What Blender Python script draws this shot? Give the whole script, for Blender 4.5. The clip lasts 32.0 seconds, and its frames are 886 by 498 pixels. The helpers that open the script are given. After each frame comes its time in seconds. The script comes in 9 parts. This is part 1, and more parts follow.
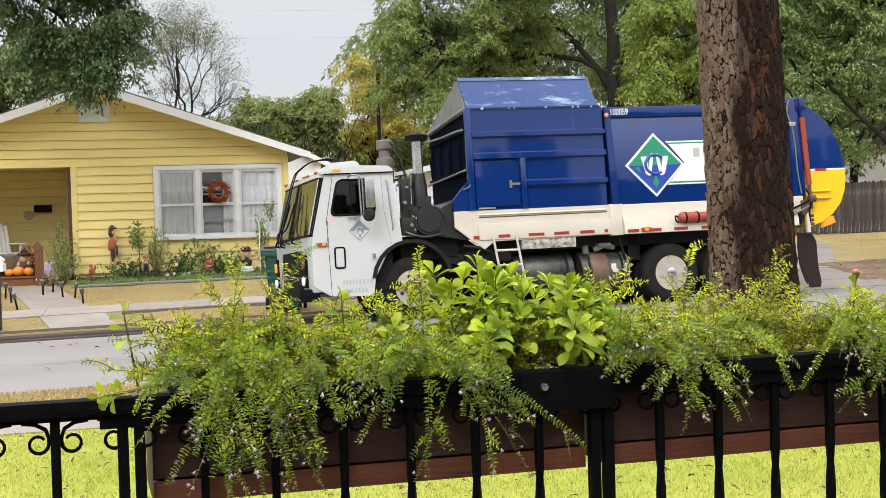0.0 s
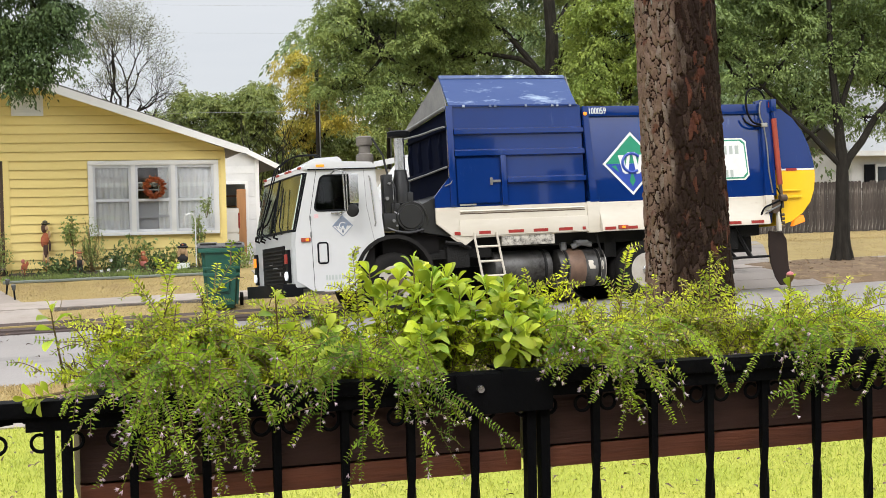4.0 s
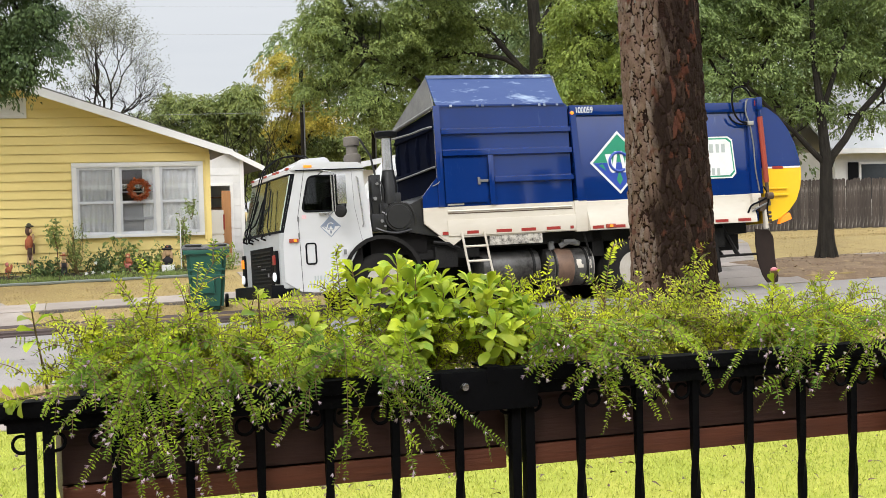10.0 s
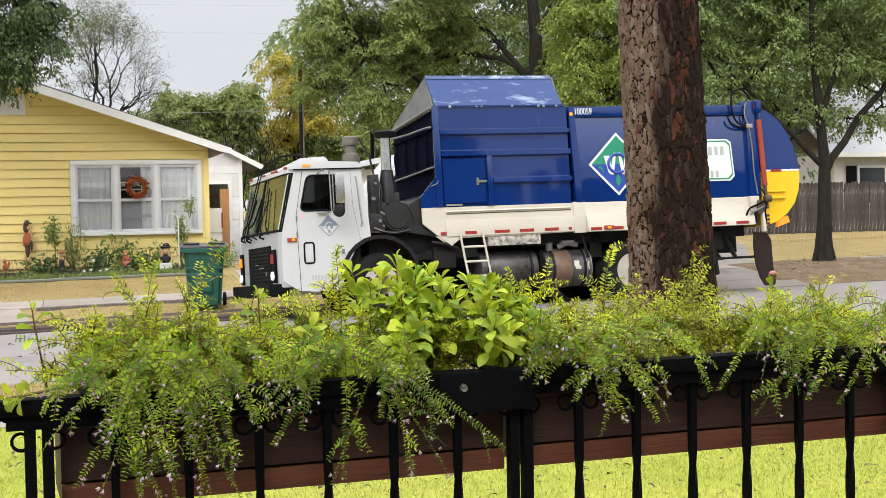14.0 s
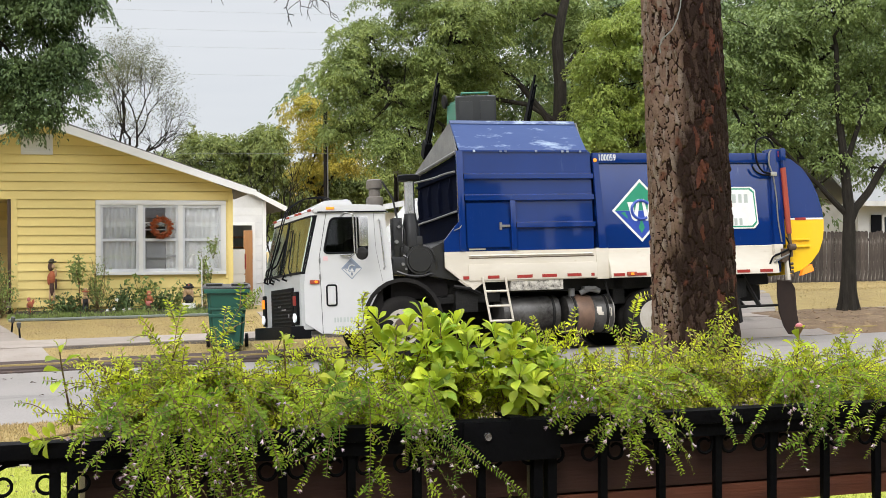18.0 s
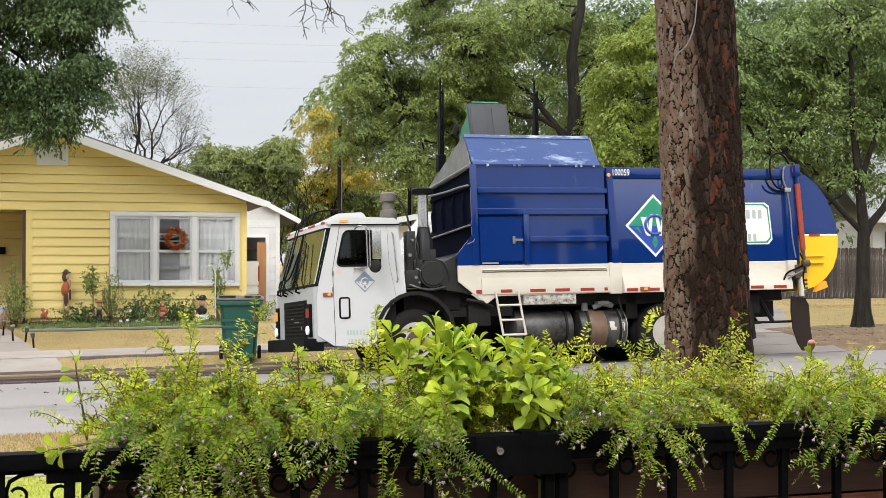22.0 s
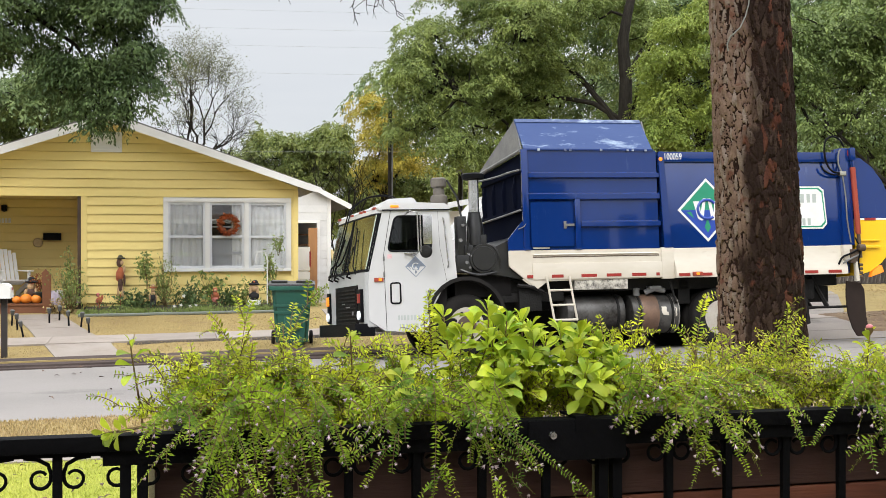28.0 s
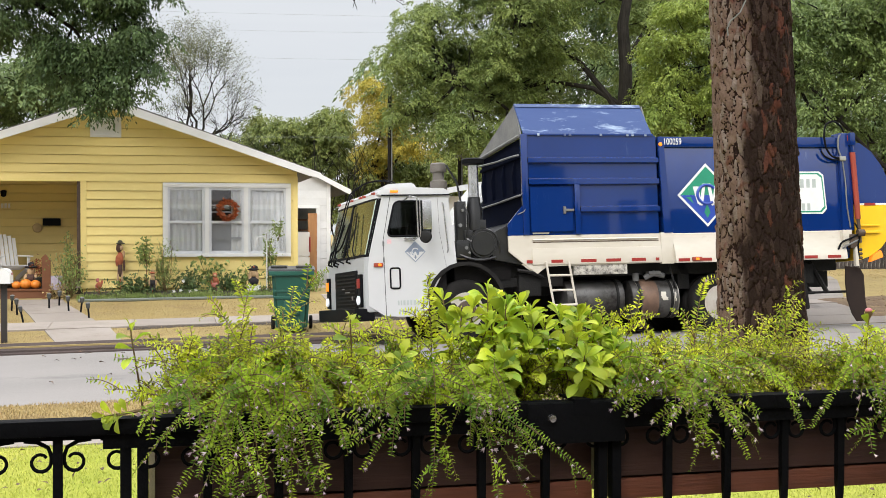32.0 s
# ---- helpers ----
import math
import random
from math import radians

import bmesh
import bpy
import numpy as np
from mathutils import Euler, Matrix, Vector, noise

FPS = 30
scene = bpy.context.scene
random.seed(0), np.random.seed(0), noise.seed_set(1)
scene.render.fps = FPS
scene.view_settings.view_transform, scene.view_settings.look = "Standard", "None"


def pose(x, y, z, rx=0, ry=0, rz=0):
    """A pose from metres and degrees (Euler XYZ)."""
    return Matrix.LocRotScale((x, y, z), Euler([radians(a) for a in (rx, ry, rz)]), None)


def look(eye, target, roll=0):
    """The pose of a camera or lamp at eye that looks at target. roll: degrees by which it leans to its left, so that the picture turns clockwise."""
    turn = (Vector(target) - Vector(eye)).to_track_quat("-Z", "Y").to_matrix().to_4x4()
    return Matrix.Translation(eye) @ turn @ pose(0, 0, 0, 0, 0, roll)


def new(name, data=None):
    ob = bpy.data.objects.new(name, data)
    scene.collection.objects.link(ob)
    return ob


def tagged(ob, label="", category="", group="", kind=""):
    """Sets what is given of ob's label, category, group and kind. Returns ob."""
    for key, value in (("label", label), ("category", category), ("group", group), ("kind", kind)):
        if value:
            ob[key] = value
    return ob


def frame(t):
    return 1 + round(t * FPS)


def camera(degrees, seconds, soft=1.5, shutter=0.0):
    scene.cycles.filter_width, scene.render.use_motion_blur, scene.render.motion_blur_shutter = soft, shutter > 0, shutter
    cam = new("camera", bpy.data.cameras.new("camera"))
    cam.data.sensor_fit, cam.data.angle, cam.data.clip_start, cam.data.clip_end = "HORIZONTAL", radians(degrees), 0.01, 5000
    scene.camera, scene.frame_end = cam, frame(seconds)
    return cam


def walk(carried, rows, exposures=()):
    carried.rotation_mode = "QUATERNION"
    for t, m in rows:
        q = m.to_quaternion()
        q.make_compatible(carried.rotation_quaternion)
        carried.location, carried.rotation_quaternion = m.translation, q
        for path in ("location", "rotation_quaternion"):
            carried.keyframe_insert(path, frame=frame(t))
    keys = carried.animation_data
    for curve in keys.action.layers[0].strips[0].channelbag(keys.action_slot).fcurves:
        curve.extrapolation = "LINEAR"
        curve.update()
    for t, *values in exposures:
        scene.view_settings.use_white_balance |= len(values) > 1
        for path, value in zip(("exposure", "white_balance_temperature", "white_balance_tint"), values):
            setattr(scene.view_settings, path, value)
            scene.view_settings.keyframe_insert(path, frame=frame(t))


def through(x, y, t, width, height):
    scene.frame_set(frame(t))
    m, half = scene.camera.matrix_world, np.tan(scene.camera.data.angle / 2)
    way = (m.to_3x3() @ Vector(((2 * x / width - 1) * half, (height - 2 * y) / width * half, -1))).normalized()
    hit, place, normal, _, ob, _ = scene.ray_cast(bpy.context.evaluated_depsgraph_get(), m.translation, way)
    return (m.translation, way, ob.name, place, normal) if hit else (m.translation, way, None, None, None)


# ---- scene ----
# Units: x runs along the street, y across it away from the porch, z up.
LENS = 37.65
cam = camera(LENS, 32.0, soft=0.75)
PATH = [
    (0.0, 0.0034, -0.0172, 1.7918, 88.285, 1.615, -12.361),
    (0.5, 0.0024, -0.0052, 1.7891, 88.301, 2.025, -11.930),
    (1.0, 0.0084, 0.0008, 1.7819, 88.243, 2.225, -11.800),
    (1.5, 0.0138, 0.0012, 1.7808, 88.090, 2.136, -12.051),
    (2.0, 0.0129, 0.0016, 1.7910, 88.005, 1.910, -12.555),
    (2.5, 0.0118, -0.0005, 1.7961, 87.937, 1.670, -13.296),
    (3.0, 0.0116, 0.0010, 1.7969, 87.916, 1.461, -13.999),
    (3.5, 0.0124, 0.0044, 1.7971, 88.009, 1.326, -14.695),
    (4.0, 0.0119, 0.0038, 1.7963, 88.119, 1.177, -15.074),
    (4.5, 0.0116, 0.0018, 1.7956, 88.271, 1.116, -15.251),
    (6.5, 0.0123, 0.0056, 1.7962, 88.567, 1.033, -15.445),
    (7.0, 0.0125, 0.0068, 1.7949, 88.555, 1.166, -15.421),
    (7.5, 0.0133, 0.0067, 1.7946, 88.529, 1.218, -15.382),
    (8.0, 0.0134, 0.0043, 1.7947, 88.452, 1.327, -15.419),
    (8.5, 0.0141, 0.0055, 1.7938, 88.322, 1.413, -15.532),
    (9.0, 0.0153, 0.0056, 1.7928, 88.245, 1.459, -15.600),
    (9.5, 0.0152, 0.0034, 1.7934, 88.190, 1.553, -15.680),
    (10.0, 0.0176, 0.0100, 1.7913, 88.119, 1.543, -15.715),
    (10.5, 0.0161, 0.0101, 1.7908, 88.016, 1.496, -15.766),
    (11.0, 0.0152, 0.0085, 1.7916, 87.962, 1.514, -15.799),
    (11.5, 0.0162, 0.0074, 1.7908, 87.978, 1.482, -15.857),
    (12.0, 0.0181, 0.0124, 1.7899, 87.989, 1.504, -15.868),
    (12.5, 0.0184, 0.0113, 1.7902, 87.982, 1.472, -15.891),
    (13.0, 0.0173, 0.0106, 1.7907, 87.989, 1.374, -15.886),
    (13.5, 0.0155, 0.0121, 1.7926, 88.025, 1.249, -15.827),
    (14.0, 0.0133, 0.0069, 1.7930, 88.126, 1.087, -15.795),
    (14.5, 0.0123, 0.0118, 1.7928, 88.324, 0.895, -15.776),
    (16.5, 0.0108, 0.0120, 1.7988, 89.449, 0.340, -15.421),
    (17.0, 0.0073, 0.0035, 1.7994, 89.690, 0.310, -15.254),
    (17.5, 0.0075, 0.0040, 1.8013, 89.911, 0.323, -15.023),
    (18.0, 0.0051, 0.0030, 1.8011, 90.057, 0.337, -14.806),
    (18.5, 0.0045, 0.0038, 1.8016, 90.203, 0.265, -14.595),
    (19.0, 0.0033, 0.0043, 1.8012, 90.368, 0.209, -14.386),
    (19.5, 0.0051, 0.0067, 1.8012, 90.429, 0.139, -14.261),
    (20.0, 0.0033, 0.0018, 1.8016, 90.507, 0.144, -14.177),
    (20.5, 0.0028, -0.0023, 1.8023, 90.527, 0.101, -14.125),
    (21.0, 0.0027, -0.0037, 1.8014, 90.550, 0.074, -14.167),
    (21.5, 0.0016, -0.0065, 1.8023, 90.573, 0.005, -14.211),
    (22.0, 0.0013, -0.0087, 1.8023, 90.651, -0.098, -14.230),
    (22.5, -0.0034, -0.0144, 1.8042, 90.784, -0.166, -14.151),
    (23.0, -0.0019, -0.0147, 1.8050, 90.936, -0.233, -14.006),
    (23.5, -0.0043, -0.0167, 1.8053, 91.061, -0.265, -13.864),
    (24.0, -0.0024, -0.0123, 1.8047, 91.069, -0.396, -13.702),
    (24.5, -0.0016, -0.0094, 1.8042, 90.958, -0.510, -13.560),
    (25.0, -0.0021, -0.0059, 1.8033, 90.768, -0.619, -13.455),
    (25.5, -0.0021, -0.0049, 1.8024, 90.549, -0.630, -13.322),
    (27.5, -0.0013, -0.0035, 1.8011, 90.052, -0.135, -12.150),
    (28.0, -0.0000, -0.0000, 1.8000, 90.000, -0.000, -12.000),
    (28.5, 0.0005, -0.0015, 1.7987, 89.861, 0.105, -11.862),
    (29.0, -0.0002, -0.0028, 1.8003, 89.848, 0.167, -11.750),
    (29.5, -0.0003, -0.0001, 1.7998, 89.834, 0.157, -11.704),
    (30.0, 0.0012, -0.0031, 1.7996, 89.784, 0.190, -11.677),
    (30.5, 0.0000, -0.0025, 1.7989, 89.711, 0.186, -11.642),
    (31.0, 0.0007, -0.0019, 1.7975, 89.589, 0.168, -11.626),
    (31.5, 0.0001, -0.0015, 1.7973, 89.474, 0.082, -11.742),
    (32.0, -0.0001, -0.0008, 1.7969, 89.353, 0.009, -12.018),
]
walk(cam, [(r[0], pose(*r[1:])) for r in PATH])

# ---- overcast sky and a weak, wide sun ----
SUN_ELEV, SUN_TURN = 50.0, 200.0
world = bpy.data.worlds.new("overcast_sky")
scene.world = world
world.use_nodes = True
wn, wl = world.node_tree.nodes, world.node_tree.links
wn.clear()
w_out = wn.new("ShaderNodeOutputWorld")
w_bg = wn.new("ShaderNodeBackground")
w_sky = wn.new("ShaderNodeTexSky")
w_sky.sky_type, w_sky.sun_disc = "NISHITA", False
w_sky.sun_elevation, w_sky.sun_rotation = radians(SUN_ELEV), radians(SUN_TURN)
w_co = wn.new("ShaderNodeTexCoord")
w_sep = wn.new("ShaderNodeSeparateXYZ")
wl.new(w_co.outputs["Generated"], w_sep.inputs[0])
w_map = wn.new("ShaderNodeMapRange")
w_map.inputs[1].default_value, w_map.inputs[2].default_value = 0.2, 0.8
w_map.inputs[3].default_value, w_map.inputs[4].default_value = 0.0, 1.0
wl.new(w_sep.outputs[2], w_map.inputs[0])
w_st = wn.new("ShaderNodeMapping")
w_st.inputs["Scale"].default_value = (1.3, 1.3, 11.0)
wl.new(w_co.outputs["Generated"], w_st.inputs[0])
w_noise = wn.new("ShaderNodeTexNoise")
w_noise.inputs["Scale"].default_value, w_noise.inputs["Detail"].default_value = 2.2, 5.0
wl.new(w_st.outputs[0], w_noise.inputs["Vector"])
w_cloud = wn.new("ShaderNodeMix")
w_cloud.data_type = "RGBA"
w_cloud.inputs[6].default_value, w_cloud.inputs[7].default_value = (5.25, 5.5, 5.9, 1), (6.9, 7.0, 7.15, 1)
wl.new(w_noise.outputs[0], w_cloud.inputs[0])
w_grad = wn.new("ShaderNodeMix")
w_grad.data_type = "RGBA"
w_grad.inputs[7].default_value = (26.0, 26.4, 27.2, 1)
wl.new(w_map.outputs[0], w_grad.inputs[0])
wl.new(w_cloud.outputs[2], w_grad.inputs[6])
w_mix = wn.new("ShaderNodeMix")
w_mix.data_type = "RGBA"
w_mix.inputs[0].default_value = 0.93
wl.new(w_sky.outputs[0], w_mix.inputs[6])
wl.new(w_grad.outputs[2], w_mix.inputs[7])
wl.new(w_mix.outputs[2], w_bg.inputs[0])
w_bg.inputs[1].default_value = 0.135
wl.new(w_bg.outputs[0], w_out.inputs[0])

sun = new("sun", bpy.data.lights.new("sun", "SUN"))
sun.data.energy, sun.data.angle, sun.data.color = 1.9, radians(25), (1.0, 0.975, 0.94)
sun.matrix_world = look((-12, -14, 30), (6, 18, 0))
scene.view_settings.exposure = -0.08


# ---- building helpers ----
def link(m, a, b):
    m.node_tree.links.new(a, b)


def mat(name, color, rough=0.7, metal=0.0, spec=0.5, color2=None, scale=6.0, bump=0.0, fine=None, mix=0.5, stretch=(1, 1, 1), island=0.0, obj=0.0, coat=0.0, stain=None, stain_scale=1.2, stain_low=0.5):
    """A surface with two scales of variation: broad blotches between two colours and a fine grain with relief."""
    m = bpy.data.materials.new(name)
    m.use_nodes = True
    nt = m.node_tree
    b = nt.nodes["Principled BSDF"]
    b.inputs["Roughness"].default_value, b.inputs["Metallic"].default_value = rough, metal
    b.inputs["Specular IOR Level"].default_value = spec
    b.inputs["Coat Weight"].default_value = coat
    b.inputs["Base Color"].default_value = (*color, 1)
    c2 = color2 or tuple(c * 0.8 for c in color)
    tc = nt.nodes.new("ShaderNodeTexCoord")
    mp = nt.nodes.new("ShaderNodeMapping")
    mp.inputs["Scale"].default_value = stretch
    link(m, tc.outputs["Object"], mp.inputs[0])
    n1 = nt.nodes.new("ShaderNodeTexNoise")
    n1.inputs["Scale"].default_value, n1.inputs["Detail"].default_value = scale, 6.0
    link(m, mp.outputs[0], n1.inputs["Vector"])
    n2 = nt.nodes.new("ShaderNodeTexNoise")
    n2.inputs["Scale"].default_value, n2.inputs["Detail"].default_value = fine or scale * 9, 4.0
    link(m, mp.outputs[0], n2.inputs["Vector"])
    ramp = nt.nodes.new("ShaderNodeMapRange")
    ramp.inputs[1].default_value, ramp.inputs[2].default_value = 0.35, 0.65
    link(m, n1.outputs[0], ramp.inputs[0])
    mx = nt.nodes.new("ShaderNodeMix")
    mx.data_type = "RGBA"
    mx.inputs[6].default_value, mx.inputs[7].default_value = (*color, 1), (*c2, 1)
    add = nt.nodes.new("ShaderNodeMath")
    add.operation = "MULTIPLY_ADD"
    add.inputs[1].default_value, add.inputs[2].default_value = 1 - mix, 0.0
    link(m, ramp.outputs[0], add.inputs[0])
    add2 = nt.nodes.new("ShaderNodeMath")
    add2.operation = "MULTIPLY_ADD"
    add2.inputs[1].default_value = mix
    link(m, n2.outputs[0], add2.inputs[0])
    link(m, add.outputs[0], add2.inputs[2])
    link(m, add2.outputs[0], mx.inputs[0])
    out = mx.outputs[2]
    if stain:
        n3 = nt.nodes.new("ShaderNodeTexNoise")
        n3.inputs["Scale"].default_value, n3.inputs["Detail"].default_value = stain_scale, 8.0
        n3.inputs["Roughness"].default_value = 0.7
        link(m, mp.outputs[0], n3.inputs["Vector"])
        r3 = nt.nodes.new("ShaderNodeMapRange")
        r3.inputs[1].default_value, r3.inputs[2].default_value = stain_low, stain_low + 0.18
        link(m, n3.outputs[0], r3.inputs[0])
        m3 = nt.nodes.new("ShaderNodeMix")
        m3.data_type = "RGBA"
        m3.inputs[7].default_value = (*stain, 1)
        link(m, r3.outputs[0], m3.inputs[0])
        link(m, out, m3.inputs[6])
        out = m3.outputs[2]
    if island or obj:
        src = nt.nodes.new("ShaderNodeNewGeometry") if island else nt.nodes.new("ShaderNodeObjectInfo")
        amount = island or obj
        r4 = nt.nodes.new("ShaderNodeMapRange")
        r4.inputs[3].default_value, r4.inputs[4].default_value = 1 - amount, 1 + amount
        link(m, src.outputs["Random Per Island" if island else "Random"], r4.inputs[0])
        hs = nt.nodes.new("ShaderNodeHueSaturation")
        link(m, r4.outputs[0], hs.inputs["Value"])
        link(m, out, hs.inputs["Color"])
        out = hs.outputs[0]
    link(m, out, b.inputs["Base Color"])
    if bump:
        bp = nt.nodes.new("ShaderNodeBump")
        bp.inputs["Strength"].default_value, bp.inputs["Distance"].default_value = min(1.0, bump), 0.02
        link(m, n2.outputs[0], bp.inputs["Height"])
        link(m, bp.outputs[0], b.inputs["Normal"])
    return m


def leaf_mat(name, color, color2, through=0.26, rough=0.55, vary=0.35, patch=0.9, share=0.45):
    """Foliage: hue varies leaf by leaf, light comes through the blade."""
    m = bpy.data.materials.new(name)
    m.use_nodes = True
    nt = m.node_tree
    b = nt.nodes["Principled BSDF"]
    b.inputs["Roughness"].default_value = rough
    b.inputs["Specular IOR Level"].default_value = 0.35
    g = nt.nodes.new("ShaderNodeNewGeometry")
    tc = nt.nodes.new("ShaderNodeTexCoord")
    n1 = nt.nodes.new("ShaderNodeTexNoise")
    n1.inputs["Scale"].default_value = patch
    link(m, tc.outputs["Object"], n1.inputs["Vector"])
    av = nt.nodes.new("ShaderNodeMath")
    av.operation = "MULTIPLY_ADD"
    av.inputs[1].default_value = 1 - share
    link(m, g.outputs["Random Per Island"], av.inputs[0])
    sc = nt.nodes.new("ShaderNodeMapRange")
    sc.inputs[1].default_value, sc.inputs[2].default_value, sc.inputs[3].default_value, sc.inputs[4].default_value = 0.35, 0.65, 0.0, share
    link(m, n1.outputs[0], sc.inputs[0])
    link(m, sc.outputs[0], av.inputs[2])
    mx = nt.nodes.new("ShaderNodeMix")
    mx.data_type = "RGBA"
    mx.inputs[6].default_value, mx.inputs[7].default_value = (*color, 1), (*color2, 1)
    link(m, av.outputs[0], mx.inputs[0])
    hs = nt.nodes.new("ShaderNodeHueSaturation")
    r4 = nt.nodes.new("ShaderNodeMapRange")
    r4.inputs[3].default_value, r4.inputs[4].default_value = 1 - vary, 1 + vary
    mu = nt.nodes.new("ShaderNodeMath")
    mu.operation = "MULTIPLY"
    mu.inputs[1].default_value = 7.31
    fr = nt.nodes.new("ShaderNodeMath")
    fr.operation = "FRACT"
    link(m, g.outputs["Random Per Island"], mu.inputs[0])
    link(m, mu.outputs[0], fr.inputs[0])
    link(m, fr.outputs[0], r4.inputs[0])
    link(m, r4.outputs[0], hs.inputs["Value"])
    link(m, mx.outputs[2], hs.inputs["Color"])
    link(m, hs.outputs[0], b.inputs["Base Color"])
    tr = nt.nodes.new("ShaderNodeBsdfTranslucent")
    link(m, hs.outputs[0], tr.inputs[0])
    ms = nt.nodes.new("ShaderNodeMixShader")
    ms.inputs[0].default_value = through
    link(m, b.outputs[0], ms.inputs[1])
    link(m, tr.outputs[0], ms.inputs[2])
    link(m, ms.outputs[0], nt.nodes["Material Output"].inputs[0])
    return m


def glow(name, color, strength, base=None):
    m = mat(name, base or color, 0.3)
    b = m.node_tree.nodes["Principled BSDF"]
    b.inputs["Emission Color"].default_value, b.inputs["Emission Strength"].default_value = (*color, 1), strength
    return m


def glass(name, tint=(0.96, 0.97, 0.98), rough=0.02, clear=0.75, film=0.0, sheen=(1, 1, 1)):
    """A thin pane: mostly see-through, with a mirror's gloss at a slant."""
    m = bpy.data.materials.new(name)
    m.use_nodes = True
    nt = m.node_tree
    t, g, f, s = (nt.nodes.new(k) for k in ("ShaderNodeBsdfTransparent", "ShaderNodeBsdfGlossy", "ShaderNodeFresnel", "ShaderNodeMixShader"))
    t.inputs[0].default_value = (*[c * clear for c in tint], 1)
    g.inputs["Roughness"].default_value = rough
    g.inputs[0].default_value = (*sheen, 1)
    f.inputs[0].default_value = 1.5
    mx = nt.nodes.new("ShaderNodeMath")
    mx.operation = "MAXIMUM"
    mx.inputs[1].default_value = film
    link(m, f.outputs[0], mx.inputs[0])
    link(m, mx.outputs[0], s.inputs[0])
    link(m, t.outputs[0], s.inputs[1])
    link(m, g.outputs[0], s.inputs[2])
    link(m, s.outputs[0], nt.nodes["Material Output"].inputs[0])
    return m


def box(bm, x0, x1, y0, y1, z0, z1, bev=0.0, m=None):
    r = bmesh.ops.create_cube(bm, size=1, matrix=(m or Matrix()) @ Matrix.Translation(((x0 + x1) / 2, (y0 + y1) / 2, (z0 + z1) / 2)) @ Matrix.Diagonal((x1 - x0, y1 - y0, z1 - z0, 1)))
    if bev:
        es = {e for v in r["verts"] for e in v.link_edges}
        bmesh.ops.bevel(bm, geom=list(es), offset=bev, segments=2, affect="EDGES", profile=0.7)
    return bm


def cyl(bm, a, b, r0, r1=None, seg=14):
    a, b = Vector(a), Vector(b)
    d = b - a
    q = d.to_track_quat("Z", "Y").to_matrix().to_4x4()
    bmesh.ops.create_cone(bm, cap_ends=True, segments=seg, radius1=r0, radius2=r0 if r1 is None else r1, depth=d.length, matrix=Matrix.Translation((a + b) / 2) @ q)
    return bm


def ball(bm, c, r, sub=2, squash=(1, 1, 1)):
    bmesh.ops.create_icosphere(bm, subdivisions=sub, radius=1, matrix=Matrix.Translation(c) @ Matrix.Diagonal((r * squash[0], r * squash[1], r * squash[2], 1)))
    return bm


def tube(bm, pts, r, seg=8, r1=None):
    """A bent round bar through the points, tapering to r1."""
    pts = [Vector(p) for p in pts]
    rings, q, last = [], None, None
    for i, p in enumerate(pts):
        d = (pts[min(i + 1, len(pts) - 1)] - pts[max(i - 1, 0)]).normalized()
        q = d.to_track_quat("Z", "Y").to_matrix() if q is None else last.rotation_difference(d).to_matrix() @ q
        last = d
        k = r if r1 is None else r + (r1 - r) * i / (len(pts) - 1)
        rings.append([bm.verts.new(p + q @ Vector((math.cos(2 * math.pi * j / seg) * k, math.sin(2 * math.pi * j / seg) * k, 0))) for j in range(seg)])
    for a, b in zip(rings, rings[1:]):
        for j in range(seg):
            bm.faces.new((a[j], a[(j + 1) % seg], b[(j + 1) % seg], b[j]))
    bm.faces.new(rings[0][::-1])
    bm.faces.new(rings[-1])
    return bm


def prism(bm, pts, axis, d0, d1, bev=0.0):
    """A flat outline pushed along an axis. pts: pairs of the two other coordinates in the order x, y, z."""
    def at(p, d):
        return {"x": (d, *p), "y": (p[0], d, p[1]), "z": (*p, d)}[axis]
    lo = [bm.verts.new(at(p, d0)) for p in pts]
    hi = [bm.verts.new(at(p, d1)) for p in pts]
    fs = [bm.faces.new(lo), bm.faces.new(hi[::-1])]
    n = len(pts)
    for i in range(n):
        fs.append(bm.faces.new((lo[i], hi[i], hi[(i + 1) % n], lo[(i + 1) % n])))
    bmesh.ops.recalc_face_normals(bm, faces=fs)
    if bev:
        bmesh.ops.bevel(bm, geom=list({e for f in fs for e in f.edges}), offset=bev, segments=2, affect="EDGES")
    return bm


def lathe(bm, prof, c=(0, 0, 0), axis="z", seg=28):
    """Turns a profile of (radius, along) round an axis."""
    c = Vector(c)
    rings = []
    for r, z in prof:
        ring = []
        for j in range(seg):
            a = 2 * math.pi * j / seg
            p = {"z": (r * math.cos(a), r * math.sin(a), z), "y": (r * math.cos(a), z, r * math.sin(a)), "x": (z, r * math.cos(a), r * math.sin(a))}[axis]
            ring.append(bm.verts.new(c + Vector(p)))
        rings.append(ring)
    fs = []
    for a, b in zip(rings, rings[1:]):
        for j in range(seg):
            fs.append(bm.faces.new((a[j], a[(j + 1) % seg], b[(j + 1) % seg], b[j])))
    fs += [bm.faces.new(rings[0][::-1]), bm.faces.new(rings[-1])]
    bmesh.ops.recalc_face_normals(bm, faces=fs)
    return bm


def B():
    return bmesh.new()


def shape(bm, material, name, smooth=True):
    me = bpy.data.meshes.new(name)
    bm.to_mesh(me)
    bm.free()
    me.materials.append(material)
    if smooth:
        me.polygons.foreach_set("use_smooth", [True] * len(me.polygons))
        me.set_sharp_from_angle(angle=radians(38))
    return me


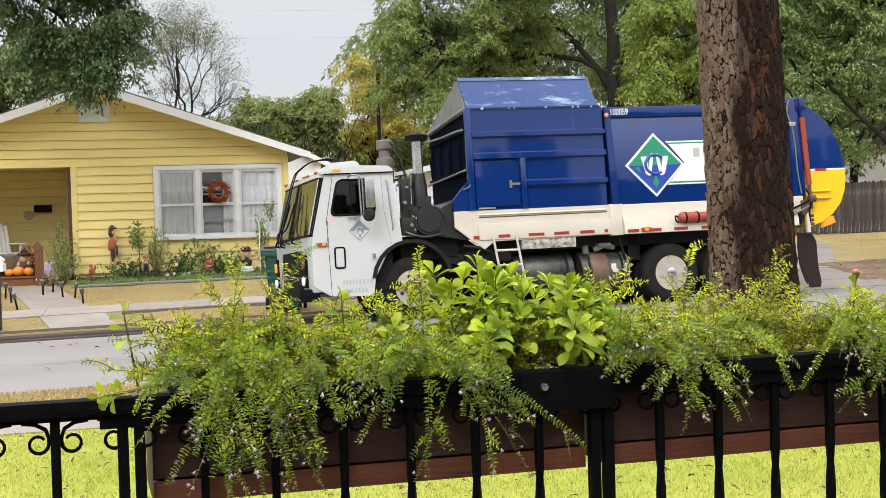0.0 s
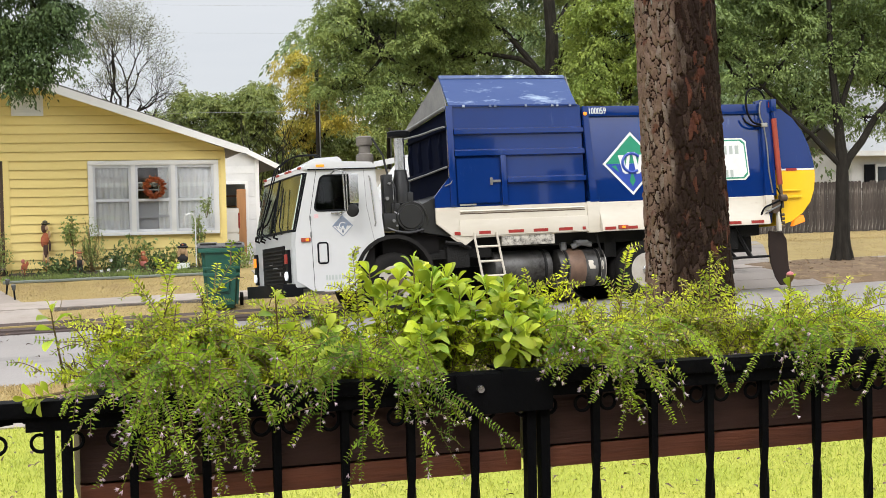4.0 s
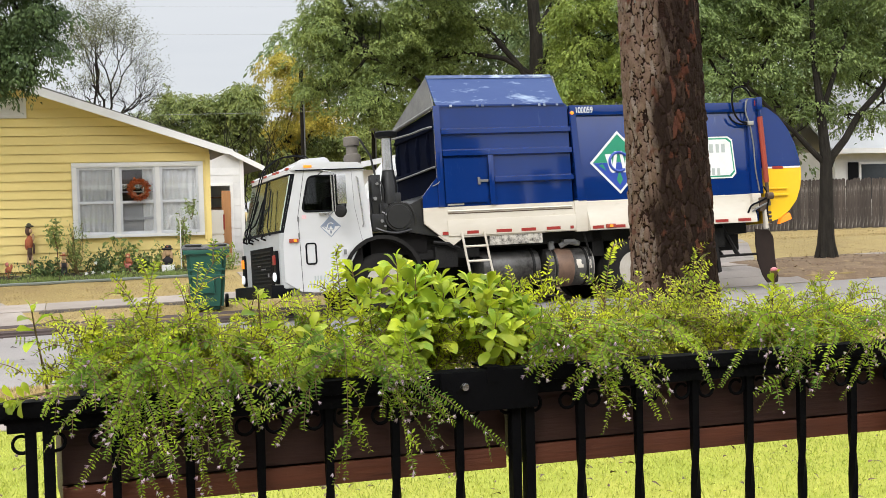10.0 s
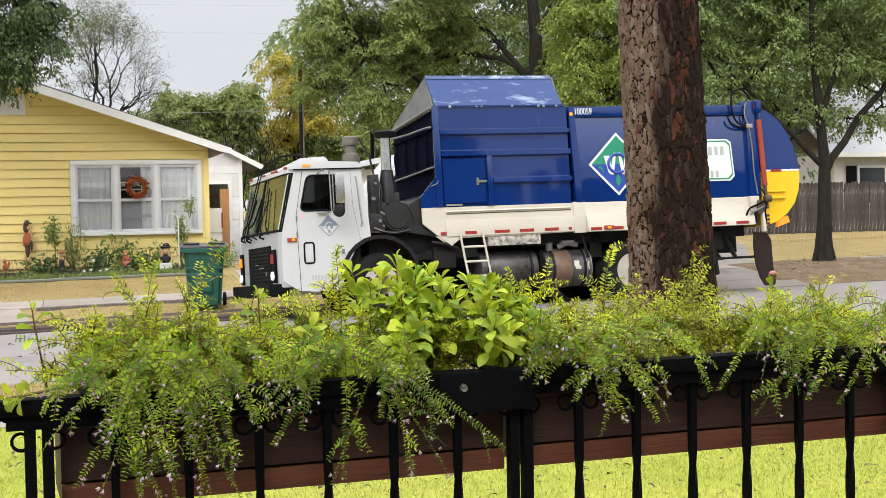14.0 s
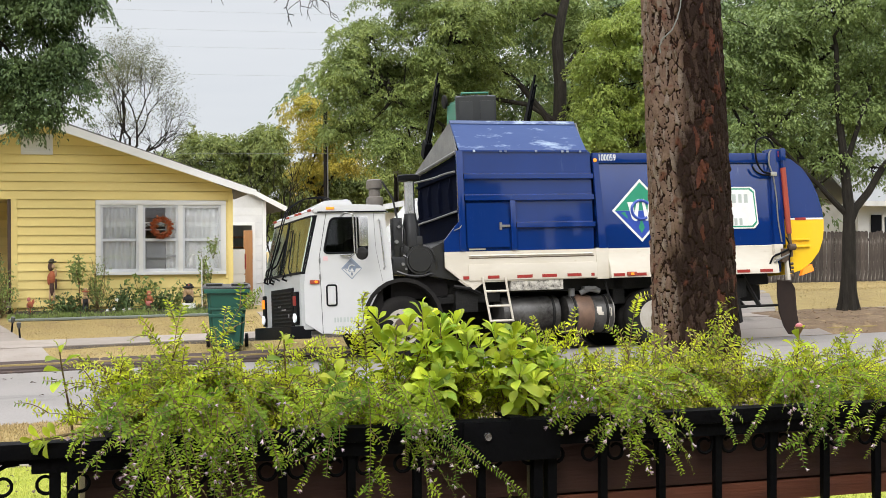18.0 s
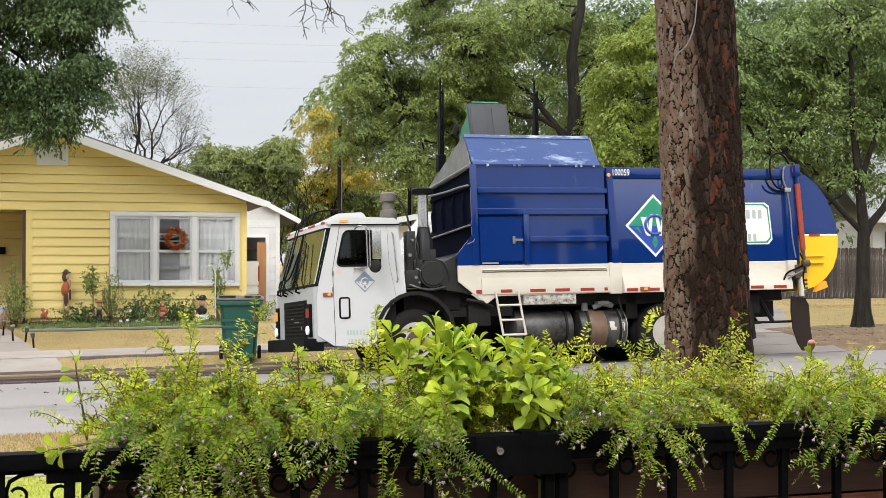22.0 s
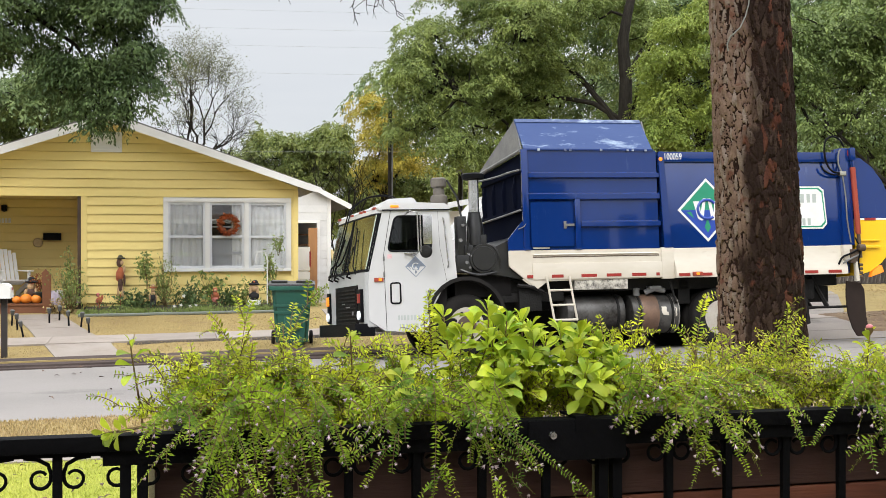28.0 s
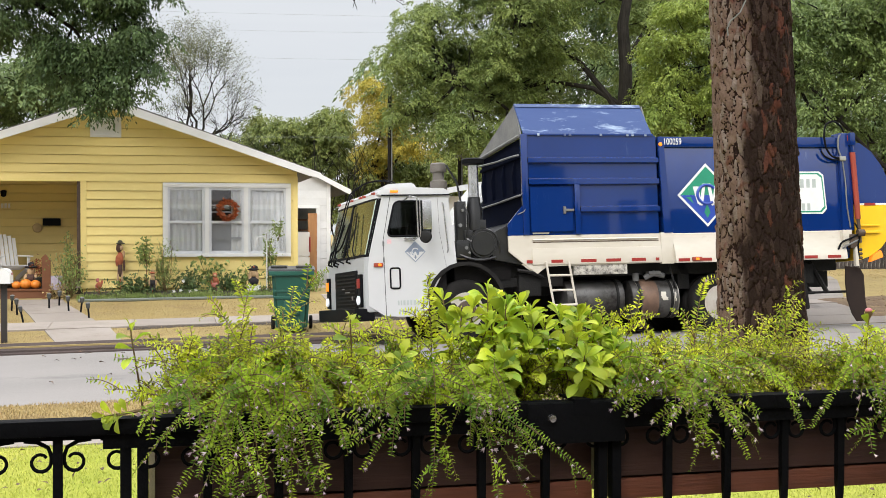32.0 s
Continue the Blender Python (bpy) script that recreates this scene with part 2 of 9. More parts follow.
def part(name, bm, material, parent, label="", at=None):
    """One mesh object under a thing or a part."""
    ob = new(name, bm if isinstance(bm, bpy.types.Mesh) else shape(bm, material, name))
    ob.parent = parent
    if at is not None:
        ob.matrix_basis = at
    return tagged(ob, label)


def thing(name, label, category, m=None, group="", kind="", data=None):
    ob = new(name, data)
    if m is not None:
        ob.matrix_basis = m
    return tagged(ob, label, category, group, kind)


def solid(name, bm, material, label, category, group="", kind="", m=None):
    return thing(name, label, category, m, group, kind, shape(bm, material, name))


def fast_mesh(name, verts, faces, material, smooth=False):
    """Many faces of one size from arrays."""
    verts, faces = np.asarray(verts, dtype=np.float32), np.asarray(faces, dtype=np.int32)
    me = bpy.data.meshes.new(name)
    me.vertices.add(len(verts))
    me.vertices.foreach_set("co", verts.ravel())
    k = faces.shape[1]
    me.loops.add(faces.size)
    me.loops.foreach_set("vertex_index", faces.ravel())
    me.polygons.add(len(faces))
    me.polygons.foreach_set("loop_start", np.arange(0, faces.size, k, dtype=np.int32))
    me.update(calc_edges=True)
    me.materials.append(material)
    if smooth:
        me.polygons.foreach_set("use_smooth", [True] * len(faces))
    return me


def blades(rng, at, along, length, width, fold=0.25, droop=0.0, face=None):
    """Leaf blades: each a pointed, folded pair of triangles from its foot along a direction. Returns vertices and triangles."""
    n = len(at)
    along = along / np.maximum(np.linalg.norm(along, axis=1, keepdims=True), 1e-6)
    side = np.cross(along, rng.normal(size=(n, 3)) if face is None else face)
    side /= np.maximum(np.linalg.norm(side, axis=1, keepdims=True), 1e-6)
    up = np.cross(side, along)
    length, width = np.broadcast_to(length, n)[:, None], np.broadcast_to(width, n)[:, None]
    mid = at + along * length * 0.45
    tip = at + along * length - np.array([0, 0, 1.0]) * droop * length
    lift = up * width * fold
    v = np.stack([at, mid + side * width / 2 + lift, tip, mid - side * width / 2 + lift], 1).reshape(-1, 3)
    b = np.arange(n)[:, None] * 4
    return v, np.concatenate([b + [0, 1, 2], b + [0, 2, 3]], 1).reshape(-1, 3)


def lerp_rows(rows, x):
    for (x0, *a), (x1, *b) in zip(rows, rows[1:]):
        if x <= x1:
            k = max(0.0, (x - x0) / (x1 - x0))
            return [p + (q - p) * k for p, q in zip(a, b)]
    return list(rows[-1][1:])


# ---- materials ----
M_GRASS = mat("green_lawn", (0.22, 0.27, 0.035), 0.9, color2=(0.36, 0.34, 0.07), scale=1.1, fine=28, bump=0.6, spec=0.1)
M_DRY = mat("dry_grass", (0.33, 0.255, 0.11), 0.95, color2=(0.24, 0.18, 0.08), scale=1.7, fine=25, bump=0.7, spec=0.1, stain=(0.18, 0.12, 0.07), stain_scale=0.9, stain_low=0.54)
M_ROAD = mat("grey_road", (0.225, 0.206, 0.192), 0.75, color2=(0.155, 0.142, 0.133), scale=0.55, fine=55, bump=0.25, stretch=(0.35, 1, 1), stain=(0.085, 0.079, 0.075), stain_scale=0.9, stain_low=0.57)
M_KERB = mat("kerb_concrete", (0.085, 0.06, 0.052), 0.85, color2=(0.045, 0.033, 0.03), scale=1.2, fine=22, bump=0.4, obj=0.12)
M_WALK = mat("walk_concrete", (0.3, 0.262, 0.228), 0.85, color2=(0.215, 0.18, 0.155), scale=1.4, fine=40, bump=0.25, obj=0.1, stain=(0.19, 0.15, 0.12), stain_scale=1.1, stain_low=0.55)
M_BRICKW = mat("house_behind", (0.2, 0.15, 0.12), 0.9, scale=2)
M_HEDGE = mat("dark_unseen_trees", (0.03, 0.045, 0.018), 0.95, scale=1, fine=7, bump=0.8)
M_SOIL = mat("dark_soil", (0.042, 0.031, 0.022), 0.95, scale=5, fine=30, bump=0.8)
M_YELLOW = mat("yellow_siding", (0.78, 0.62, 0.23), 0.6, color2=(0.73, 0.57, 0.2), scale=1.0, fine=14, bump=0.06, stretch=(0.4, 1, 1), obj=0.045)
M_WHITE = mat("white_trim", (0.72, 0.71, 0.69), 0.5, color2=(0.64, 0.63, 0.6), scale=3, bump=0.04)
M_SHINGLE = mat("grey_shingles", (0.14, 0.13, 0.125), 0.9, scale=8, bump=0.5)
M_GSIDING = mat("white_siding", (0.67, 0.66, 0.64), 0.6, scale=2, obj=0.04)
M_WOOD = mat("brown_wood", (0.25, 0.12, 0.05), 0.6, color2=(0.16, 0.07, 0.03), scale=2, stretch=(8, 8, 1), bump=0.15)
M_DARKIN = mat("dark_interior", (0.013, 0.012, 0.012), 0.9, spec=0.1)
M_CURTAIN = mat("white_curtain", (0.93, 0.93, 0.92), 0.9, scale=12, stretch=(1, 1, 0.05), color2=(0.87, 0.87, 0.86))
M_GLASS = glass("window_glass", clear=1.0, film=0.1)
M_BLUE = mat("blue_truck_paint", (0.0036, 0.025, 0.148), 0.07, color2=(0.0028, 0.02, 0.118), scale=1.2, fine=1.6, mix=0.3, coat=0.68, spec=0.3, bump=0.08, stain=(0.05, 0.085, 0.22), stain_scale=3.2, stain_low=0.62, stretch=(1, 1, 0.35))
M_BLUE.node_tree.nodes["Principled BSDF"].inputs["Coat IOR"].default_value = 1.6
M_WORN = mat("worn_blue_paint", (0.022, 0.049, 0.165), 0.5, color2=(0.036, 0.068, 0.19), scale=1.3, fine=12, spec=0.3, stain=(0.36, 0.46, 0.6), stain_scale=2.4, stain_low=0.54, stretch=(0.6, 1.0, 2.6))
M_NAVY = mat("shaded_hopper_steel", (0.0028, 0.0048, 0.015), 0.9, color2=(0.0045, 0.0055, 0.011), scale=2, bump=0.15, spec=0.03)
M_SCUFF = mat("scuffed_steel", (0.19, 0.19, 0.18), 0.65, color2=(0.1, 0.1, 0.105), scale=3, fine=22, bump=0.3)
M_CREAM = mat("cream_truck_paint", (0.6, 0.555, 0.48), 0.4, color2=(0.5, 0.45, 0.37), scale=1.4, fine=12, stain=(0.33, 0.24, 0.16), stain_scale=2.2, stain_low=0.6, stretch=(0.6, 1, 1.6))
M_CAB = mat("white_cab_paint", (0.53, 0.53, 0.535), 0.3, color2=(0.49, 0.49, 0.49), scale=1.5, fine=10, coat=0.4, stain=(0.46, 0.44, 0.41), stain_scale=1.4, stain_low=0.62)
M_GREYP = mat("grey_front_panel", (0.42, 0.43, 0.43), 0.35, scale=2)
M_YELP = mat("yellow_tailgate_paint", (0.83, 0.52, 0.012), 0.35, color2=(0.76, 0.45, 0.012), scale=1.5, coat=0.4, stain=(0.4, 0.22, 0.03), stain_scale=2.0, stain_low=0.64)
M_BLACK = mat("black_steel", (0.0038, 0.0042, 0.0055), 0.5, color2=(0.006, 0.0062, 0.0072), scale=5, bump=0.1, spec=0.07)
M_CHASSIS = mat("dirty_chassis", (0.005, 0.005, 0.0055), 0.6, color2=(0.016, 0.015, 0.014), scale=4, bump=0.4, spec=0.2)
M_ENGINE = mat("greasy_black_paint", (0.009, 0.009, 0.011), 0.3, color2=(0.02, 0.019, 0.018), scale=5, bump=0.15, spec=0.5, stain=(0.035, 0.03, 0.026), stain_scale=6, stain_low=0.6)
M_RUBBER = mat("tyre_rubber", (0.01, 0.0098, 0.0095), 0.85, color2=(0.022, 0.02, 0.019), scale=4, bump=0.2, spec=0.12)
M_CHROME = mat("worn_chrome", (0.6, 0.6, 0.6), 0.25, 0.9, color2=(0.42, 0.41, 0.4), scale=6)
M_ALU = mat("dull_aluminium", (0.5, 0.49, 0.47), 0.4, 0.8, color2=(0.3, 0.27, 0.23), scale=3, stain=(0.17, 0.11, 0.06), stain_scale=2.5, stain_low=0.56)
M_RUST = mat("rusty_tank_band", (0.2, 0.12, 0.08), 0.6, 0.2, color2=(0.09, 0.055, 0.04), scale=5, stain=(0.5, 0.46, 0.4), stain_scale=4, stain_low=0.6)
M_RED = mat("red_reflector", (0.3, 0.025, 0.02), 0.35)
M_REDROD = mat("red_ram_paint", (0.33, 0.045, 0.022), 0.45, color2=(0.22, 0.035, 0.02), scale=3)
M_AMBER = glow("amber_marker", (1.0, 0.25, 0.015), 0.7, (0.8, 0.25, 0.02))
M_LAMP = glow("headlamp_glass", (0.9, 0.95, 1.0), 0.5, (0.7, 0.72, 0.75))
# the green of reflected surroundings is put into the pane's tint and gloss
M_SHIELD = glass("green_reflection_glass", (0.74, 0.8, 0.68), 0.12, 0.95, 0.5, (0.9, 0.97, 0.84))
M_CABGLASS = glass("smoked_glass", (0.42, 0.45, 0.44), 0.02, 0.7)
M_GREEN = mat("logo_green", (0.02, 0.26, 0.15), 0.4)
M_LOGOW = mat("logo_white", (0.78, 0.78, 0.77), 0.4)
M_LOGOB = mat("logo_blue", (0.02, 0.06, 0.36), 0.4)
M_GREYLET = mat("grey_lettering", (0.42, 0.46, 0.44), 0.6)
M_CART = mat("green_cart_plastic", (0.011, 0.085, 0.058), 0.4, color2=(0.009, 0.07, 0.05), scale=3, coat=0.1)
M_CART2 = mat("faded_green_plastic", (0.05, 0.21, 0.145), 0.5, color2=(0.04, 0.18, 0.12), scale=3)
M_LID = mat("black_lid_plastic", (0.012, 0.0125, 0.013), 0.35, color2=(0.02, 0.02, 0.021), scale=4)
M_LIDG = mat("grey_lid_plastic", (0.042, 0.044, 0.047), 0.5, color2=(0.03, 0.031, 0.034), scale=4)
M_IRON = mat("black_wrought_iron", (0.0028, 0.003, 0.0036), 0.7, color2=(0.005, 0.005, 0.0055), scale=9, bump=0.15, spec=0.05)
# one cedar twice: shade painted into the upper tone, light into the lower
M_CEDARDIM = mat("shaded_red_stained_cedar", (0.05, 0.017, 0.009), 0.65, color2=(0.028, 0.009, 0.006), scale=3.5, fine=30, stretch=(0.5, 6, 6), bump=0.2, stain=(0.05, 0.018, 0.012), stain_scale=5, stain_low=0.62)
M_CEDARLIT = mat("lit_reddish_cedar", (0.19, 0.058, 0.024), 0.65, color2=(0.07, 0.02, 0.01), scale=3.5, fine=30, stretch=(0.5, 6, 6), bump=0.2, stain=(0.05, 0.018, 0.012), stain_scale=5, stain_low=0.62)
M_BARK = mat("pine_bark_plate", (0.175, 0.118, 0.095), 0.95, color2=(0.085, 0.052, 0.042), scale=11, fine=60, bump=0.5, spec=0.1)
M_BARKSHADE = mat("shaded_inner_bark", (0.012, 0.007, 0.006), 0.95, color2=(0.028, 0.014, 0.011), scale=8, bump=0.9, spec=0.08)
M_BRANCH = mat("grey_brown_bark", (0.026, 0.022, 0.018), 0.95, color2=(0.012, 0.01, 0.009), scale=6, bump=0.6, spec=0.1)
M_STREETBARK = mat("dark_furrowed_bark", (0.036, 0.032, 0.026), 0.95, color2=(0.014, 0.012, 0.01), scale=9, fine=40, bump=0.9, spec=0.1, stretch=(1, 1, 0.3))
M_TANK = mat("grimy_tank_steel", (0.16, 0.155, 0.15), 0.45, 0.6, color2=(0.05, 0.046, 0.042), scale=2.5, fine=14, stain=(0.02, 0.017, 0.015), stain_scale=2.2, stain_low=0.47)
M_GRIME = mat("greasy_iron", (0.045, 0.036, 0.03), 0.6, 0.3, color2=(0.13, 0.08, 0.05), scale=9, bump=0.3)
M_BARKPALE = mat("pale_bark_flake", (0.21, 0.165, 0.145), 0.95, color2=(0.12, 0.088, 0.075), scale=15, fine=70, bump=0.7, spec=0.1)
M_BARKRED = mat("fresh_red_bark", (0.1, 0.037, 0.025), 0.95, color2=(0.04, 0.016, 0.012), scale=12, fine=60, bump=0.5, spec=0.1)
L_LITTER2 = leaf_mat("kerb_litter", (0.2, 0.12, 0.055), (0.11, 0.065, 0.035), 0.05)
L_STREET = leaf_mat("street_tree_leaves", (0.1, 0.15, 0.045), (0.23, 0.295, 0.085), vary=0.32)
M_BARE = mat("hood_edge_worn", (0.05, 0.075, 0.18), 0.5, color2=(0.07, 0.1, 0.2), scale=2.5, fine=14, spec=0.3, stain=(0.42, 0.5, 0.62), stain_scale=3.0, stain_low=0.46, stretch=(0.6, 1, 2))
M_RIM = mat("pale_rim_paint", (0.46, 0.43, 0.38), 0.5, color2=(0.3, 0.26, 0.21), scale=5, stain=(0.1, 0.075, 0.055), stain_scale=6, stain_low=0.6)
M_EARTH = mat("bare_earth", (0.2, 0.145, 0.095), 0.95, color2=(0.11, 0.075, 0.05), scale=2.5, fine=30, bump=0.6, spec=0.1, stain=(0.3, 0.22, 0.12), stain_scale=3, stain_low=0.55)
M_DRIVE = mat("stained_driveway", (0.24, 0.21, 0.185), 0.8, color2=(0.165, 0.14, 0.125), scale=0.9, fine=40, bump=0.25, stain=(0.1, 0.085, 0.075), stain_scale=0.8, stain_low=0.52)
L_HEATHY = leaf_mat("yellowing_heather_leaves", (0.15, 0.165, 0.015), (0.54, 0.53, 0.05), 0.28, 0.42, 0.55)
L_OAK = leaf_mat("mid_green_leaves", (0.115, 0.172, 0.05), (0.285, 0.338, 0.088), vary=0.3)
L_DARK = leaf_mat("dark_green_leaves", (0.05, 0.09, 0.032), (0.12, 0.17, 0.055), vary=0.35)
L_LITE = leaf_mat("yellow_green_leaves", (0.15, 0.22, 0.04), (0.34, 0.4, 0.08), vary=0.3)
L_GOLD = leaf_mat("golden_leaves", (0.24, 0.25, 0.055), (0.55, 0.43, 0.05), vary=0.3)
L_FAR = leaf_mat("far_leaves", (0.09, 0.145, 0.055), (0.19, 0.25, 0.09), vary=0.28)
L_FARY = leaf_mat("far_autumn_leaves", (0.11, 0.16, 0.05), (0.29, 0.32, 0.075), vary=0.35)
L_BARE = leaf_mat("greyish_leaves", (0.11, 0.13, 0.055), (0.2, 0.2, 0.09))
L_HEATH = leaf_mat("heather_leaves", (0.09, 0.175, 0.005), (0.66, 0.71, 0.03), 0.44, 0.62, 0.32, 17, 0.75)
# greener, darker copy for hanging fronds, with their shade in the colour
L_HEATHG = leaf_mat("shaded_green_heather_leaves", (0.058, 0.14, 0.005), (0.36, 0.49, 0.02), 0.38, 0.62, 0.3, 17, 0.75)
L_BROAD = leaf_mat("broad_bright_leaves", (0.15, 0.28, 0.02), (0.62, 0.66, 0.05), 0.42, 0.48, 0.38, 14, 0.65)
L_PETAL = leaf_mat("lilac_petals", (0.5, 0.32, 0.45), (0.66, 0.55, 0.58), 0.3)
L_LITTER = leaf_mat("fallen_leaves", (0.11, 0.06, 0.03), (0.06, 0.035, 0.02), 0.05)
L_BLADE = leaf_mat("grass_blades", (0.27, 0.33, 0.045), (0.46, 0.46, 0.09), 0.3)
L_STRAW = leaf_mat("straw_blades", (0.4, 0.31, 0.14), (0.3, 0.215, 0.095), 0.2)
L_BED = leaf_mat("garden_leaves", (0.15, 0.22, 0.06), (0.34, 0.4, 0.13), 0.4)
M_STEM = mat("green_brown_stem", (0.13, 0.12, 0.035), 0.8, color2=(0.16, 0.07, 0.04), scale=20)


def dark_side(m, right, dark, red):
    """Darkens the bark down one side of the trunk, ragged at its edge, with red patches where bark has flaked."""
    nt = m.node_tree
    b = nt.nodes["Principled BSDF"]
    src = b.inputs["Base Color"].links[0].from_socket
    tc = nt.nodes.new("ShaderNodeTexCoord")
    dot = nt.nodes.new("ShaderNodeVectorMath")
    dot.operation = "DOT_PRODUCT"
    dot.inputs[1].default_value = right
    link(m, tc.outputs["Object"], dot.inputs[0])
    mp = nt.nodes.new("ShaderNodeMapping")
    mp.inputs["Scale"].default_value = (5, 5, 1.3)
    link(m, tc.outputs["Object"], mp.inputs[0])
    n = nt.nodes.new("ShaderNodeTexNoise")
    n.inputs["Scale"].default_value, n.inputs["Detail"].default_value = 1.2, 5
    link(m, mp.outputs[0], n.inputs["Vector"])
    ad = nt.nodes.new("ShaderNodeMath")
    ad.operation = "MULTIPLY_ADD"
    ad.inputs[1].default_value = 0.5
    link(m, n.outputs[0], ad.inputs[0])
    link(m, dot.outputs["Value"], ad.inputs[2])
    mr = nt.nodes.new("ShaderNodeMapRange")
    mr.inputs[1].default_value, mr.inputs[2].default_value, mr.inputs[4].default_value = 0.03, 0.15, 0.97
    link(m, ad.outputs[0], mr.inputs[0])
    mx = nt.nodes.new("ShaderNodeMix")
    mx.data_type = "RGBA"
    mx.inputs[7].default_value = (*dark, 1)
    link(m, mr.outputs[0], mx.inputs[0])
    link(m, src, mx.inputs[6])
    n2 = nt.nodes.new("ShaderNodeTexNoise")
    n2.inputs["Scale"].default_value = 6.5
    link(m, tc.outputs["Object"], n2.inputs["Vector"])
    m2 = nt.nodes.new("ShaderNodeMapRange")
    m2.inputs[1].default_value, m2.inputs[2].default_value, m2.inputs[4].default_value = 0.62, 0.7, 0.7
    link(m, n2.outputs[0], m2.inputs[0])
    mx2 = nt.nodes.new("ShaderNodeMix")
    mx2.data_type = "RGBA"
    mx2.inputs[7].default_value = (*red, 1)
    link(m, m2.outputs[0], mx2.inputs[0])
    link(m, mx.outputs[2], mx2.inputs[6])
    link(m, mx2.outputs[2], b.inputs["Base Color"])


dark_side(M_BARKPALE, (0.9, -0.44, 0), (0.035, 0.021, 0.017), (0.08, 0.03, 0.02))
dark_side(M_BARK, (0.9, -0.44, 0), (0.015, 0.0085, 0.007), (0.085, 0.028, 0.018))


# ---- the lie of the land: the street climbs gently to the right and is crowned ----
ROAD0, ROAD1 = 15.0, 22.9
FAR_PROFILE = [(22.9, -0.07, 0.02), (24.3, 0.09, 0.02), (25.6, 0.14, 0.018), (28.0, 0.40, 0.013), (29.3, 0.5, 0.011), (34.0, 0.5, 0.005), (60.0, 0.5, 0.0), (4000.0, 0.5, 0.0)]
NEAR_PROFILE = [(-60.0, 0.02, 0.0), (8.0, 0.02, 0.004), (11.3, 0.02, 0.012), (12.4, 0.0, 0.016), (15.0, -0.09, 0.02)]


def road_z(x, y):
    return 0.09 + 0.02 * (max(-60, min(60, x)) - 4.3) - 0.2 * ((y - 19) / 3.9) ** 2


def land_z(x, y):
    xx = max(-60, min(60, x))
    if y >= ROAD1:
        a, g = lerp_rows(FAR_PROFILE, y)
    elif y <= ROAD0:
        a, g = lerp_rows(NEAR_PROFILE, y)
    else:
        return road_z(x, y)
    return a + g * (xx + 1)


def sheet(name, xs, ys, zf, material, label, category, thick=0.0):
    bm = B()
    g = [[bm.verts.new((x, y, zf(x, y))) for x in xs] for y in ys]
    for a, b in zip(g, g[1:]):
        for i in range(len(xs) - 1):
            bm.faces.new((a[i], a[i + 1], b[i + 1], b[i]))
    if thick:
        r = bmesh.ops.extrude_face_region(bm, geom=bm.faces[:])
        for v in r["geom"]:
            if isinstance(v, bmesh.types.BMVert):
                v.co.z -= thick
        bmesh.ops.recalc_face_normals(bm, faces=bm.faces[:])
    return solid(name, bm, material, label, category, kind="structure")


XS = [-3000, -600, -150, -60] + [x * 1.5 for x in range(-26, 34)] + [60, 150, 600, 3000]


def under(x, y):
    """The ground sheet dips below the street and the paths."""
    z = land_z(x, y)
    return z - 0.3 if ROAD0 - 0.01 < y < ROAD1 + 0.01 else z


sheet("ground", XS, [-60, -20, 0, 4, 6, 8, 9.5, 11.3, 12.4, 13.4, 14.2, 14.98], under, M_GRASS, "green mown lawn scattered with fallen leaves", "lawn")
sheet("ground_far", XS, [22.905, 22.92, 23.4, 24.3, 25.6, 26.6, 28.0, 29.3, 31, 34, 40, 48, 60, 90, 160, 400, 1000, 3000], under, M_DRY, "dry straw-coloured lawn", "lawn")
sheet("ground_verge", XS[3:-3], [12.45, 13.3, 14.2, 14.97], lambda x, y: land_z(x, y) + 0.006, M_DRY, "dry yellow grass verge beside the street", "lawn")
sheet("road", XS, [14.9 + 8.1 * i / 16 for i in range(17)], road_z, M_ROAD, "worn pale grey asphalt street", "road", 0.25)


def strip(name, y0, y1, step, x0, x1, lift, material, label, category, depth=0.12):
    """Concrete laid in bays with open joints, each bay a piece of its own."""
    top = thing(name, label, category, pose(0, 0, 0), kind="structure")
    x = x0
    while x < x1:
        if material is M_KERB and y0 > 20 and 8.9 < x < 14.9:
            x += step
            continue
        bm = B()
        g = 0.008
        cs = [(x + g, y0), (x + step - g, y0), (x + step - g, y1), (x + g, y1)]
        hi = [bm.verts.new((a, b, land_z(a, b) + lift)) for a, b in cs]
        lo = [bm.verts.new((a, b, land_z(a, b) + lift - depth)) for a, b in cs]
        fs = [bm.faces.new(hi)] + [bm.faces.new((hi[i], lo[i], lo[(i + 1) % 4], hi[(i + 1) % 4])) for i in range(4)]
        bmesh.ops.recalc_face_normals(bm, faces=fs)
        if material is M_KERB:
            bmesh.ops.bevel(bm, geom=[e for e in bm.edges if all(v in hi for v in e.verts)], offset=0.03, segments=2, affect="EDGES")
        part("slab", bm, material, top)
        x += step
    return top


strip("kerb_far", 22.86, 23.02, 3.0, -24, 45, 0.06, M_KERB, "stained brown concrete kerb along the street", "kerb", 0.3)
strip("kerb_near", 14.88, 15.0, 3.0, -24, 45, 0.004, M_KERB, "stained concrete kerb along the street", "kerb", 0.3)
strip("pavement_far", 24.3, 25.5, 1.5, -20.1, 40, 0.03, M_WALK, "weathered concrete sidewalk", "sidewalk")
strip("pavement_near", 11.3, 12.4, 1.5, -18, 27, 0.012, M_WALK, "pale concrete sidewalk beyond the lawn", "sidewalk")


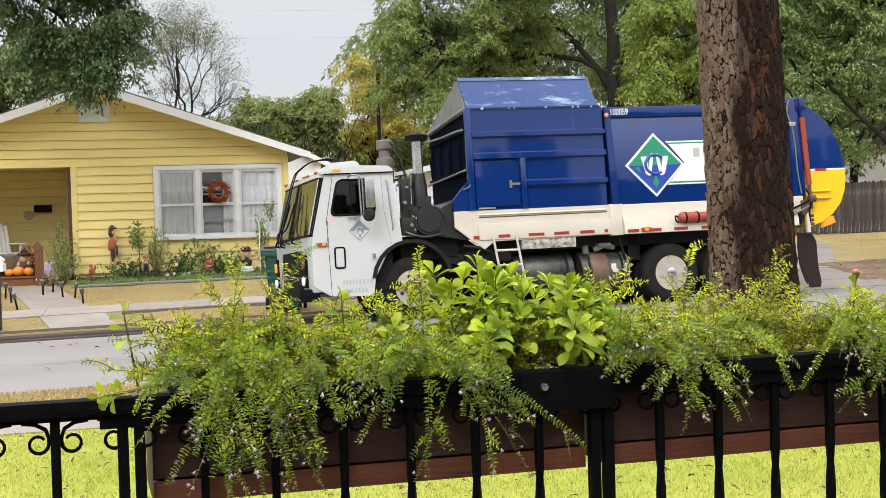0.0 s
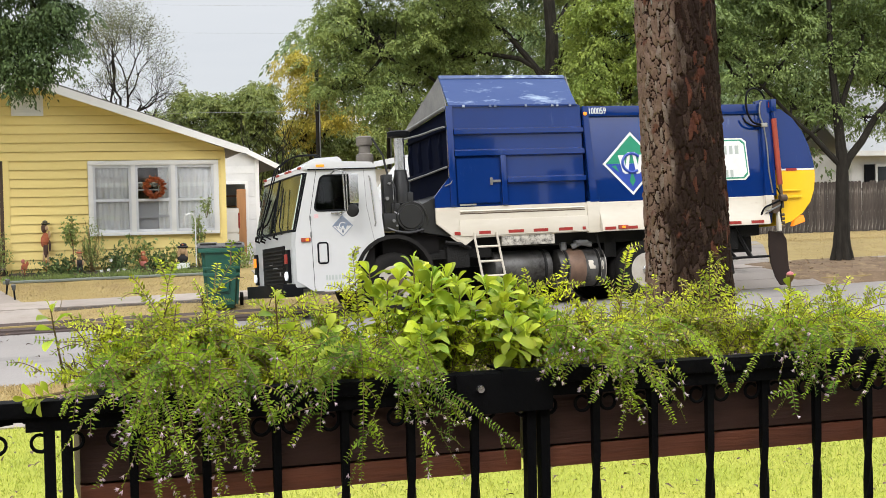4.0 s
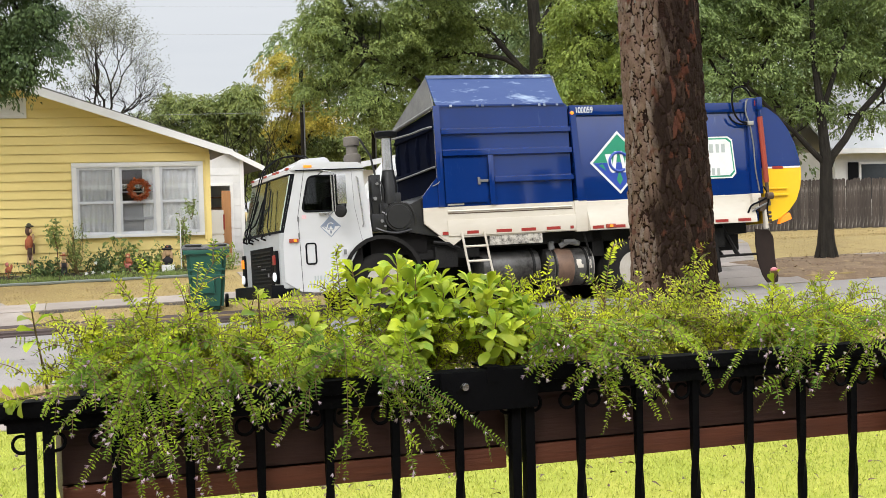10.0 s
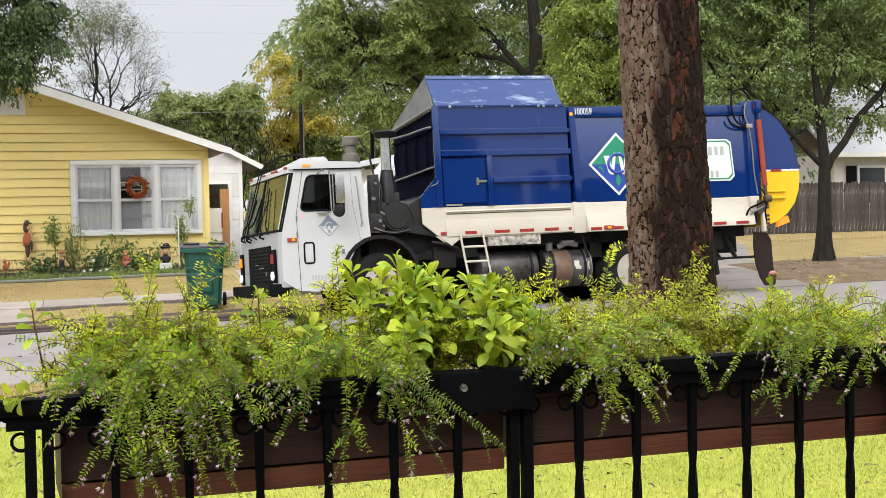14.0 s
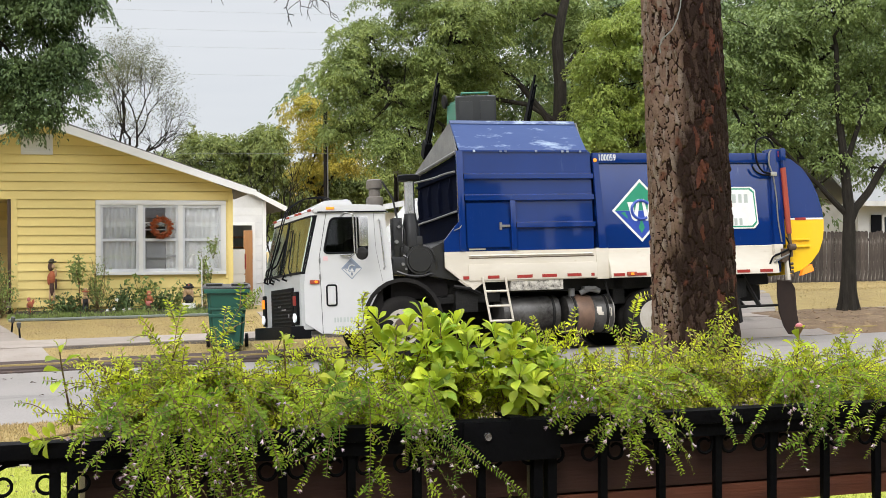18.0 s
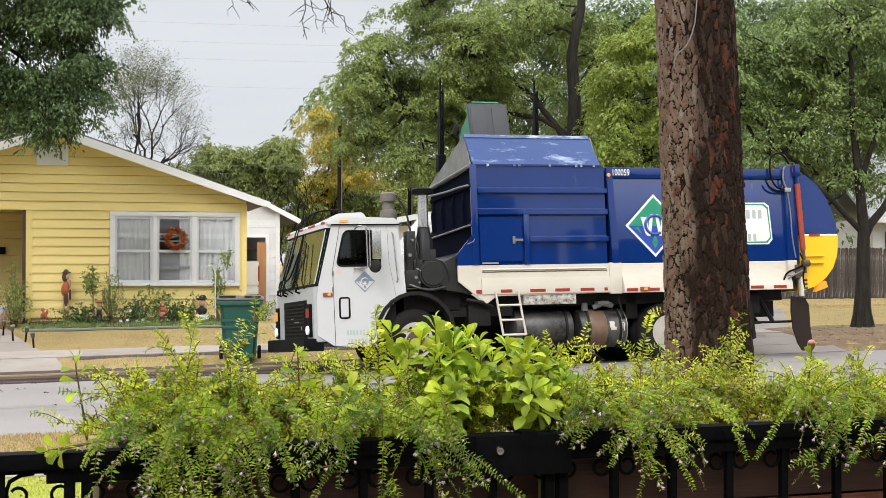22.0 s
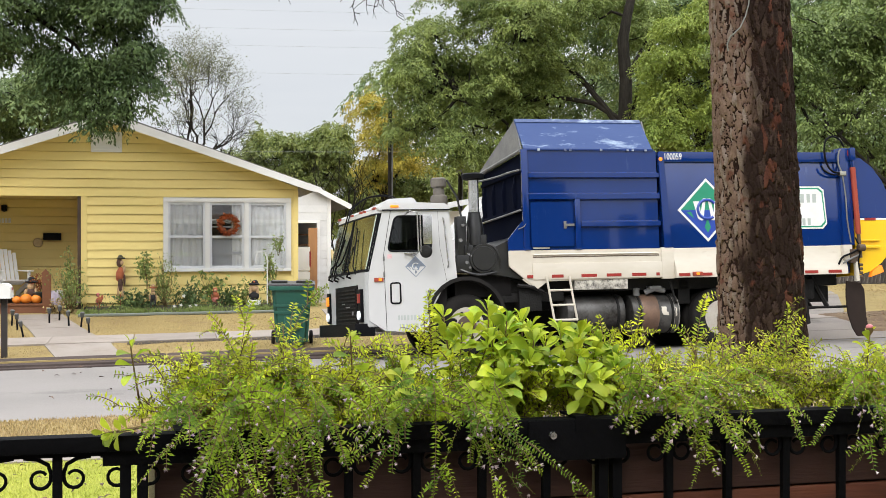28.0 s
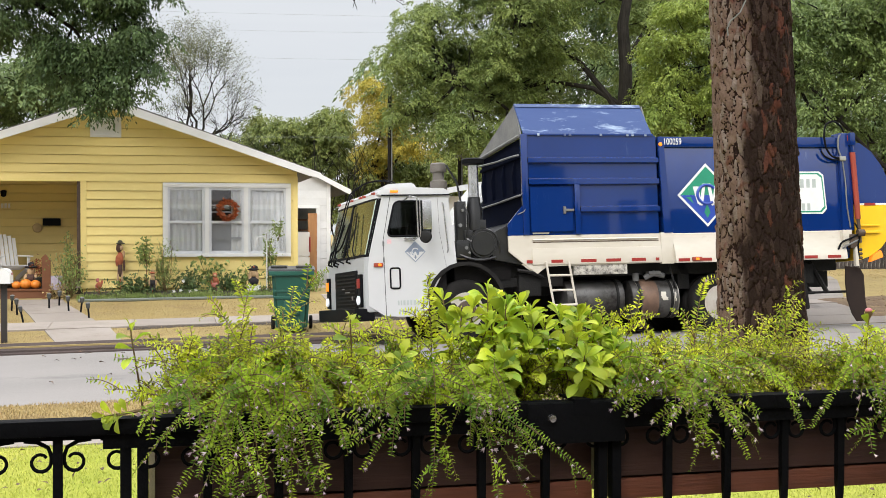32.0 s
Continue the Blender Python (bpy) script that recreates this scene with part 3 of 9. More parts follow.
def ribbon(name, rows, material, label, category, lift=0.02):
    """A path of slabs across the lawn: rows of y, x0, x1."""
    top = thing(name, label, category, pose(0, 0, 0), kind="structure")
    for (ya, a0, a1), (yb, b0, b1) in zip(rows, rows[1:]):
        bm = B()
        cs = [(a0, ya + 0.008), (a1, ya + 0.008), (b1, yb - 0.008), (b0, yb - 0.008)]
        hi = [bm.verts.new((a, b, land_z(a, b) + lift)) for a, b in cs]
        lo = [bm.verts.new((a, b, land_z(a, b) + lift - 0.12)) for a, b in cs]
        bm.faces.new(hi)
        for i in range(4):
            bm.faces.new((hi[i], lo[i], lo[(i + 1) % 4], hi[(i + 1) % 4]))
        bmesh.ops.recalc_face_normals(bm, faces=bm.faces[:])
        part("slab", bm, material, top)
    return top


ribbon("path_house", [(23.03, -1.85, -0.75), (24.3, -2.15, -1.0), (25.5, -2.4, -1.3), (26.6, -2.65, -1.65), (27.7, -2.95, -2.0), (28.4, -3.1, -2.15)], M_WALK, "concrete front walk leading to the porch", "path")
ribbon("driveway_right", [(23.03, 10.6, 13.35), (24.3, 11.1, 13.45), (26, 11.8, 14.5), (29, 13.3, 16.0), (33, 15.3, 18.0)], M_DRIVE, "grey concrete driveway behind the truck", "driveway", 0.018)
# the apron ramps from the street over the dropped kerb; bare earth and leaves lie round the street tree
sheet("driveway_apron", [9 + i * 0.47 for i in range(11)], [22.35, 22.6, 22.86, 23.06, 23.3], lambda x, y: road_z(x, 22.35) + 0.006 + (land_z(x, 23.3) + 0.012 - road_z(x, 22.35) - 0.006) * min(1, (y - 22.35) / 0.85), M_DRIVE, "stained concrete apron of the driveway", "driveway")


def earth_z(x, y):
    """Earth and leaf crumbs spread over the verge and the sidewalk beside the drive, thinning out at a ragged edge."""
    wave = 0.12 * math.sin(x * 2.3 + y * 3) + 0.06 * math.sin(x * 7.1 - y * 4)
    back = 25.35 if x < 16.5 else max(24.25, 25.35 - (x - 16.5) * 0.9)
    out = max(0.0, 13.5 + wave - x) + max(0.0, y - back + wave) + max(0.0, x - 24.0 + wave)
    return land_z(x, max(y, 23.03)) + 0.045 - 0.25 * out - 0.8 * max(0.0, 22.97 + 0.4 * wave - y)


sheet("bare_earth", [13.2 + i * 0.15 for i in range(76)], [22.74 + i * 0.085 for i in range(34)], earth_z, M_EARTH, "bare brown earth and leaf crumbs round the street tree", "earth")


def edge_strip_z(x, y):
    """A dark strip along the sidewalk's edge, dipping under the grass where it frays."""
    return land_z(x, y) + 0.014 - 0.25 * max(0.0, 24.19 + 0.05 * math.sin(x * 2.1) + 0.03 * math.sin(x * 5.3 + 1) - y)


sheet("dark_edge", [-0.7 + i * 0.12 for i in range(52)], [24.06 + i * 0.03 for i in range(9)], edge_strip_z, M_SOIL, "dark strip along the edge of the sidewalk", "earth")
ribbon("driveway_garage", [(25.5, 3.3, 6.2), (28, 3.3, 6.1), (31, 3.3, 6.1), (35.9, 3.3, 6.1)], M_WALK, "concrete drive beside the yellow house", "driveway", 0.018)

# the porch that the camera stands on, and the unseen ceiling, house and tree line added round it
bm = B()
box(bm, -4, 5, -2.2, 2.35, 0.42, 0.56, 0.01)
solid("porch_deck", bm, M_WALK, "raised concrete porch deck", "porch", kind="structure")
# unseen house wall and roof, added to close the rear and darken reflections
bm = B()
box(bm, -9, 11, -2.5, -2.2, 0.0, 3.4)
solid("wall_porch", bm, M_BRICKW, "plain unseen house wall behind the porch", "wall", kind="structure")
bm = B()
prism(bm, [(-2.9, 3.3), (-7.0, 4.5), (-11.0, 3.3)], "x", -9.5, 11.5)
solid("roof_porch", bm, M_SHINGLE, "plain unseen shingle roof of the house behind", "roof", kind="structure")
# an unseen ceiling on posts, added to shade the railing and planters
solid("ceiling_shade", box(B(), -4.4, 5.4, -2.2, 0.1, 2.95, 3.12), M_WHITE, "plain white unseen ceiling added to shade the railing", "ceiling", kind="structure")
for x in (-3.9, 4.9):
    solid("porch_post", box(B(), x - 0.06, x + 0.06, -0.05, 0.07, 0.56, 2.95, 0.008), M_WHITE, "unseen white square post under the added ceiling", "post", "porch posts", kind="structure")
# unseen ragged tree line, added to shape what the truck's paint reflects
bm = B()
for k in range(200):
    x = -80 + k * 0.8
    box(bm, x, x + 0.8, -22.5, -22.0 + 0.3 * math.sin(k * 2.1), 0, 9.7 + 1.2 * math.sin(k * 0.31) + 0.9 * math.sin(k * 0.83 + 1) + 0.8 * math.sin(k * 2.9))
solid("wall_back", bm, M_HEDGE, "plain dark unseen tree line added for the truck's reflections", "backdrop", kind="structure")


def bent(pts, n=6):
    """A smooth line through the given points."""
    pts = [np.array(q, float) for q in pts]
    pts = [2 * pts[0] - pts[1]] + pts + [2 * pts[-1] - pts[-2]]
    out = []
    for a_, b_, c_, d_ in zip(pts, pts[1:], pts[2:], pts[3:]):
        for i in range(n):
            k = i / n
            out.append(0.5 * (2 * b_ + (c_ - a_) * k + (2 * a_ - 5 * b_ + 4 * c_ - d_) * k ** 2 + (3 * b_ - a_ - 3 * c_ + d_) * k ** 3))
    return out + [pts[-2]]


# ---- the refuse truck: x to its tail, y to its far side, z up from the road ----
TRUCK_AT = (5.694, 20.119, 0.104)


def truck_pose(dx=0.0):
    """The truck on the street, leaning to the kerb with the crown, dx metres along its length from where it comes to rest."""
    return pose(*TRUCK_AT, -3.8, -0.885, 3.0) @ pose(dx, 0, 0)


truck = thing("garbage_truck", "white-cab refuse truck with blue hopper body and yellow tailgate", "truck", truck_pose())

# cab shell in outline from the side, cut in for the wheel; its front stands a little askew, further forward on the far side
SKEW = 0.078


def askew(bm, x0=-1.7, x1=-2.3):
    """Draws what lies ahead of x0 forward, the more the further over, in full from x1 on."""
    for v in bm.verts:
        v.co.x -= SKEW * v.co.y * max(0.0, min(1.0, (x0 - v.co.x) / (x0 - x1)))
    return bm


def cab_flank(y0, y1):
    """A cab side with its window opening."""
    for pts in ([(-2.60, 0.62), (-2.34, 0.45), (-1.66, 0.42), (-1.62, 0.7), (-1.42, 1.06), (-1.16, 1.26), (-1.195, 1.7), (-2.50, 1.7), (-2.57, 1.42), (-2.60, 1.2)],
                [(-2.365, 2.25), (-1.27, 2.25), (-1.28, 2.38), (-2.33, 2.38)],
                [(-2.50, 1.7), (-2.28, 1.7), (-2.15, 2.25), (-2.365, 2.25)],
                [(-1.57, 1.7), (-1.195, 1.7), (-1.27, 2.25), (-1.58, 2.25)]):
        part("cab_side_panel", askew(prism(B(), pts, "y", y0, y1)), M_CAB, truck)


cab_flank(0.0, 0.05)
cab_flank(2.3, 2.35)
# fillets that round the window's corners
WINDOW = [(-2.28, 1.7), (-1.57, 1.7), (-1.58, 2.25), (-2.15, 2.25)]


def rounded(pts, rad, n=5):
    """A closed outline with its corners rounded."""
    out = []
    for i, p in enumerate(pts):
        p, a, b = Vector(p), Vector(pts[i - 1]), Vector(pts[(i + 1) % len(pts)])
        p0, p1 = p + (a - p).normalized() * rad, p + (b - p).normalized() * rad
        out += [tuple((1 - k / n) ** 2 * p0 + 2 * (k / n) * (1 - k / n) * p + (k / n) ** 2 * p1) for k in range(n + 1)]
    return out


ROUND = rounded(WINDOW, 0.09)
bm = B()
for i, p in enumerate(WINDOW):
    prism(bm, [p] + ROUND[i * 6:i * 6 + 6], "y", 0.0, 0.03)
part("window_corner", bm, M_CAB, truck)
bm = B()
for y0, y1, z0, z1 in ((0.05, 2.3, 1.26, 1.75), (0.05, 2.3, 2.2, 2.38), (0.05, 0.5, 1.75, 2.2), (1.85, 2.3, 1.75, 2.2)):
    box(bm, -1.3, -1.24, y0, y1, z0, z1)
part("cab_back", bm, M_CAB, truck)
for y in (0.35, 1.45):
    bm = B()
    box(bm, -1.75, -1.55, y, y + 0.5, 1.0, 1.95, 0.05)
    box(bm, -2.1, -1.6, y, y + 0.5, 0.95, 1.15, 0.05)
    part("cab_seat", bm, M_DARKIN, truck)
bm = B()
lathe(bm, [(0.2, -0.012), (0.215, 0.0), (0.2, 0.012)], (0, 0, 0), "z", 24)
part("steering_wheel", bm, M_BLACK, truck, at=pose(-2.3, 0.6, 1.5, 0, -25, 0))
bm = B()
box(bm, -2.56, -1.2, 0.05, 2.3, 0.5, 0.62)
box(bm, -2.5, -1.3, 0.1, 2.25, 0.6, 1.3, 0.05)
part("cab_floor", bm, M_DARKIN, truck)
# roof with its raised lid
bm = B()
prism(bm, [(-2.42, 2.335), (-2.43, 2.38), (-2.36, 2.44), (-2.1, 2.48), (-1.32, 2.45), (-1.24, 2.38), (-1.26, 2.335)], "y", -0.025, 2.375, 0.016)
roof = part("cab_roof", askew(bm), M_CAB, truck)
part("drip_rail", askew(box(B(), -2.36, -1.25, -0.036, -0.022, 2.335, 2.355)), M_BLACK, roof)
bm = B()
prism(bm, [(-2.3, 2.45), (-2.17, 2.56), (-1.75, 2.585), (-1.66, 2.46)], "y", 0.35, 2.0, 0.02)
part("roof_dome", bm, M_CAB, roof)
# lower front with chamfered corners
front = [(-2.60, 0.015), (-2.645, 0.05), (-2.665, 0.25), (-2.675, 0.9), (-2.675, 1.45), (-2.665, 2.1), (-2.645, 2.3), (-2.60, 2.335), (-2.45, 2.335), (-2.45, 0.015)]
bm = B()
prism(bm, front, "z", 0.52, 1.4, 0.012)
part("cab_front", askew(bm), M_GREYP, truck, "grey front panel")
bm = B()
box(bm, -2.685, -2.65, 0.36, 1.7, 0.56, 1.19, 0.01)
grille = part("grille", askew(bm), M_BLACK, truck)
for i in range(10):
    bm = B()
    box(bm, -2.7, -2.682, 0.42, 1.64, 0.59 + i * 0.058, 0.612 + i * 0.058)
    part("slat", askew(bm), M_CHASSIS, grille)
for b_ in ((0.75, 0.98, 0.84, 0.86), (0.55, 0.6, 0.72, 0.78), (1.05, 1.2, 0.9, 0.915)):
    part("grille_badge", askew(box(B(), -2.708, -2.698, *b_)), M_SCUFF, grille)
# windscreen: a dark frame and tinted panes that meet at corner bars, leaning back
LEAN = 0.225
GIRTH = [(-2.60, 0.02), (-2.64, 0.05), (-2.66, 0.25), (-2.67, 0.7), (-2.675, 1.175), (-2.67, 1.65), (-2.66, 2.1), (-2.64, 2.3), (-2.60, 2.33)]


def girdle(pts, z0, z1, out=0.0, thick=0.03):
    """A band that follows the cab's front between two heights."""
    bm = B()
    rows = []
    for x, y in pts:
        s0, s1 = LEAN * (z0 - 1.4) / 0.96, LEAN * (z1 - 1.4) / 0.96
        rows.append([bm.verts.new((x + s0 - out, y, z0)), bm.verts.new((x + s1 - out, y, z1)), bm.verts.new((x + s1 - out + thick, y, z1)), bm.verts.new((x + s0 - out + thick, y, z0))])
    for a, b in zip(rows, rows[1:]):
        for k in range(4):
            bm.faces.new((a[k], a[(k + 1) % 4], b[(k + 1) % 4], b[k]))
    bm.faces.new(rows[0]), bm.faces.new(rows[-1][::-1])
    bmesh.ops.recalc_face_normals(bm, faces=bm.faces[:])
    return askew(bm)


frame_ws = part("windscreen_frame", girdle(GIRTH, 1.385, 1.425, 0.01, 0.05), M_BLACK, truck)
part("windscreen_header", girdle(GIRTH, 2.3, 2.36, 0.01, 0.05), M_CAB, frame_ws, "white header over the windscreen")
part("header_gasket", girdle(GIRTH, 2.282, 2.302, 0.012, 0.05), M_BLACK, frame_ws)
part("windscreen_post", girdle([(-2.678, 1.15), (-2.678, 1.2)], 1.425, 2.285, 0.01, 0.05), M_BLACK, frame_ws)
for a, b in ((0, 1), (-1, -2)):
    (xa, ya), (xb, yb) = GIRTH[a], GIRTH[b]
    part("corner_post", girdle([(xa, ya), (xa + (xb - xa) * 0.5, ya + (yb - ya) * 0.5)], 1.425, 2.285, 0.008, 0.05), M_BLACK, frame_ws)
for lo, hi in ((0, 5), (4, 9)):
    part("windscreen_pane", girdle(GIRTH[lo:hi], 1.425, 2.285, 0.0, 0.005), M_SHIELD, frame_ws, "windscreen pane with greenish reflections put into its gloss").visible_shadow = False
# bumper, lamps
bm = B()
box(bm, -2.82, -2.5, 0.03, 2.33, 0.38, 0.58, 0.02)
part("bumper", askew(bm), M_BLACK, truck)
for y in (0.12, 2.06):
    bm = B()
    box(bm, -2.7, -2.64, y, y + 0.16, 0.6, 1.12, 0.01)
    bz = part("lamp_bezel", askew(bm), M_BLACK, truck)
    bm = B()
    cyl(bm, (-2.725, y + 0.08, 0.71), (-2.695, y + 0.08, 0.71), 0.07)
    part("headlamp", askew(bm), M_LAMP, bz, "lit round headlamp")
    bm = B()
    box(bm, -2.72, -2.69, y + 0.02, y + 0.14, 0.9, 1.05, 0.01)
    part("indicator", askew(bm), M_AMBER if y > 1 else M_RED, bz)
bm = B()
box(bm, -2.51, -2.36, -0.028, 0.0, 1.225, 1.285, 0.008)
marker = part("side_marker", bm, M_REDROD, truck, "amber side marker lamp")
part("bulb", box(B(), -2.44, -2.39, -0.032, -0.026, 1.235, 1.275, 0.006), M_AMBER, marker)
bm = B()
box(bm, -2.22, -2.09, -0.04, -0.024, 2.385, 2.422, 0.006)
part("roof_marker", bm, M_AMBER, roof)
for y in (0.12, 0.66, 0.86, 1.4, 2.2):
    bm = B()
    box(bm, -2.45, -2.41, y, y + 0.11, 2.37, 2.405, 0.006)
    part("roof_marker", askew(bm), M_REDROD, roof)
# door: shut lines, window, vent, handle, decal
for a, b, w in (((-2.35, 1.62), (-2.215, 2.335), 0.004), ((-2.325, 0.45), (-2.345, 1.62), 0.004), ((-1.33, 1.2), (-1.43, 1.75), 0.002), ((-1.43, 1.75), (-1.45, 2.33), 0.002)):
    part("door_seam", tube(B(), [(a[0], -0.001, a[1]), (b[0], -0.001, b[1])], w, 5), M_CHASSIS, truck)
for z in (1.3, 1.55):
    part("hinge", cyl(B(), (-2.345, -0.008, z), (-2.345, -0.008, z + 0.07), 0.014, seg=8), M_SCUFF, truck)
bm = B()
tube(bm, [(x, 0.0, z) for x, z in ROUND + ROUND[:1]], 0.017, 6)
wf = part("side_window_gasket", bm, M_BLACK, truck)
for y in (0.034, 2.322):
    bm = B()
    prism(bm, ROUND if y < 1 else WINDOW, "y", y, y + 0.006)
    part("side_window", bm, M_CABGLASS, wf, "smoked side window" if y < 1 else "").visible_shadow = False
bm = B()
tube(bm, [(x, -0.002, z) for x, z in rounded([(-2.245, 0.88), (-2.09, 0.88), (-2.09, 1.2), (-2.245, 1.2)], 0.04) + [(-2.245, 0.92)]], 0.014, 6)
vent_g = part("vent_gasket", bm, M_BLACK, truck)
bm = B()
prism(bm, rounded([(-2.225, 0.9), (-2.11, 0.9), (-2.11, 1.18), (-2.225, 1.18)], 0.03), "y", -0.01, 0.0)
part("vent_flap", bm, M_CAB, vent_g)
bm = B()
box(bm, -2.02, -1.82, -0.05, -0.02, 1.645, 1.675, 0.01)
part("door_handle", bm, M_CHROME, truck)
bm = B()
tube(bm, [(-1.37, 0, 2.22), (-1.37, -0.06, 2.19), (-1.31, -0.06, 1.47), (-1.31, 0, 1.43)], 0.014)
part("grab_rail", bm, M_CHROME, truck)
part("sticker", box(B(), -2.285, -2.215, -0.003, 0.0, 1.585, 1.65), mat("pink_sticker", (0.6, 0.3, 0.32), 0.5, color2=(0.65, 0.5, 0.5), scale=40), truck)
step = part("step_recess", box(B(), -1.67, -1.55, -0.012, 0.0, 0.98, 1.1, 0.01), M_CAB, truck)
part("step_lip", box(B(), -1.65, -1.6, -0.016, -0.011, 1.0, 1.08), M_SCUFF, step)


def diamond(cx, cz, r, y, m_w, m_g, m_b):
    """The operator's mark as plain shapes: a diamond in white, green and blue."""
    bm = B()
    prism(bm, [(cx - r, cz), (cx, cz - r), (cx + r, cz), (cx, cz + r)], "y", y - 0.003, y)
    d = part("mark_border", bm, m_w, truck, "white diamond mark")
    k = r * 0.9
    bm = B()
    prism(bm, [(cx - k, cz), (cx + k, cz), (cx, cz + k)], "y", y - 0.006, y - 0.003)
    prism(bm, [(cx - k * 0.78, cz - k * 0.08), (cx - k * 0.5, cz - k * 0.3), (cx - k * 0.62, cz - k * 0.05)], "y", y - 0.009, y - 0.006)
    part("mark_green", bm, m_g, d)
    bm = B()
    prism(bm, [(cx - k, cz - 0.002), (cx, cz - k), (cx + k, cz - 0.002)], "y", y - 0.006, y - 0.003)
    part("mark_blue", bm, m_b, d)
    bm = B()
    for s in (-1, 1):
        prism(bm, [(cx + s * k * 0.52, cz + k * 0.3), (cx + s * k * 0.3, cz + k * 0.3), (cx + s * k * 0.2, cz - k * 0.38), (cx + s * k * 0.36, cz - k * 0.3)], "y", y - 0.009, y - 0.006)
        prism(bm, [(cx + s * k * 0.03, cz + k * 0.4), (cx + s * k * 0.14, cz + k * 0.4), (cx + s * k * 0.3, cz - k * 0.36), (cx + s * k * 0.16, cz - k * 0.36)], "y", y - 0.0092, y - 0.006)
    part("mark_strokes", bm, m_w, d)
    bm = B()
    tube(bm, [(cx + 0.36 * k * math.cos(a), y - 0.009, cz + 0.02 * k + 0.33 * k * math.sin(a)) for a in [radians(40 + 14 * i) for i in range(20)]], k * 0.055, 6)
    part("mark_arc", bm, m_b, d)
    bm = B()
    prism(bm, [(cx, cz - k * 0.28), (cx - k * 0.12, cz - k * 0.62), (cx + k * 0.12, cz - k * 0.62)], "y", y - 0.0095, y - 0.006)
    prism(bm, [(cx, cz - k * 0.8), (cx - k * 0.12, cz - k * 0.6), (cx + k * 0.12, cz - k * 0.6)], "y", y - 0.0095, y - 0.006)
    part("mark_leaf", bm, m_g, d)


M_FADEW, M_FADEB = mat("faded_white_decal", (0.6, 0.6, 0.6), 0.5), mat("faded_blue_decal", (0.2, 0.25, 0.34), 0.5)
diamond(-1.835, 1.452, 0.168, -0.002, M_FADEB, mat("faded_grey_decal", (0.2, 0.23, 0.29), 0.5), M_FADEW)
for z, x0, ws in ((0.615, -2.14, (0.035, 0.03, 0.045, 0.045, 0.04, 0.05, 0.045, 0.04, 0.045)), (0.48, -2.12, (0.03, 0.045, 0.045, 0.04, 0.05, 0.045, 0.04))):
    for w in ws:
        part("lettering_bar", box(B(), x0, x0 + w * 0.75, -0.003, 0.0, z, z + 0.075), M_GREYLET, truck)
        x0 += w + 0.012
# mirrors
bm = B()
tube(bm, [(-1.98, 0, 2.28), (-1.98, -0.3, 2.3), (-1.87, -0.34, 2.28), (-1.86, -0.34, 1.66), (-1.9, -0.2, 1.62), (-1.9, 0, 1.64)], 0.013)
tube(bm, [(-1.82, -0.34, 2.26), (-1.82, -0.34, 1.66)], 0.01)
mirror_arm = part("mirror_arm", bm, M_CHROME, truck)
bm = B()
box(bm, -1.79, -1.64, -0.375, -0.325, 1.78, 2.24, 0.02)
part("mirror", bm, M_CHROME, mirror_arm)
bm = B()
lathe(bm, [(0.02, -0.035), (0.085, -0.02), (0.1, 0.0), (0.1, 0.025), (0.02, 0.03)], (0, 0, 0), "y")
part("round_mirror", bm, M_CHASSIS, mirror_arm, "dark round convex mirror", at=pose(-1.755, -0.37, 1.665, 0, 0, -38))
# wiper arms and mirror brackets before the windscreen
for y, k in ((0.5, 0.16), (0.8, 0.12)):
    part("wiper", askew(tube(B(), [(-2.71, y - k, 1.37), (-2.72, y - 0.4 * k, 1.5), (-2.56, y + k, 2.12)], 0.011)), M_BLACK, frame_ws)
for y in (1.18, 1.5):
    part("wiper", askew(tube(B(), bent([(-2.7, y - 0.1, 1.33), (-2.76, y + 0.12, 1.42), (-2.74, y + 0.2, 1.52), (-2.68, y + 0.05, 1.62), (-2.6, y - 0.2, 1.98)]), 0.013)), M_BLACK, frame_ws)
for y in (1.28, 1.42):
    part("mirror_bracket", askew(tube(B(), bent([(-2.72, y + 0.35, 1.34), (-2.76, y + 0.1, 1.48), (-2.64, y, 1.95), (-2.5, y, 2.42), (-2.4, y - 0.05, 2.56), (-2.25, y - 0.3, 2.66), (-2.02, y - 0.5, 2.66), (-1.9, y - 0.55, 2.58)]), 0.0105)), M_BLACK, truck)
for y, z in ((1.9, 1.36), (1.55, 1.34), (0.75, 1.36)):
    part("wiper_pivot", askew(tube(B(), [(-2.66, y, z - 0.05), (-2.75, y - 0.04, z - 0.02), (-2.74, y - 0.14, z + 0.05)], 0.016, 6)), M_BLACK, frame_ws)
# behind the cab: air cleaner, exhaust stack, platform
bm = B()
lathe(bm, [(0.14, 2.3), (0.145, 2.6), (0.15, 2.66), (0.14, 2.72), (0.1, 2.74), (0.095, 2.86), (0.13, 2.875), (0.135, 2.9), (0.135, 3.01), (0.11, 3.03), (0.02, 3.035)], (-1.02, 1.5, 0), seg=20)
part("air_intake", bm, mat("dull_brown_steel", (0.15, 0.13, 0.11), 0.65, color2=(0.09, 0.08, 0.07), scale=5, bump=0.2), truck)
bm = B()
lathe(bm, [(0.085, 2.3), (0.085, 2.86)], (-0.78, 0.22, 0))
stack = part("exhaust_pipe", bm, M_CHROME, truck, "chrome exhaust pipe with a black cap")
bm = B()
lathe(bm, [(0.1, 2.84), (0.18, 2.86), (0.185, 2.93), (0.16, 2.95), (0.02, 2.955)], (-0.78, 0.22, 0))
part("pipe_cap", bm, M_BLACK, stack)
bm = B()
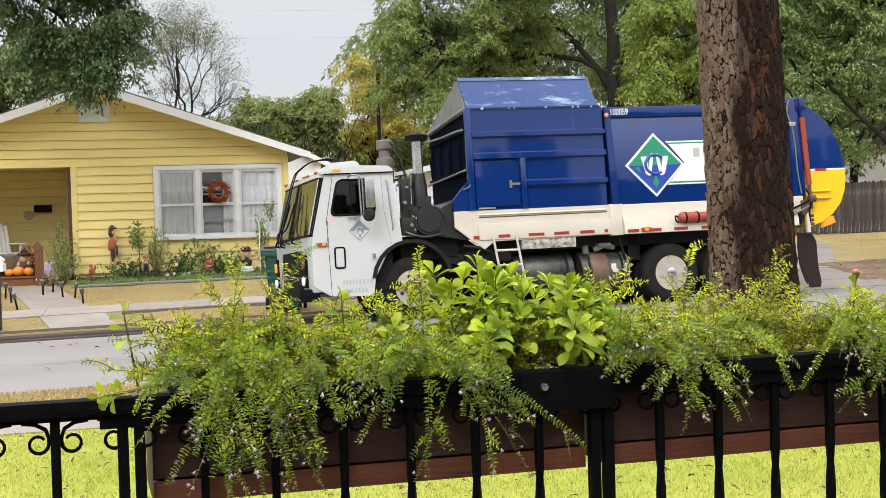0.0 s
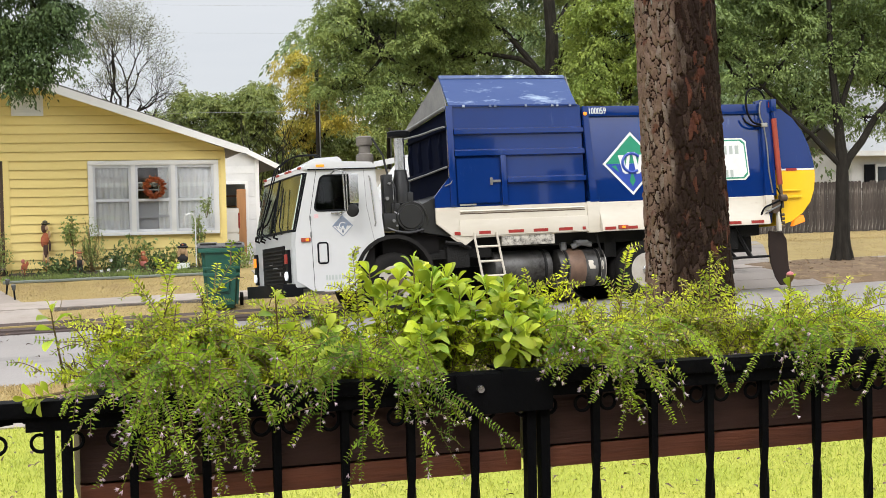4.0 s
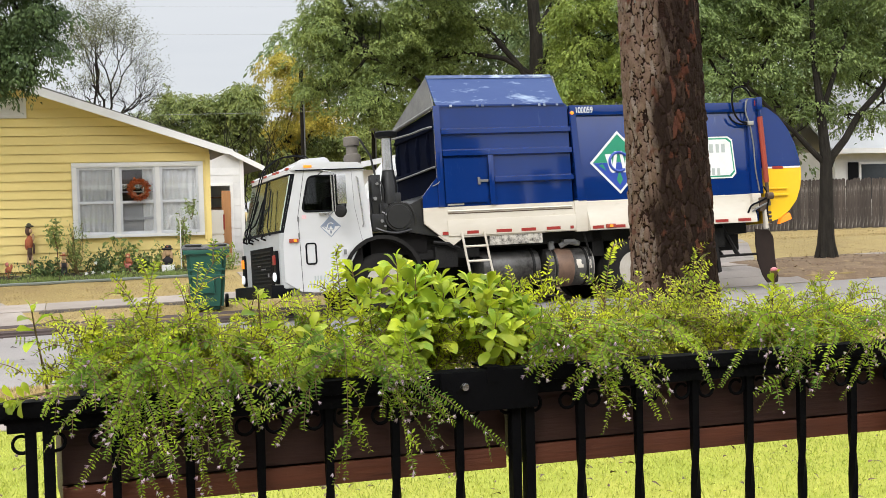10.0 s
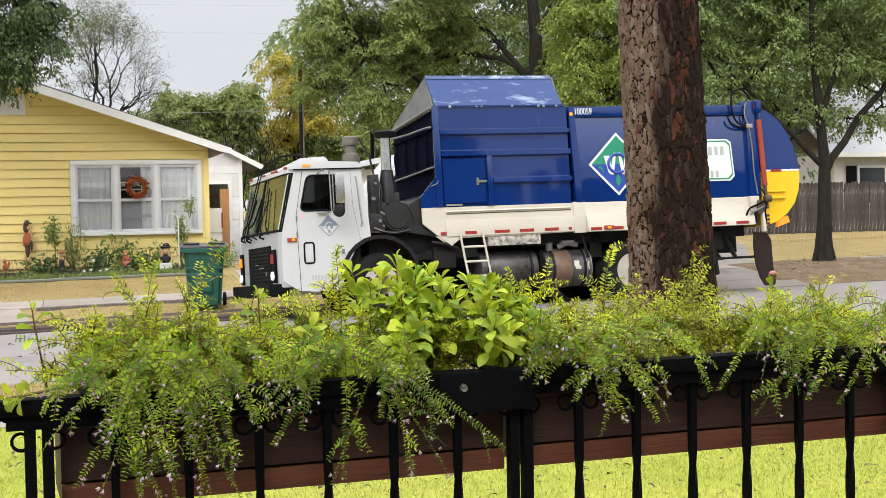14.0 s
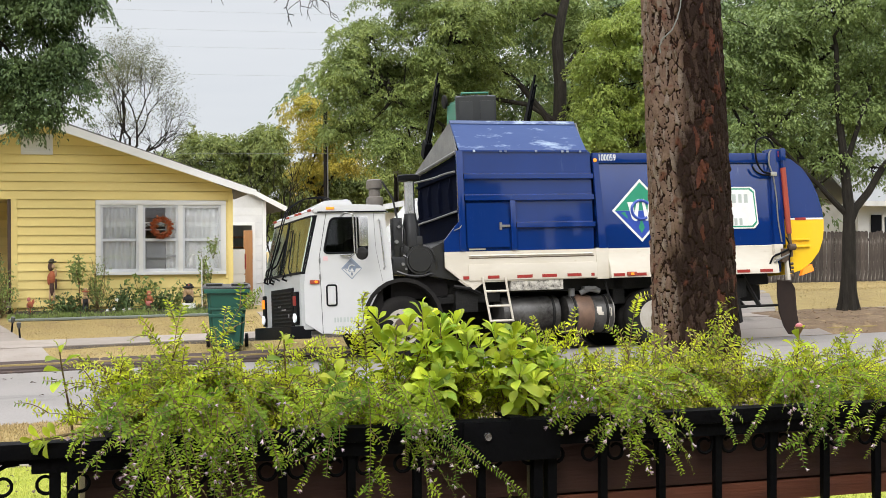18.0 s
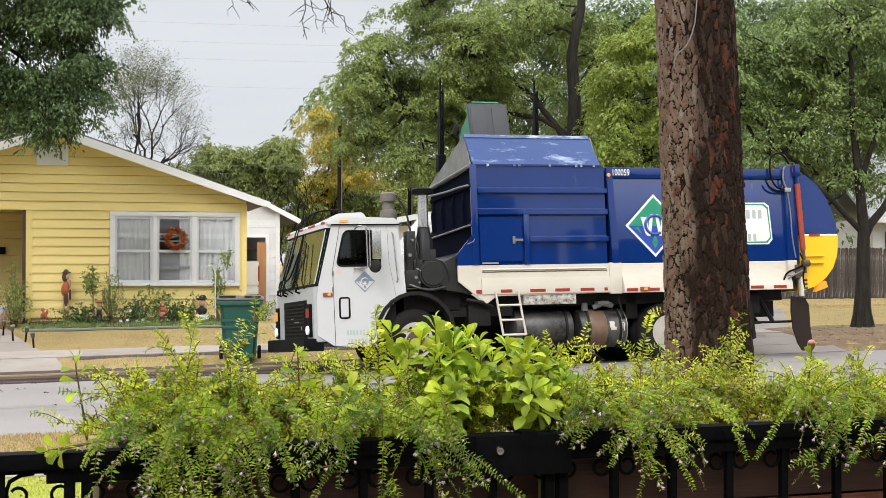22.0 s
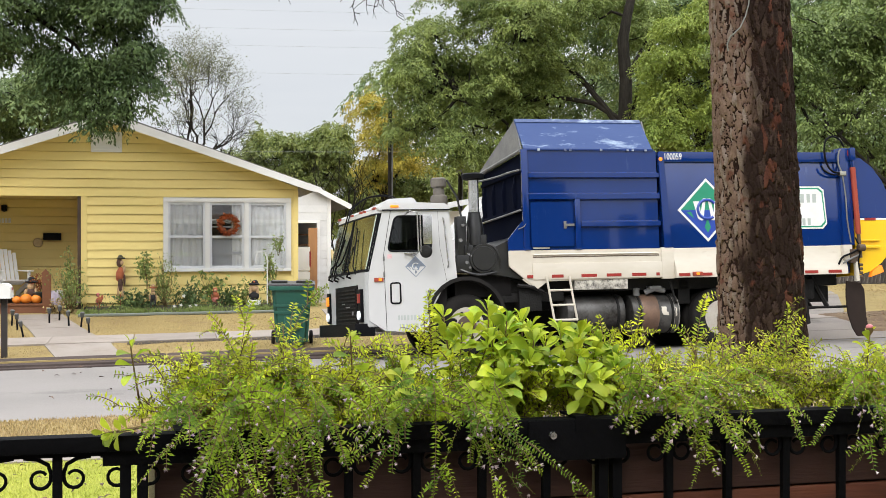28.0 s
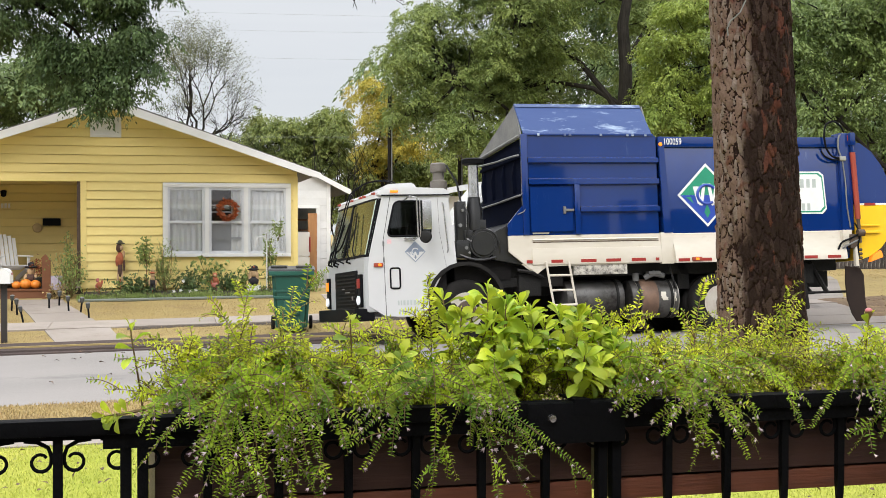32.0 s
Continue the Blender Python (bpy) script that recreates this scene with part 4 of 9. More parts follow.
lathe(bm, [(0.1, 1.75), (0.13, 1.78), (0.13, 2.12), (0.1, 2.28), (0.1, 2.32)], (-0.78, 0.22, 0))
part("heat_shield", bm, M_ENGINE, stack)
bm = B()
lathe(bm, [(0.23, -0.02), (0.235, 0.0), (0.235, 0.4), (0.2, 0.42)], (-0.7, 0.05, 1.56), "y")
lathe(bm, [(0.19, -0.04), (0.2, -0.021)], (-0.7, 0.05, 1.56), "y")
part("air_filter", bm, M_ENGINE, truck)
for b_ in ((-1.1, -0.95, 0.1, 0.3, 1.5, 2.25), (-1.14, -0.9, 0.05, 0.4, 1.35, 1.62), (-0.72, -0.62, 0.1, 0.3, 1.7, 1.95), (-1.0, -0.86, 0.06, 0.2, 1.62, 1.78)):
    part("engine_bracket", box(B(), *b_, 0.012), M_ENGINE, truck)
for p_, r_ in (([(-1.05, 0.2, 1.75), (-0.95, 0.15, 1.8), (-0.85, 0.2, 1.74)], 0.05), ([(-0.98, 0.1, 1.66), (-0.9, 0.05, 1.6), (-0.84, 0.1, 1.56)], 0.03), ([(-1.15, 0.5, 2.88), (-0.98, 0.5, 2.6), (-0.92, 0.45, 2.2), (-0.95, 0.4, 1.8)], 0.018)):
    part("engine_pipe", tube(B(), p_, r_), M_ENGINE, truck)
bm = B()
prism(bm, [(-0.55, 1.3), (0.0, 1.2), (0.02, 1.95), (-0.27, 1.85), (-0.55, 1.72)], "y", 0.06, 2.3, 0.01)
part("deck_box", bm, M_ENGINE, truck)
for x, z, q in ((-1.07, 1.86, 0.03), (-1.02, 2.1, 0.022), (-0.98, 1.5, 0.028), (-0.93, 1.42, 0.02)):
    part("bolt_head", cyl(B(), (x, 0.03, z), (x, 0.1, z), q, seg=8), M_SCUFF, truck)
for p_, r_ in (([(-1.1, 0.08, 1.4), (-0.95, 0.0, 1.33), (-0.75, -0.02, 1.3), (-0.5, 0.04, 1.34)], 0.022), ([(-0.62, 0.1, 1.8), (-0.5, 0.05, 1.72), (-0.42, 0.06, 1.5), (-0.45, 0.1, 1.3)], 0.02), ([(-1.0, 0.06, 2.2), (-0.94, 0.02, 2.0), (-0.96, 0.04, 1.7)], 0.012)):
    part("air_hose", tube(B(), bent(p_), r_), M_ENGINE, truck)
part("filter_band", lathe(B(), [(0.236, 0.08), (0.243, 0.085), (0.243, 0.12), (0.236, 0.125)], (-0.7, 0.05, 1.56), "y"), M_SCUFF, truck)
part("hopper_latch", tube(B(), [(-0.12, -0.02, 2.02), (-0.02, -0.03, 2.06), (0.02, -0.02, 2.12)], 0.009, 6), M_SCUFF, truck)
# chassis
bm = B()
box(bm, -2.4, 5.9, 0.75, 0.9, 0.72, 1.0)
box(bm, -2.4, 5.9, 1.5, 1.65, 0.72, 1.0)
for x in (-1.5, -0.4, 1.0, 2.6, 4.0, 5.6):
    box(bm, x, x + 0.12, 0.9, 1.5, 0.75, 0.95)
box(bm, -0.2, 5.8, 0.3, 2.1, 1.0, 1.22)
part("chassis", bm, M_CHASSIS, truck)
# dark boxes added to hide bright ground and give the underside its shade
part("under_block", box(B(), -0.2, 2.75, 1.85, 2.3, 0.14, 1.0, 0.02), M_CHASSIS, truck, "dark box added to hide the bright ground under the truck")
part("mid_block", box(B(), 2.82, 2.98, 0.9, 2.2, 0.35, 1.0, 0.02), M_CHASSIS, truck)
for b_ in ((-0.4, 0.7, 0.2, 0.5, 0.85, 1.0), (-0.1, 0.28, 0.1, 0.4, 0.7, 1.05), (2.78, 3.0, 0.3, 0.7, 0.75, 1.2), (5.05, 5.3, 0.2, 0.6, 0.78, 1.12)):
    part("frame_box", box(B(), *b_, 0.02), M_CHASSIS, truck)
for p_, r_ in (([(2.55, 0.1, 1.15), (2.62, 0.08, 0.8), (2.8, 0.3, 0.7)], 0.02), ([(5.3, 0.3, 1.15), (5.6, 0.3, 0.62)], 0.04), ([(4.95, 0.3, 0.62), (6.3, 0.3, 0.62)], 0.025), ([(5.0, 1.9, 0.62), (6.3, 1.9, 0.62)], 0.025), ([(5.1, 0.4, 0.95), (5.35, 0.4, 0.62)], 0.03), ([(-0.15, 0.02, 1.12), (0.1, 0.0, 1.08), (0.3, 0.05, 1.0)], 0.03)):
    part("frame_strut", tube(B(), p_, r_, 6), M_CHASSIS, truck)
part("side_flap", prism(B(), [(5.02, 1.15), (5.06, 1.15), (5.14, 0.35), (5.08, 0.33)], "y", 0.1, 0.7), M_RUBBER, truck)
# hopper: inside painted near-black for its shade, blue walls with ribs
bm = B()
box(bm, 0.03, 2.35, 0.02, 0.05, 1.676, 3.31)
part("hopper_wall", bm, M_BLUE, truck, "glossy blue ribbed hopper wall")
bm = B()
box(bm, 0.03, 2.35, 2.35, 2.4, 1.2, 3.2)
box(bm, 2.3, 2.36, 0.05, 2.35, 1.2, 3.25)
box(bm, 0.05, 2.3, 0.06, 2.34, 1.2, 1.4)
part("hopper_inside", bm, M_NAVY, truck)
# a plate closes the open front, coloured like the shade inside
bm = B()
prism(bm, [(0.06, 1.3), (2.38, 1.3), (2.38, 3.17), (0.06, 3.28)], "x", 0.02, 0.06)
part("hopper_front", bm, M_NAVY, truck, "near-black plate standing in for the hopper's shaded open front")
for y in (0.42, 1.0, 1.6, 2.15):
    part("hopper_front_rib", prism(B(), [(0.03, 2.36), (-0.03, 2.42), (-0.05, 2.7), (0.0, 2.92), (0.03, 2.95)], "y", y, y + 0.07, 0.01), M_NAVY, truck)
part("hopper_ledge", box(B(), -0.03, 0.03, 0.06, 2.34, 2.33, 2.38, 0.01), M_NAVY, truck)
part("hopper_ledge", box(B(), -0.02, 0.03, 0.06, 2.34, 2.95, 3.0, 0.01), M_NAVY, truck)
for p_ in ([(-0.06, 0.0, 2.33), (-0.06, 1.2, 2.31), (-0.06, 2.36, 2.3)], [(-0.07, 0.0, 2.98), (-0.07, 0.5, 3.0), (-0.07, 1.2, 3.01), (-0.07, 2.3, 3.06)]):
    part("hopper_bar", tube(B(), bent(p_), 0.018, 6), M_SCUFF, truck)
bm = B()
box(bm, -0.03, 0.075, -0.03, 0.03, 1.676, 3.32, 0.008)
prism(bm, [(-0.29, 1.676), (0.0, 1.676), (0.0, 2.2), (-0.05, 2.14), (-0.29, 1.86)], "y", 0.0, 0.03)
part("front_post", bm, M_BLUE, truck)
for z0, z1, x0 in ((2.835, 2.955, 0.08), (2.48, 2.61, 0.08), (2.03, 2.15, 0.96)):
    bm = B()
    prism(bm, [(-0.045, z0 + 0.025), (-0.045, z1 - 0.025), (0.02, z1), (0.02, z0)], "x", x0, 2.36)
    part("hopper_rib", bm, M_BLUE, truck)
bm = B()
box(bm, 0.86, 0.95, -0.045, 0.02, 1.68, 2.5, 0.008)
part("hopper_rib", bm, M_BLUE, truck)
bm = B()
prism(bm, [(0.1, 1.73), (0.83, 1.73), (0.83, 2.4), (0.78, 2.46), (0.1, 2.46)], "y", -0.02, 0.02, 0.006)
hatch = part("access_hatch", bm, M_BLUE, truck)
bm = B()
box(bm, 0.66, 0.84, -0.045, -0.02, 2.06, 2.1, 0.006)
box(bm, 0.66, 0.7, -0.05, -0.02, 2.02, 2.14, 0.006)
part("latch", bm, M_SCUFF, hatch)
bm = B()
box(bm, 0.12, 0.4, -0.035, -0.02, 1.695, 1.72)
part("hinge_strip", bm, M_ALU, hatch)
# hood over the hopper, worn at the top, open to the far side
bm = B()
a = [(0.03, 0.0, 3.33), (2.28, 0.0, 3.33), (2.2, 0.3, 3.86), (-0.02, 0.3, 3.86)]
lo = [bm.verts.new(p) for p in a]
hi = [bm.verts.new((x, y + 0.03, z - 0.012)) for x, y, z in a]
bm.faces.new(lo), bm.faces.new(hi)
for i in range(4):
    bm.faces.new((lo[i], lo[(i + 1) % 4], hi[(i + 1) % 4], hi[i]))
bmesh.ops.recalc_face_normals(bm, faces=bm.faces[:])
hood = part("hopper_hood", bm, M_WORN, truck, "blue hood panel with paint worn to pale scratches")
for x in (-0.01, 2.24):
    bm = B()
    prism(bm, [(0.03, 3.3), (0.32, 3.85), (2.4, 3.24), (2.4, 3.16)], "x", x, x + 0.02)
    part("hood_end_plate", bm, M_SCUFF, hood, "scuffed bare steel end plate")
bm = B()
box(bm, 0.02, 2.3, -0.008, 0.03, 3.305, 3.332)
part("hood_hinge", bm, M_BLUE, hood)
for x in (0.26, 0.72, 0.81, 1.35, 1.82, 1.91, 2.14):
    part("hinge_tab", box(B(), x, x + 0.04, -0.014, 0.0, 3.296, 3.335), M_BARE, hood)
bm = B()
e_ = [(-0.014, 0.262, 3.806), (2.209, 0.262, 3.806), (2.198, 0.297, 3.863), (-0.018, 0.297, 3.863)]
lo, hi = [bm.verts.new((x, y - 0.006, z + 0.003)) for x, y, z in e_], [bm.verts.new(q) for q in e_]
bm.faces.new(lo), bm.faces.new(hi)
for i in range(4):
    bm.faces.new((lo[i], lo[(i + 1) % 4], hi[(i + 1) % 4], hi[i]))
bmesh.ops.recalc_face_normals(bm, faces=bm.faces[:])
part("hood_top_edge", bm, M_BARE, hood, "hood edge worn to pale bare metal")
bm = B()
tube(bm, [(-0.03, 0.02, 3.3), (-0.03, 2.4, 3.19)], 0.03, 6)
part("hopper_lip", bm, M_SCUFF, truck)
# packer body
bm = B()
prism(bm, [(0.02, 1.676), (0.02, 3.1), (0.1, 3.27), (2.3, 3.27), (2.4, 3.1), (2.4, 1.2), (0.1, 1.2)], "x", 2.42, 5.95, 0.0)
body = part("packer_body", bm, M_BLUE, truck, "glossy dark blue packer body")
bm = B()
box(bm, 2.38, 6.0, -0.02, 0.12, 3.12, 3.29, 0.012)
part("top_rail", bm, M_BLUE, body)
bm = B()
prism(bm, [(2.37, 3.29), (2.47, 3.29), (2.56, 1.676), (2.42, 1.676)], "y", -0.035, 0.03, 0.006)
part("seam_post", bm, M_BLUE, body)
bm = B()
box(bm, 5.76, 5.98, -0.05, 0.2, 1.67, 3.36, 0.015)
part("rear_post", bm, M_BLUE, body)
# cream lower skirt with its pressed panels
bm = B()
prism(bm, [(-0.29, 1.42), (-0.29, 1.676), (2.36, 1.676), (2.36, 1.19), (0.36, 1.17), (0.18, 1.05), (-0.02, 1.2)], "y", -0.012, 0.03, 0.004)
skirt = part("cream_skirt", bm, M_CREAM, truck, "cream painted lower skirt, scuffed and stained")
bm = B()
prism(bm, [(-0.025, 1.62), (-0.04, 1.6), (-0.012, 1.58)], "x", 0.12, 2.3)
box(bm, 0.1, 2.36, -0.032, -0.012, 1.2, 1.46, 0.006)
part("skirt_step", bm, M_CREAM, skirt)
# a thin dark strip drawn in for the shadow line of the recess
bm = B()
box(bm, 0.12, 2.32, -0.0145, -0.012, 1.555, 1.572)
part("skirt_shadow_line", bm, M_GRIME, skirt)
bm = B()
box(bm, 2.36, 2.58, -0.03, 0.04, 1.17, 1.69, 0.01)
part("skirt_post", bm, M_CREAM, skirt)
bm = B()
prism(bm, [(0.02, 1.676), (-0.012, 1.66), (-0.02, 1.52), (-0.11, 1.3), (-0.12, 1.18), (0.05, 1.18)], "x", 2.58, 5.78)
skirt2 = part("rear_skirt", bm, M_CREAM, truck, "cream painted ledge, scuffed and stained")
# reflector tape, brackets, writing
for x0, x1 in ((0.0, 0.1), (0.42, 0.62), (0.93, 1.2), (1.37, 1.63), (1.82, 2.07), (2.25, 2.31)):
    bm = B()
    box(bm, x0, x1, -0.036, -0.03, 1.225, 1.275)
    part("reflector_tape", bm, M_RED, skirt)
for x0, x1 in ((2.62, 2.82), (3.02, 3.22), (3.45, 3.7), (3.95, 4.2), (4.45, 4.7), (4.95, 5.2), (5.4, 5.65)):
    bm = B()
    box(bm, x0, x1, -0.126, -0.118, 1.2, 1.25)
    part("reflector_tape", bm, M_RED, skirt2)
bm = B()
box(bm, 2.86, 3.04, -0.15, -0.11, 1.2, 1.27, 0.02)
lamp_s = part("side_lamp", bm, M_REDROD, skirt2, "amber side lamp")
part("bulb", box(B(), 2.92, 2.98, -0.156, -0.148, 1.215, 1.255, 0.006), M_AMBER, lamp_s)
bm = B()
lathe(bm, [(0.01, -0.055), (0.03, -0.05), (0.035, -0.02)], (2.41, 0.0, 3.16), "y", 12)
part("corner_lamp", bm, M_AMBER, body, "lit amber lamp")
cu = bpy.data.curves.new("fleet_number", "FONT")
cu.body, cu.size, cu.extrude = "100059", 0.155, 0.002
num_src = bpy.data.objects.new("fleet_number_text", cu)
scene.collection.objects.link(num_src)
num_me = bpy.data.meshes.new_from_object(num_src.evaluated_get(bpy.context.evaluated_depsgraph_get()))
bpy.data.objects.remove(num_src)
num_me.materials.clear()
num_me.materials.append(M_LOGOW)
part("fleet_number", num_me, M_LOGOW, body, "white painted fleet number", at=pose(2.47, -0.0235, 3.155, 90, 0, 0) @ Matrix.Diagonal((0.72, 1, 1, 1)))
diamond(3.24, 2.31, 0.535, 0.016, M_LOGOW, M_GREEN, M_LOGOB)
# sign panel: green rim, white field, grey bars for its writing
for y, g, m_, n in ((0.014, 0.0, M_LOGOW, "sign_rim"), (0.011, 0.025, M_GREEN, "sign_line"), (0.008, 0.05, M_LOGOW, "sign_field")):
    bm = B()
    prism(bm, [(3.45 + g, 1.97 + g), (5.42 - g, 1.97 + g), (5.5 - g, 2.05 + g), (5.46 - g, 2.64 - g), (5.38 - g, 2.7 - g), (3.45 + g, 2.7 - g), (3.78, 2.33)], "y", y - 0.003, y)
    part(n, bm, m_, body)
for z, h, x0, ws in ((2.42, 0.15, 3.95, (0.16, 0.09, 0.09, 0.08, 0.09)), (2.42, 0.15, 4.6, (0.12, 0.1, 0.11, 0.11, 0.09, 0.1)), (2.22, 0.07, 4.3, (0.08, 0.06, 0.08, 0.07, 0.06)), (2.03, 0.12, 4.6, (0.08, 0.08, 0.08, 0.1, 0.08, 0.08))):
    x = x0
    for w in ws:
        part("sign_bar", box(B(), x, x + w * 0.72, 0.003, 0.0055, z, z + h), M_GREYLET, body)
        x += w + 0.02
# ladder, panel, tanks
bm = B()
for dx in (0.0, 0.39):
    tube(bm, [(0.32 + dx, -0.06, 1.25), (0.37 + dx, -0.06, 0.9), (0.43 + dx, -0.06, 0.53)], 0.02)
for z in (1.02, 0.78, 0.54):
    tube(bm, [(0.35 + (1.02 - z) * 0.15, -0.06, z), (0.75 + (1.02 - z) * 0.15, -0.06, z)], 0.019)
part("ladder", bm, M_CREAM, truck, "pale painted step ladder")
bm = B()
box(bm, 0.82, 1.75, 0.0, 0.12, 1.02, 1.2, 0.01)
part("step_plate", bm, mat("flaking_white_paint", (0.55, 0.52, 0.46), 0.7, color2=(0.45, 0.42, 0.36), scale=6, stain=(0.03, 0.025, 0.022), stain_scale=9, stain_low=0.44), truck, "flaking white step plate")


def tank(x0, x1, r, z, m_, y=0.42):
    bm = B()
    lathe(bm, [(r * 0.85, x0), (r * 0.97, x0 + 0.02), (r, x0 + 0.05), (r, x1 - 0.05), (r * 0.97, x1 - 0.02), (r * 0.85, x1)], (0, y, z), "x")
    t = part("tank", bm, m_, truck)
    for x in (x0 + 0.12, x1 - 0.16):
        bm = B()
        lathe(bm, [(r + 0.001, x), (r + 0.012, x + 0.005), (r + 0.012, x + 0.045), (r + 0.001, x + 0.05)], (0, y, z), "x")
        part("tank_strap", bm, M_CHASSIS, t)
    return t


tank(0.72, 1.76, 0.3, 0.64, M_TANK)
tank2 = tank(1.86, 2.72, 0.325, 0.6, M_TANK)
bm = B()
lathe(bm, [(0.327, 2.05), (0.333, 2.06), (0.333, 2.33), (0.327, 2.34)], (0, 0.42, 0.6), "x")
part("tank_band", bm, M_RUST, tank2, "rusty band with flaking paint")
for x in (1.98, 2.6, 2.69):
    part("tank_ring", lathe(B(), [(0.327, x), (0.335, x + 0.004), (0.335, x + 0.014), (0.327, x + 0.018)], (0, 0.42, 0.6), "x"), M_ALU, tank2)
# bare patches where the paint has flaked off the tank's side
for x0, x1, a0, a1 in ((2.38, 2.47, 0.02, 0.34), (2.4, 2.5, -0.1, 0.06), (2.63, 2.65, -0.15, 0.3), (2.57, 2.59, 0.1, 0.4)):
    bm = B()
    arc = [radians(180) - (a0 + (a1 - a0) * k / 5) for k in range(6)]
    bent_rows = [[bm.verts.new((x + 0.006 * math.sin(k * 2.1), 0.42 + 0.329 * math.cos(a), 0.6 + 0.329 * math.sin(a))) for k, a in enumerate(arc)] for x in (x0, x1)]
    for k in range(5):
        bm.faces.new((bent_rows[0][k], bent_rows[1][k], bent_rows[1][k + 1], bent_rows[0][k + 1]))
    part("flaked_patch", bm, M_CREAM, tank2)
part("gusset", prism(B(), [(-0.08, 1.215), (0.31, 1.215), (0.3, 1.14), (0.17, 1.03)], "y", 0.0, 0.03), M_CREAM, truck)
bm = B()
lathe(bm, [(0.06, 0.9), (0.06, 1.03), (0.02, 1.04)], (2.02, 0.3, 0), seg=12)
tube(bm, [(2.15, 0.25, 0.95), (2.3, 0.2, 1.02), (2.5, 0.25, 0.98)], 0.05)
box(bm, 2.2, 2.42, 0.15, 0.35, 1.0, 1.06, 0.02)
part("tank_valve", bm, M_SCUFF, tank2)
# tailgate: rounded shell, yellow below, with its ram and hoses
tail = [(6.02, 3.22), (6.2, 3.19), (6.42, 3.03), (6.6, 2.8), (6.72, 2.54), (6.79, 2.28), (6.81, 2.12)]
tail2 = [(6.81, 2.12), (6.805, 1.95), (6.77, 1.75), (6.68, 1.54), (6.52, 1.36), (6.3, 1.22), (6.06, 1.15)]
bm = B()
prism(bm, tail + [(6.02, 2.12)], "y", 0.0, 2.4, 0.0)
tg = part("tailgate", bm, M_BLUE, truck, "rounded blue tailgate")
bm = B()
prism(bm, tail2 + [(6.02, 1.15), (6.02, 2.12)], "y", -0.004, 2.404, 0.0)
part("tailgate_lower", bm, M_YELP, tg, "bright yellow lower tailgate")
bm = B()
box(bm, 6.06, 6.8, -0.008, 0.0, 2.11, 2.14)
part("tape_white", bm, M_LOGOW, tg)
bm = B()
box(bm, 6.22, 6.44, -0.012, 0.0, 2.1, 2.145)
part("reflector_tape", bm, M_RED, tg)
bm = B()
box(bm, 6.1, 6.48, -0.06, -0.004, 1.62, 1.66, 0.008)
box(bm, 6.1, 6.48, -0.05, -0.004, 1.74, 1.77, 0.008)
part("tail_bracket", bm, M_YELP, tg)
bm = B()
cyl(bm, (5.99, -0.08, 3.02), (6.04, -0.08, 1.86), 0.048)
ram = part("tail_ram", bm, M_REDROD, truck, "red hydraulic ram")
part("ram_rod", cyl(B(), (5.975, -0.08, 3.2), (5.99, -0.08, 3.02), 0.032), M_BLUE, ram)
part("ram_foot", cyl(B(), (6.04, -0.08, 1.86), (6.06, -0.08, 1.45), 0.032), M_GRIME, ram)
part("ram_bracket", box(B(), 5.93, 6.03, -0.13, -0.02, 3.14, 3.36, 0.01), M_BLUE, ram)
bm = B()
box(bm, 5.92, 6.0, -0.06, -0.04, 3.22, 3.32, 0.005)
part("tail_lamp", bm, M_RED, tg)


for p_, r_, m_ in (([(5.88, -0.02, 3.38), (5.8, -0.03, 3.5), (5.66, -0.05, 3.56), (5.52, -0.05, 3.5), (5.47, -0.06, 3.32), (5.5, -0.06, 3.1), (5.6, -0.06, 2.96), (5.76, -0.06, 2.92)], 0.017, M_BLACK),
                   ([(5.4, -0.05, 3.05), (5.46, -0.06, 2.96), (5.6, -0.06, 2.9), (5.76, -0.06, 2.9)], 0.016, M_BLACK),
                   ([(5.86, -0.02, 3.36), (5.76, -0.05, 3.3), (5.73, -0.06, 3.1), (5.78, -0.06, 2.94)], 0.014, M_SCUFF),
                   ([(5.8, -0.06, 2.88), (5.84, -0.06, 2.5), (5.85, -0.06, 2.1), (5.9, -0.06, 1.72)], 0.013, M_SCUFF),
                   ([(5.62, -0.09, 1.34), (5.68, -0.12, 1.46), (5.82, -0.14, 1.52), (6.02, -0.13, 1.6)], 0.017, M_BLACK),
                   ([(5.7, -0.1, 1.36), (5.8, -0.14, 1.42), (6.0, -0.13, 1.5)], 0.015, M_SCUFF),
                   ([(5.96, -0.1, 1.8), (6.02, -0.14, 1.6), (5.98, -0.14, 1.4), (6.0, -0.12, 1.2)], 0.014, M_BLACK)):
    part("hydraulic_hose", tube(B(), bent(p_), r_), m_, truck)
part("hose_clamp", box(B(), 5.74, 5.86, -0.085, -0.02, 2.88, 2.95, 0.006), M_ALU, truck)
part("valve_cover", box(B(), 5.72, 5.9, -0.1, 0.1, 1.42, 1.68, 0.02), M_CREAM, truck)
gear = part("valve_gear", box(B(), 5.84, 6.0, -0.13, -0.03, 1.36, 1.6, 0.02), M_GRIME, truck, "greasy valve block with rust")
part("valve_cap", cyl(B(), (5.98, -0.14, 1.62), (6.1, -0.14, 1.62), 0.06), M_GRIME, gear)
part("valve_post", box(B(), 5.93, 5.99, -0.13, -0.05, 1.05, 1.4, 0.01), M_CREAM, gear)
for i in range(4):
    part("valve_stub", cyl(B(), (5.99, -0.1, 1.12 + i * 0.07), (6.07, -0.1, 1.12 + i * 0.07), 0.024, seg=8), M_GRIME, gear)
bm = B()
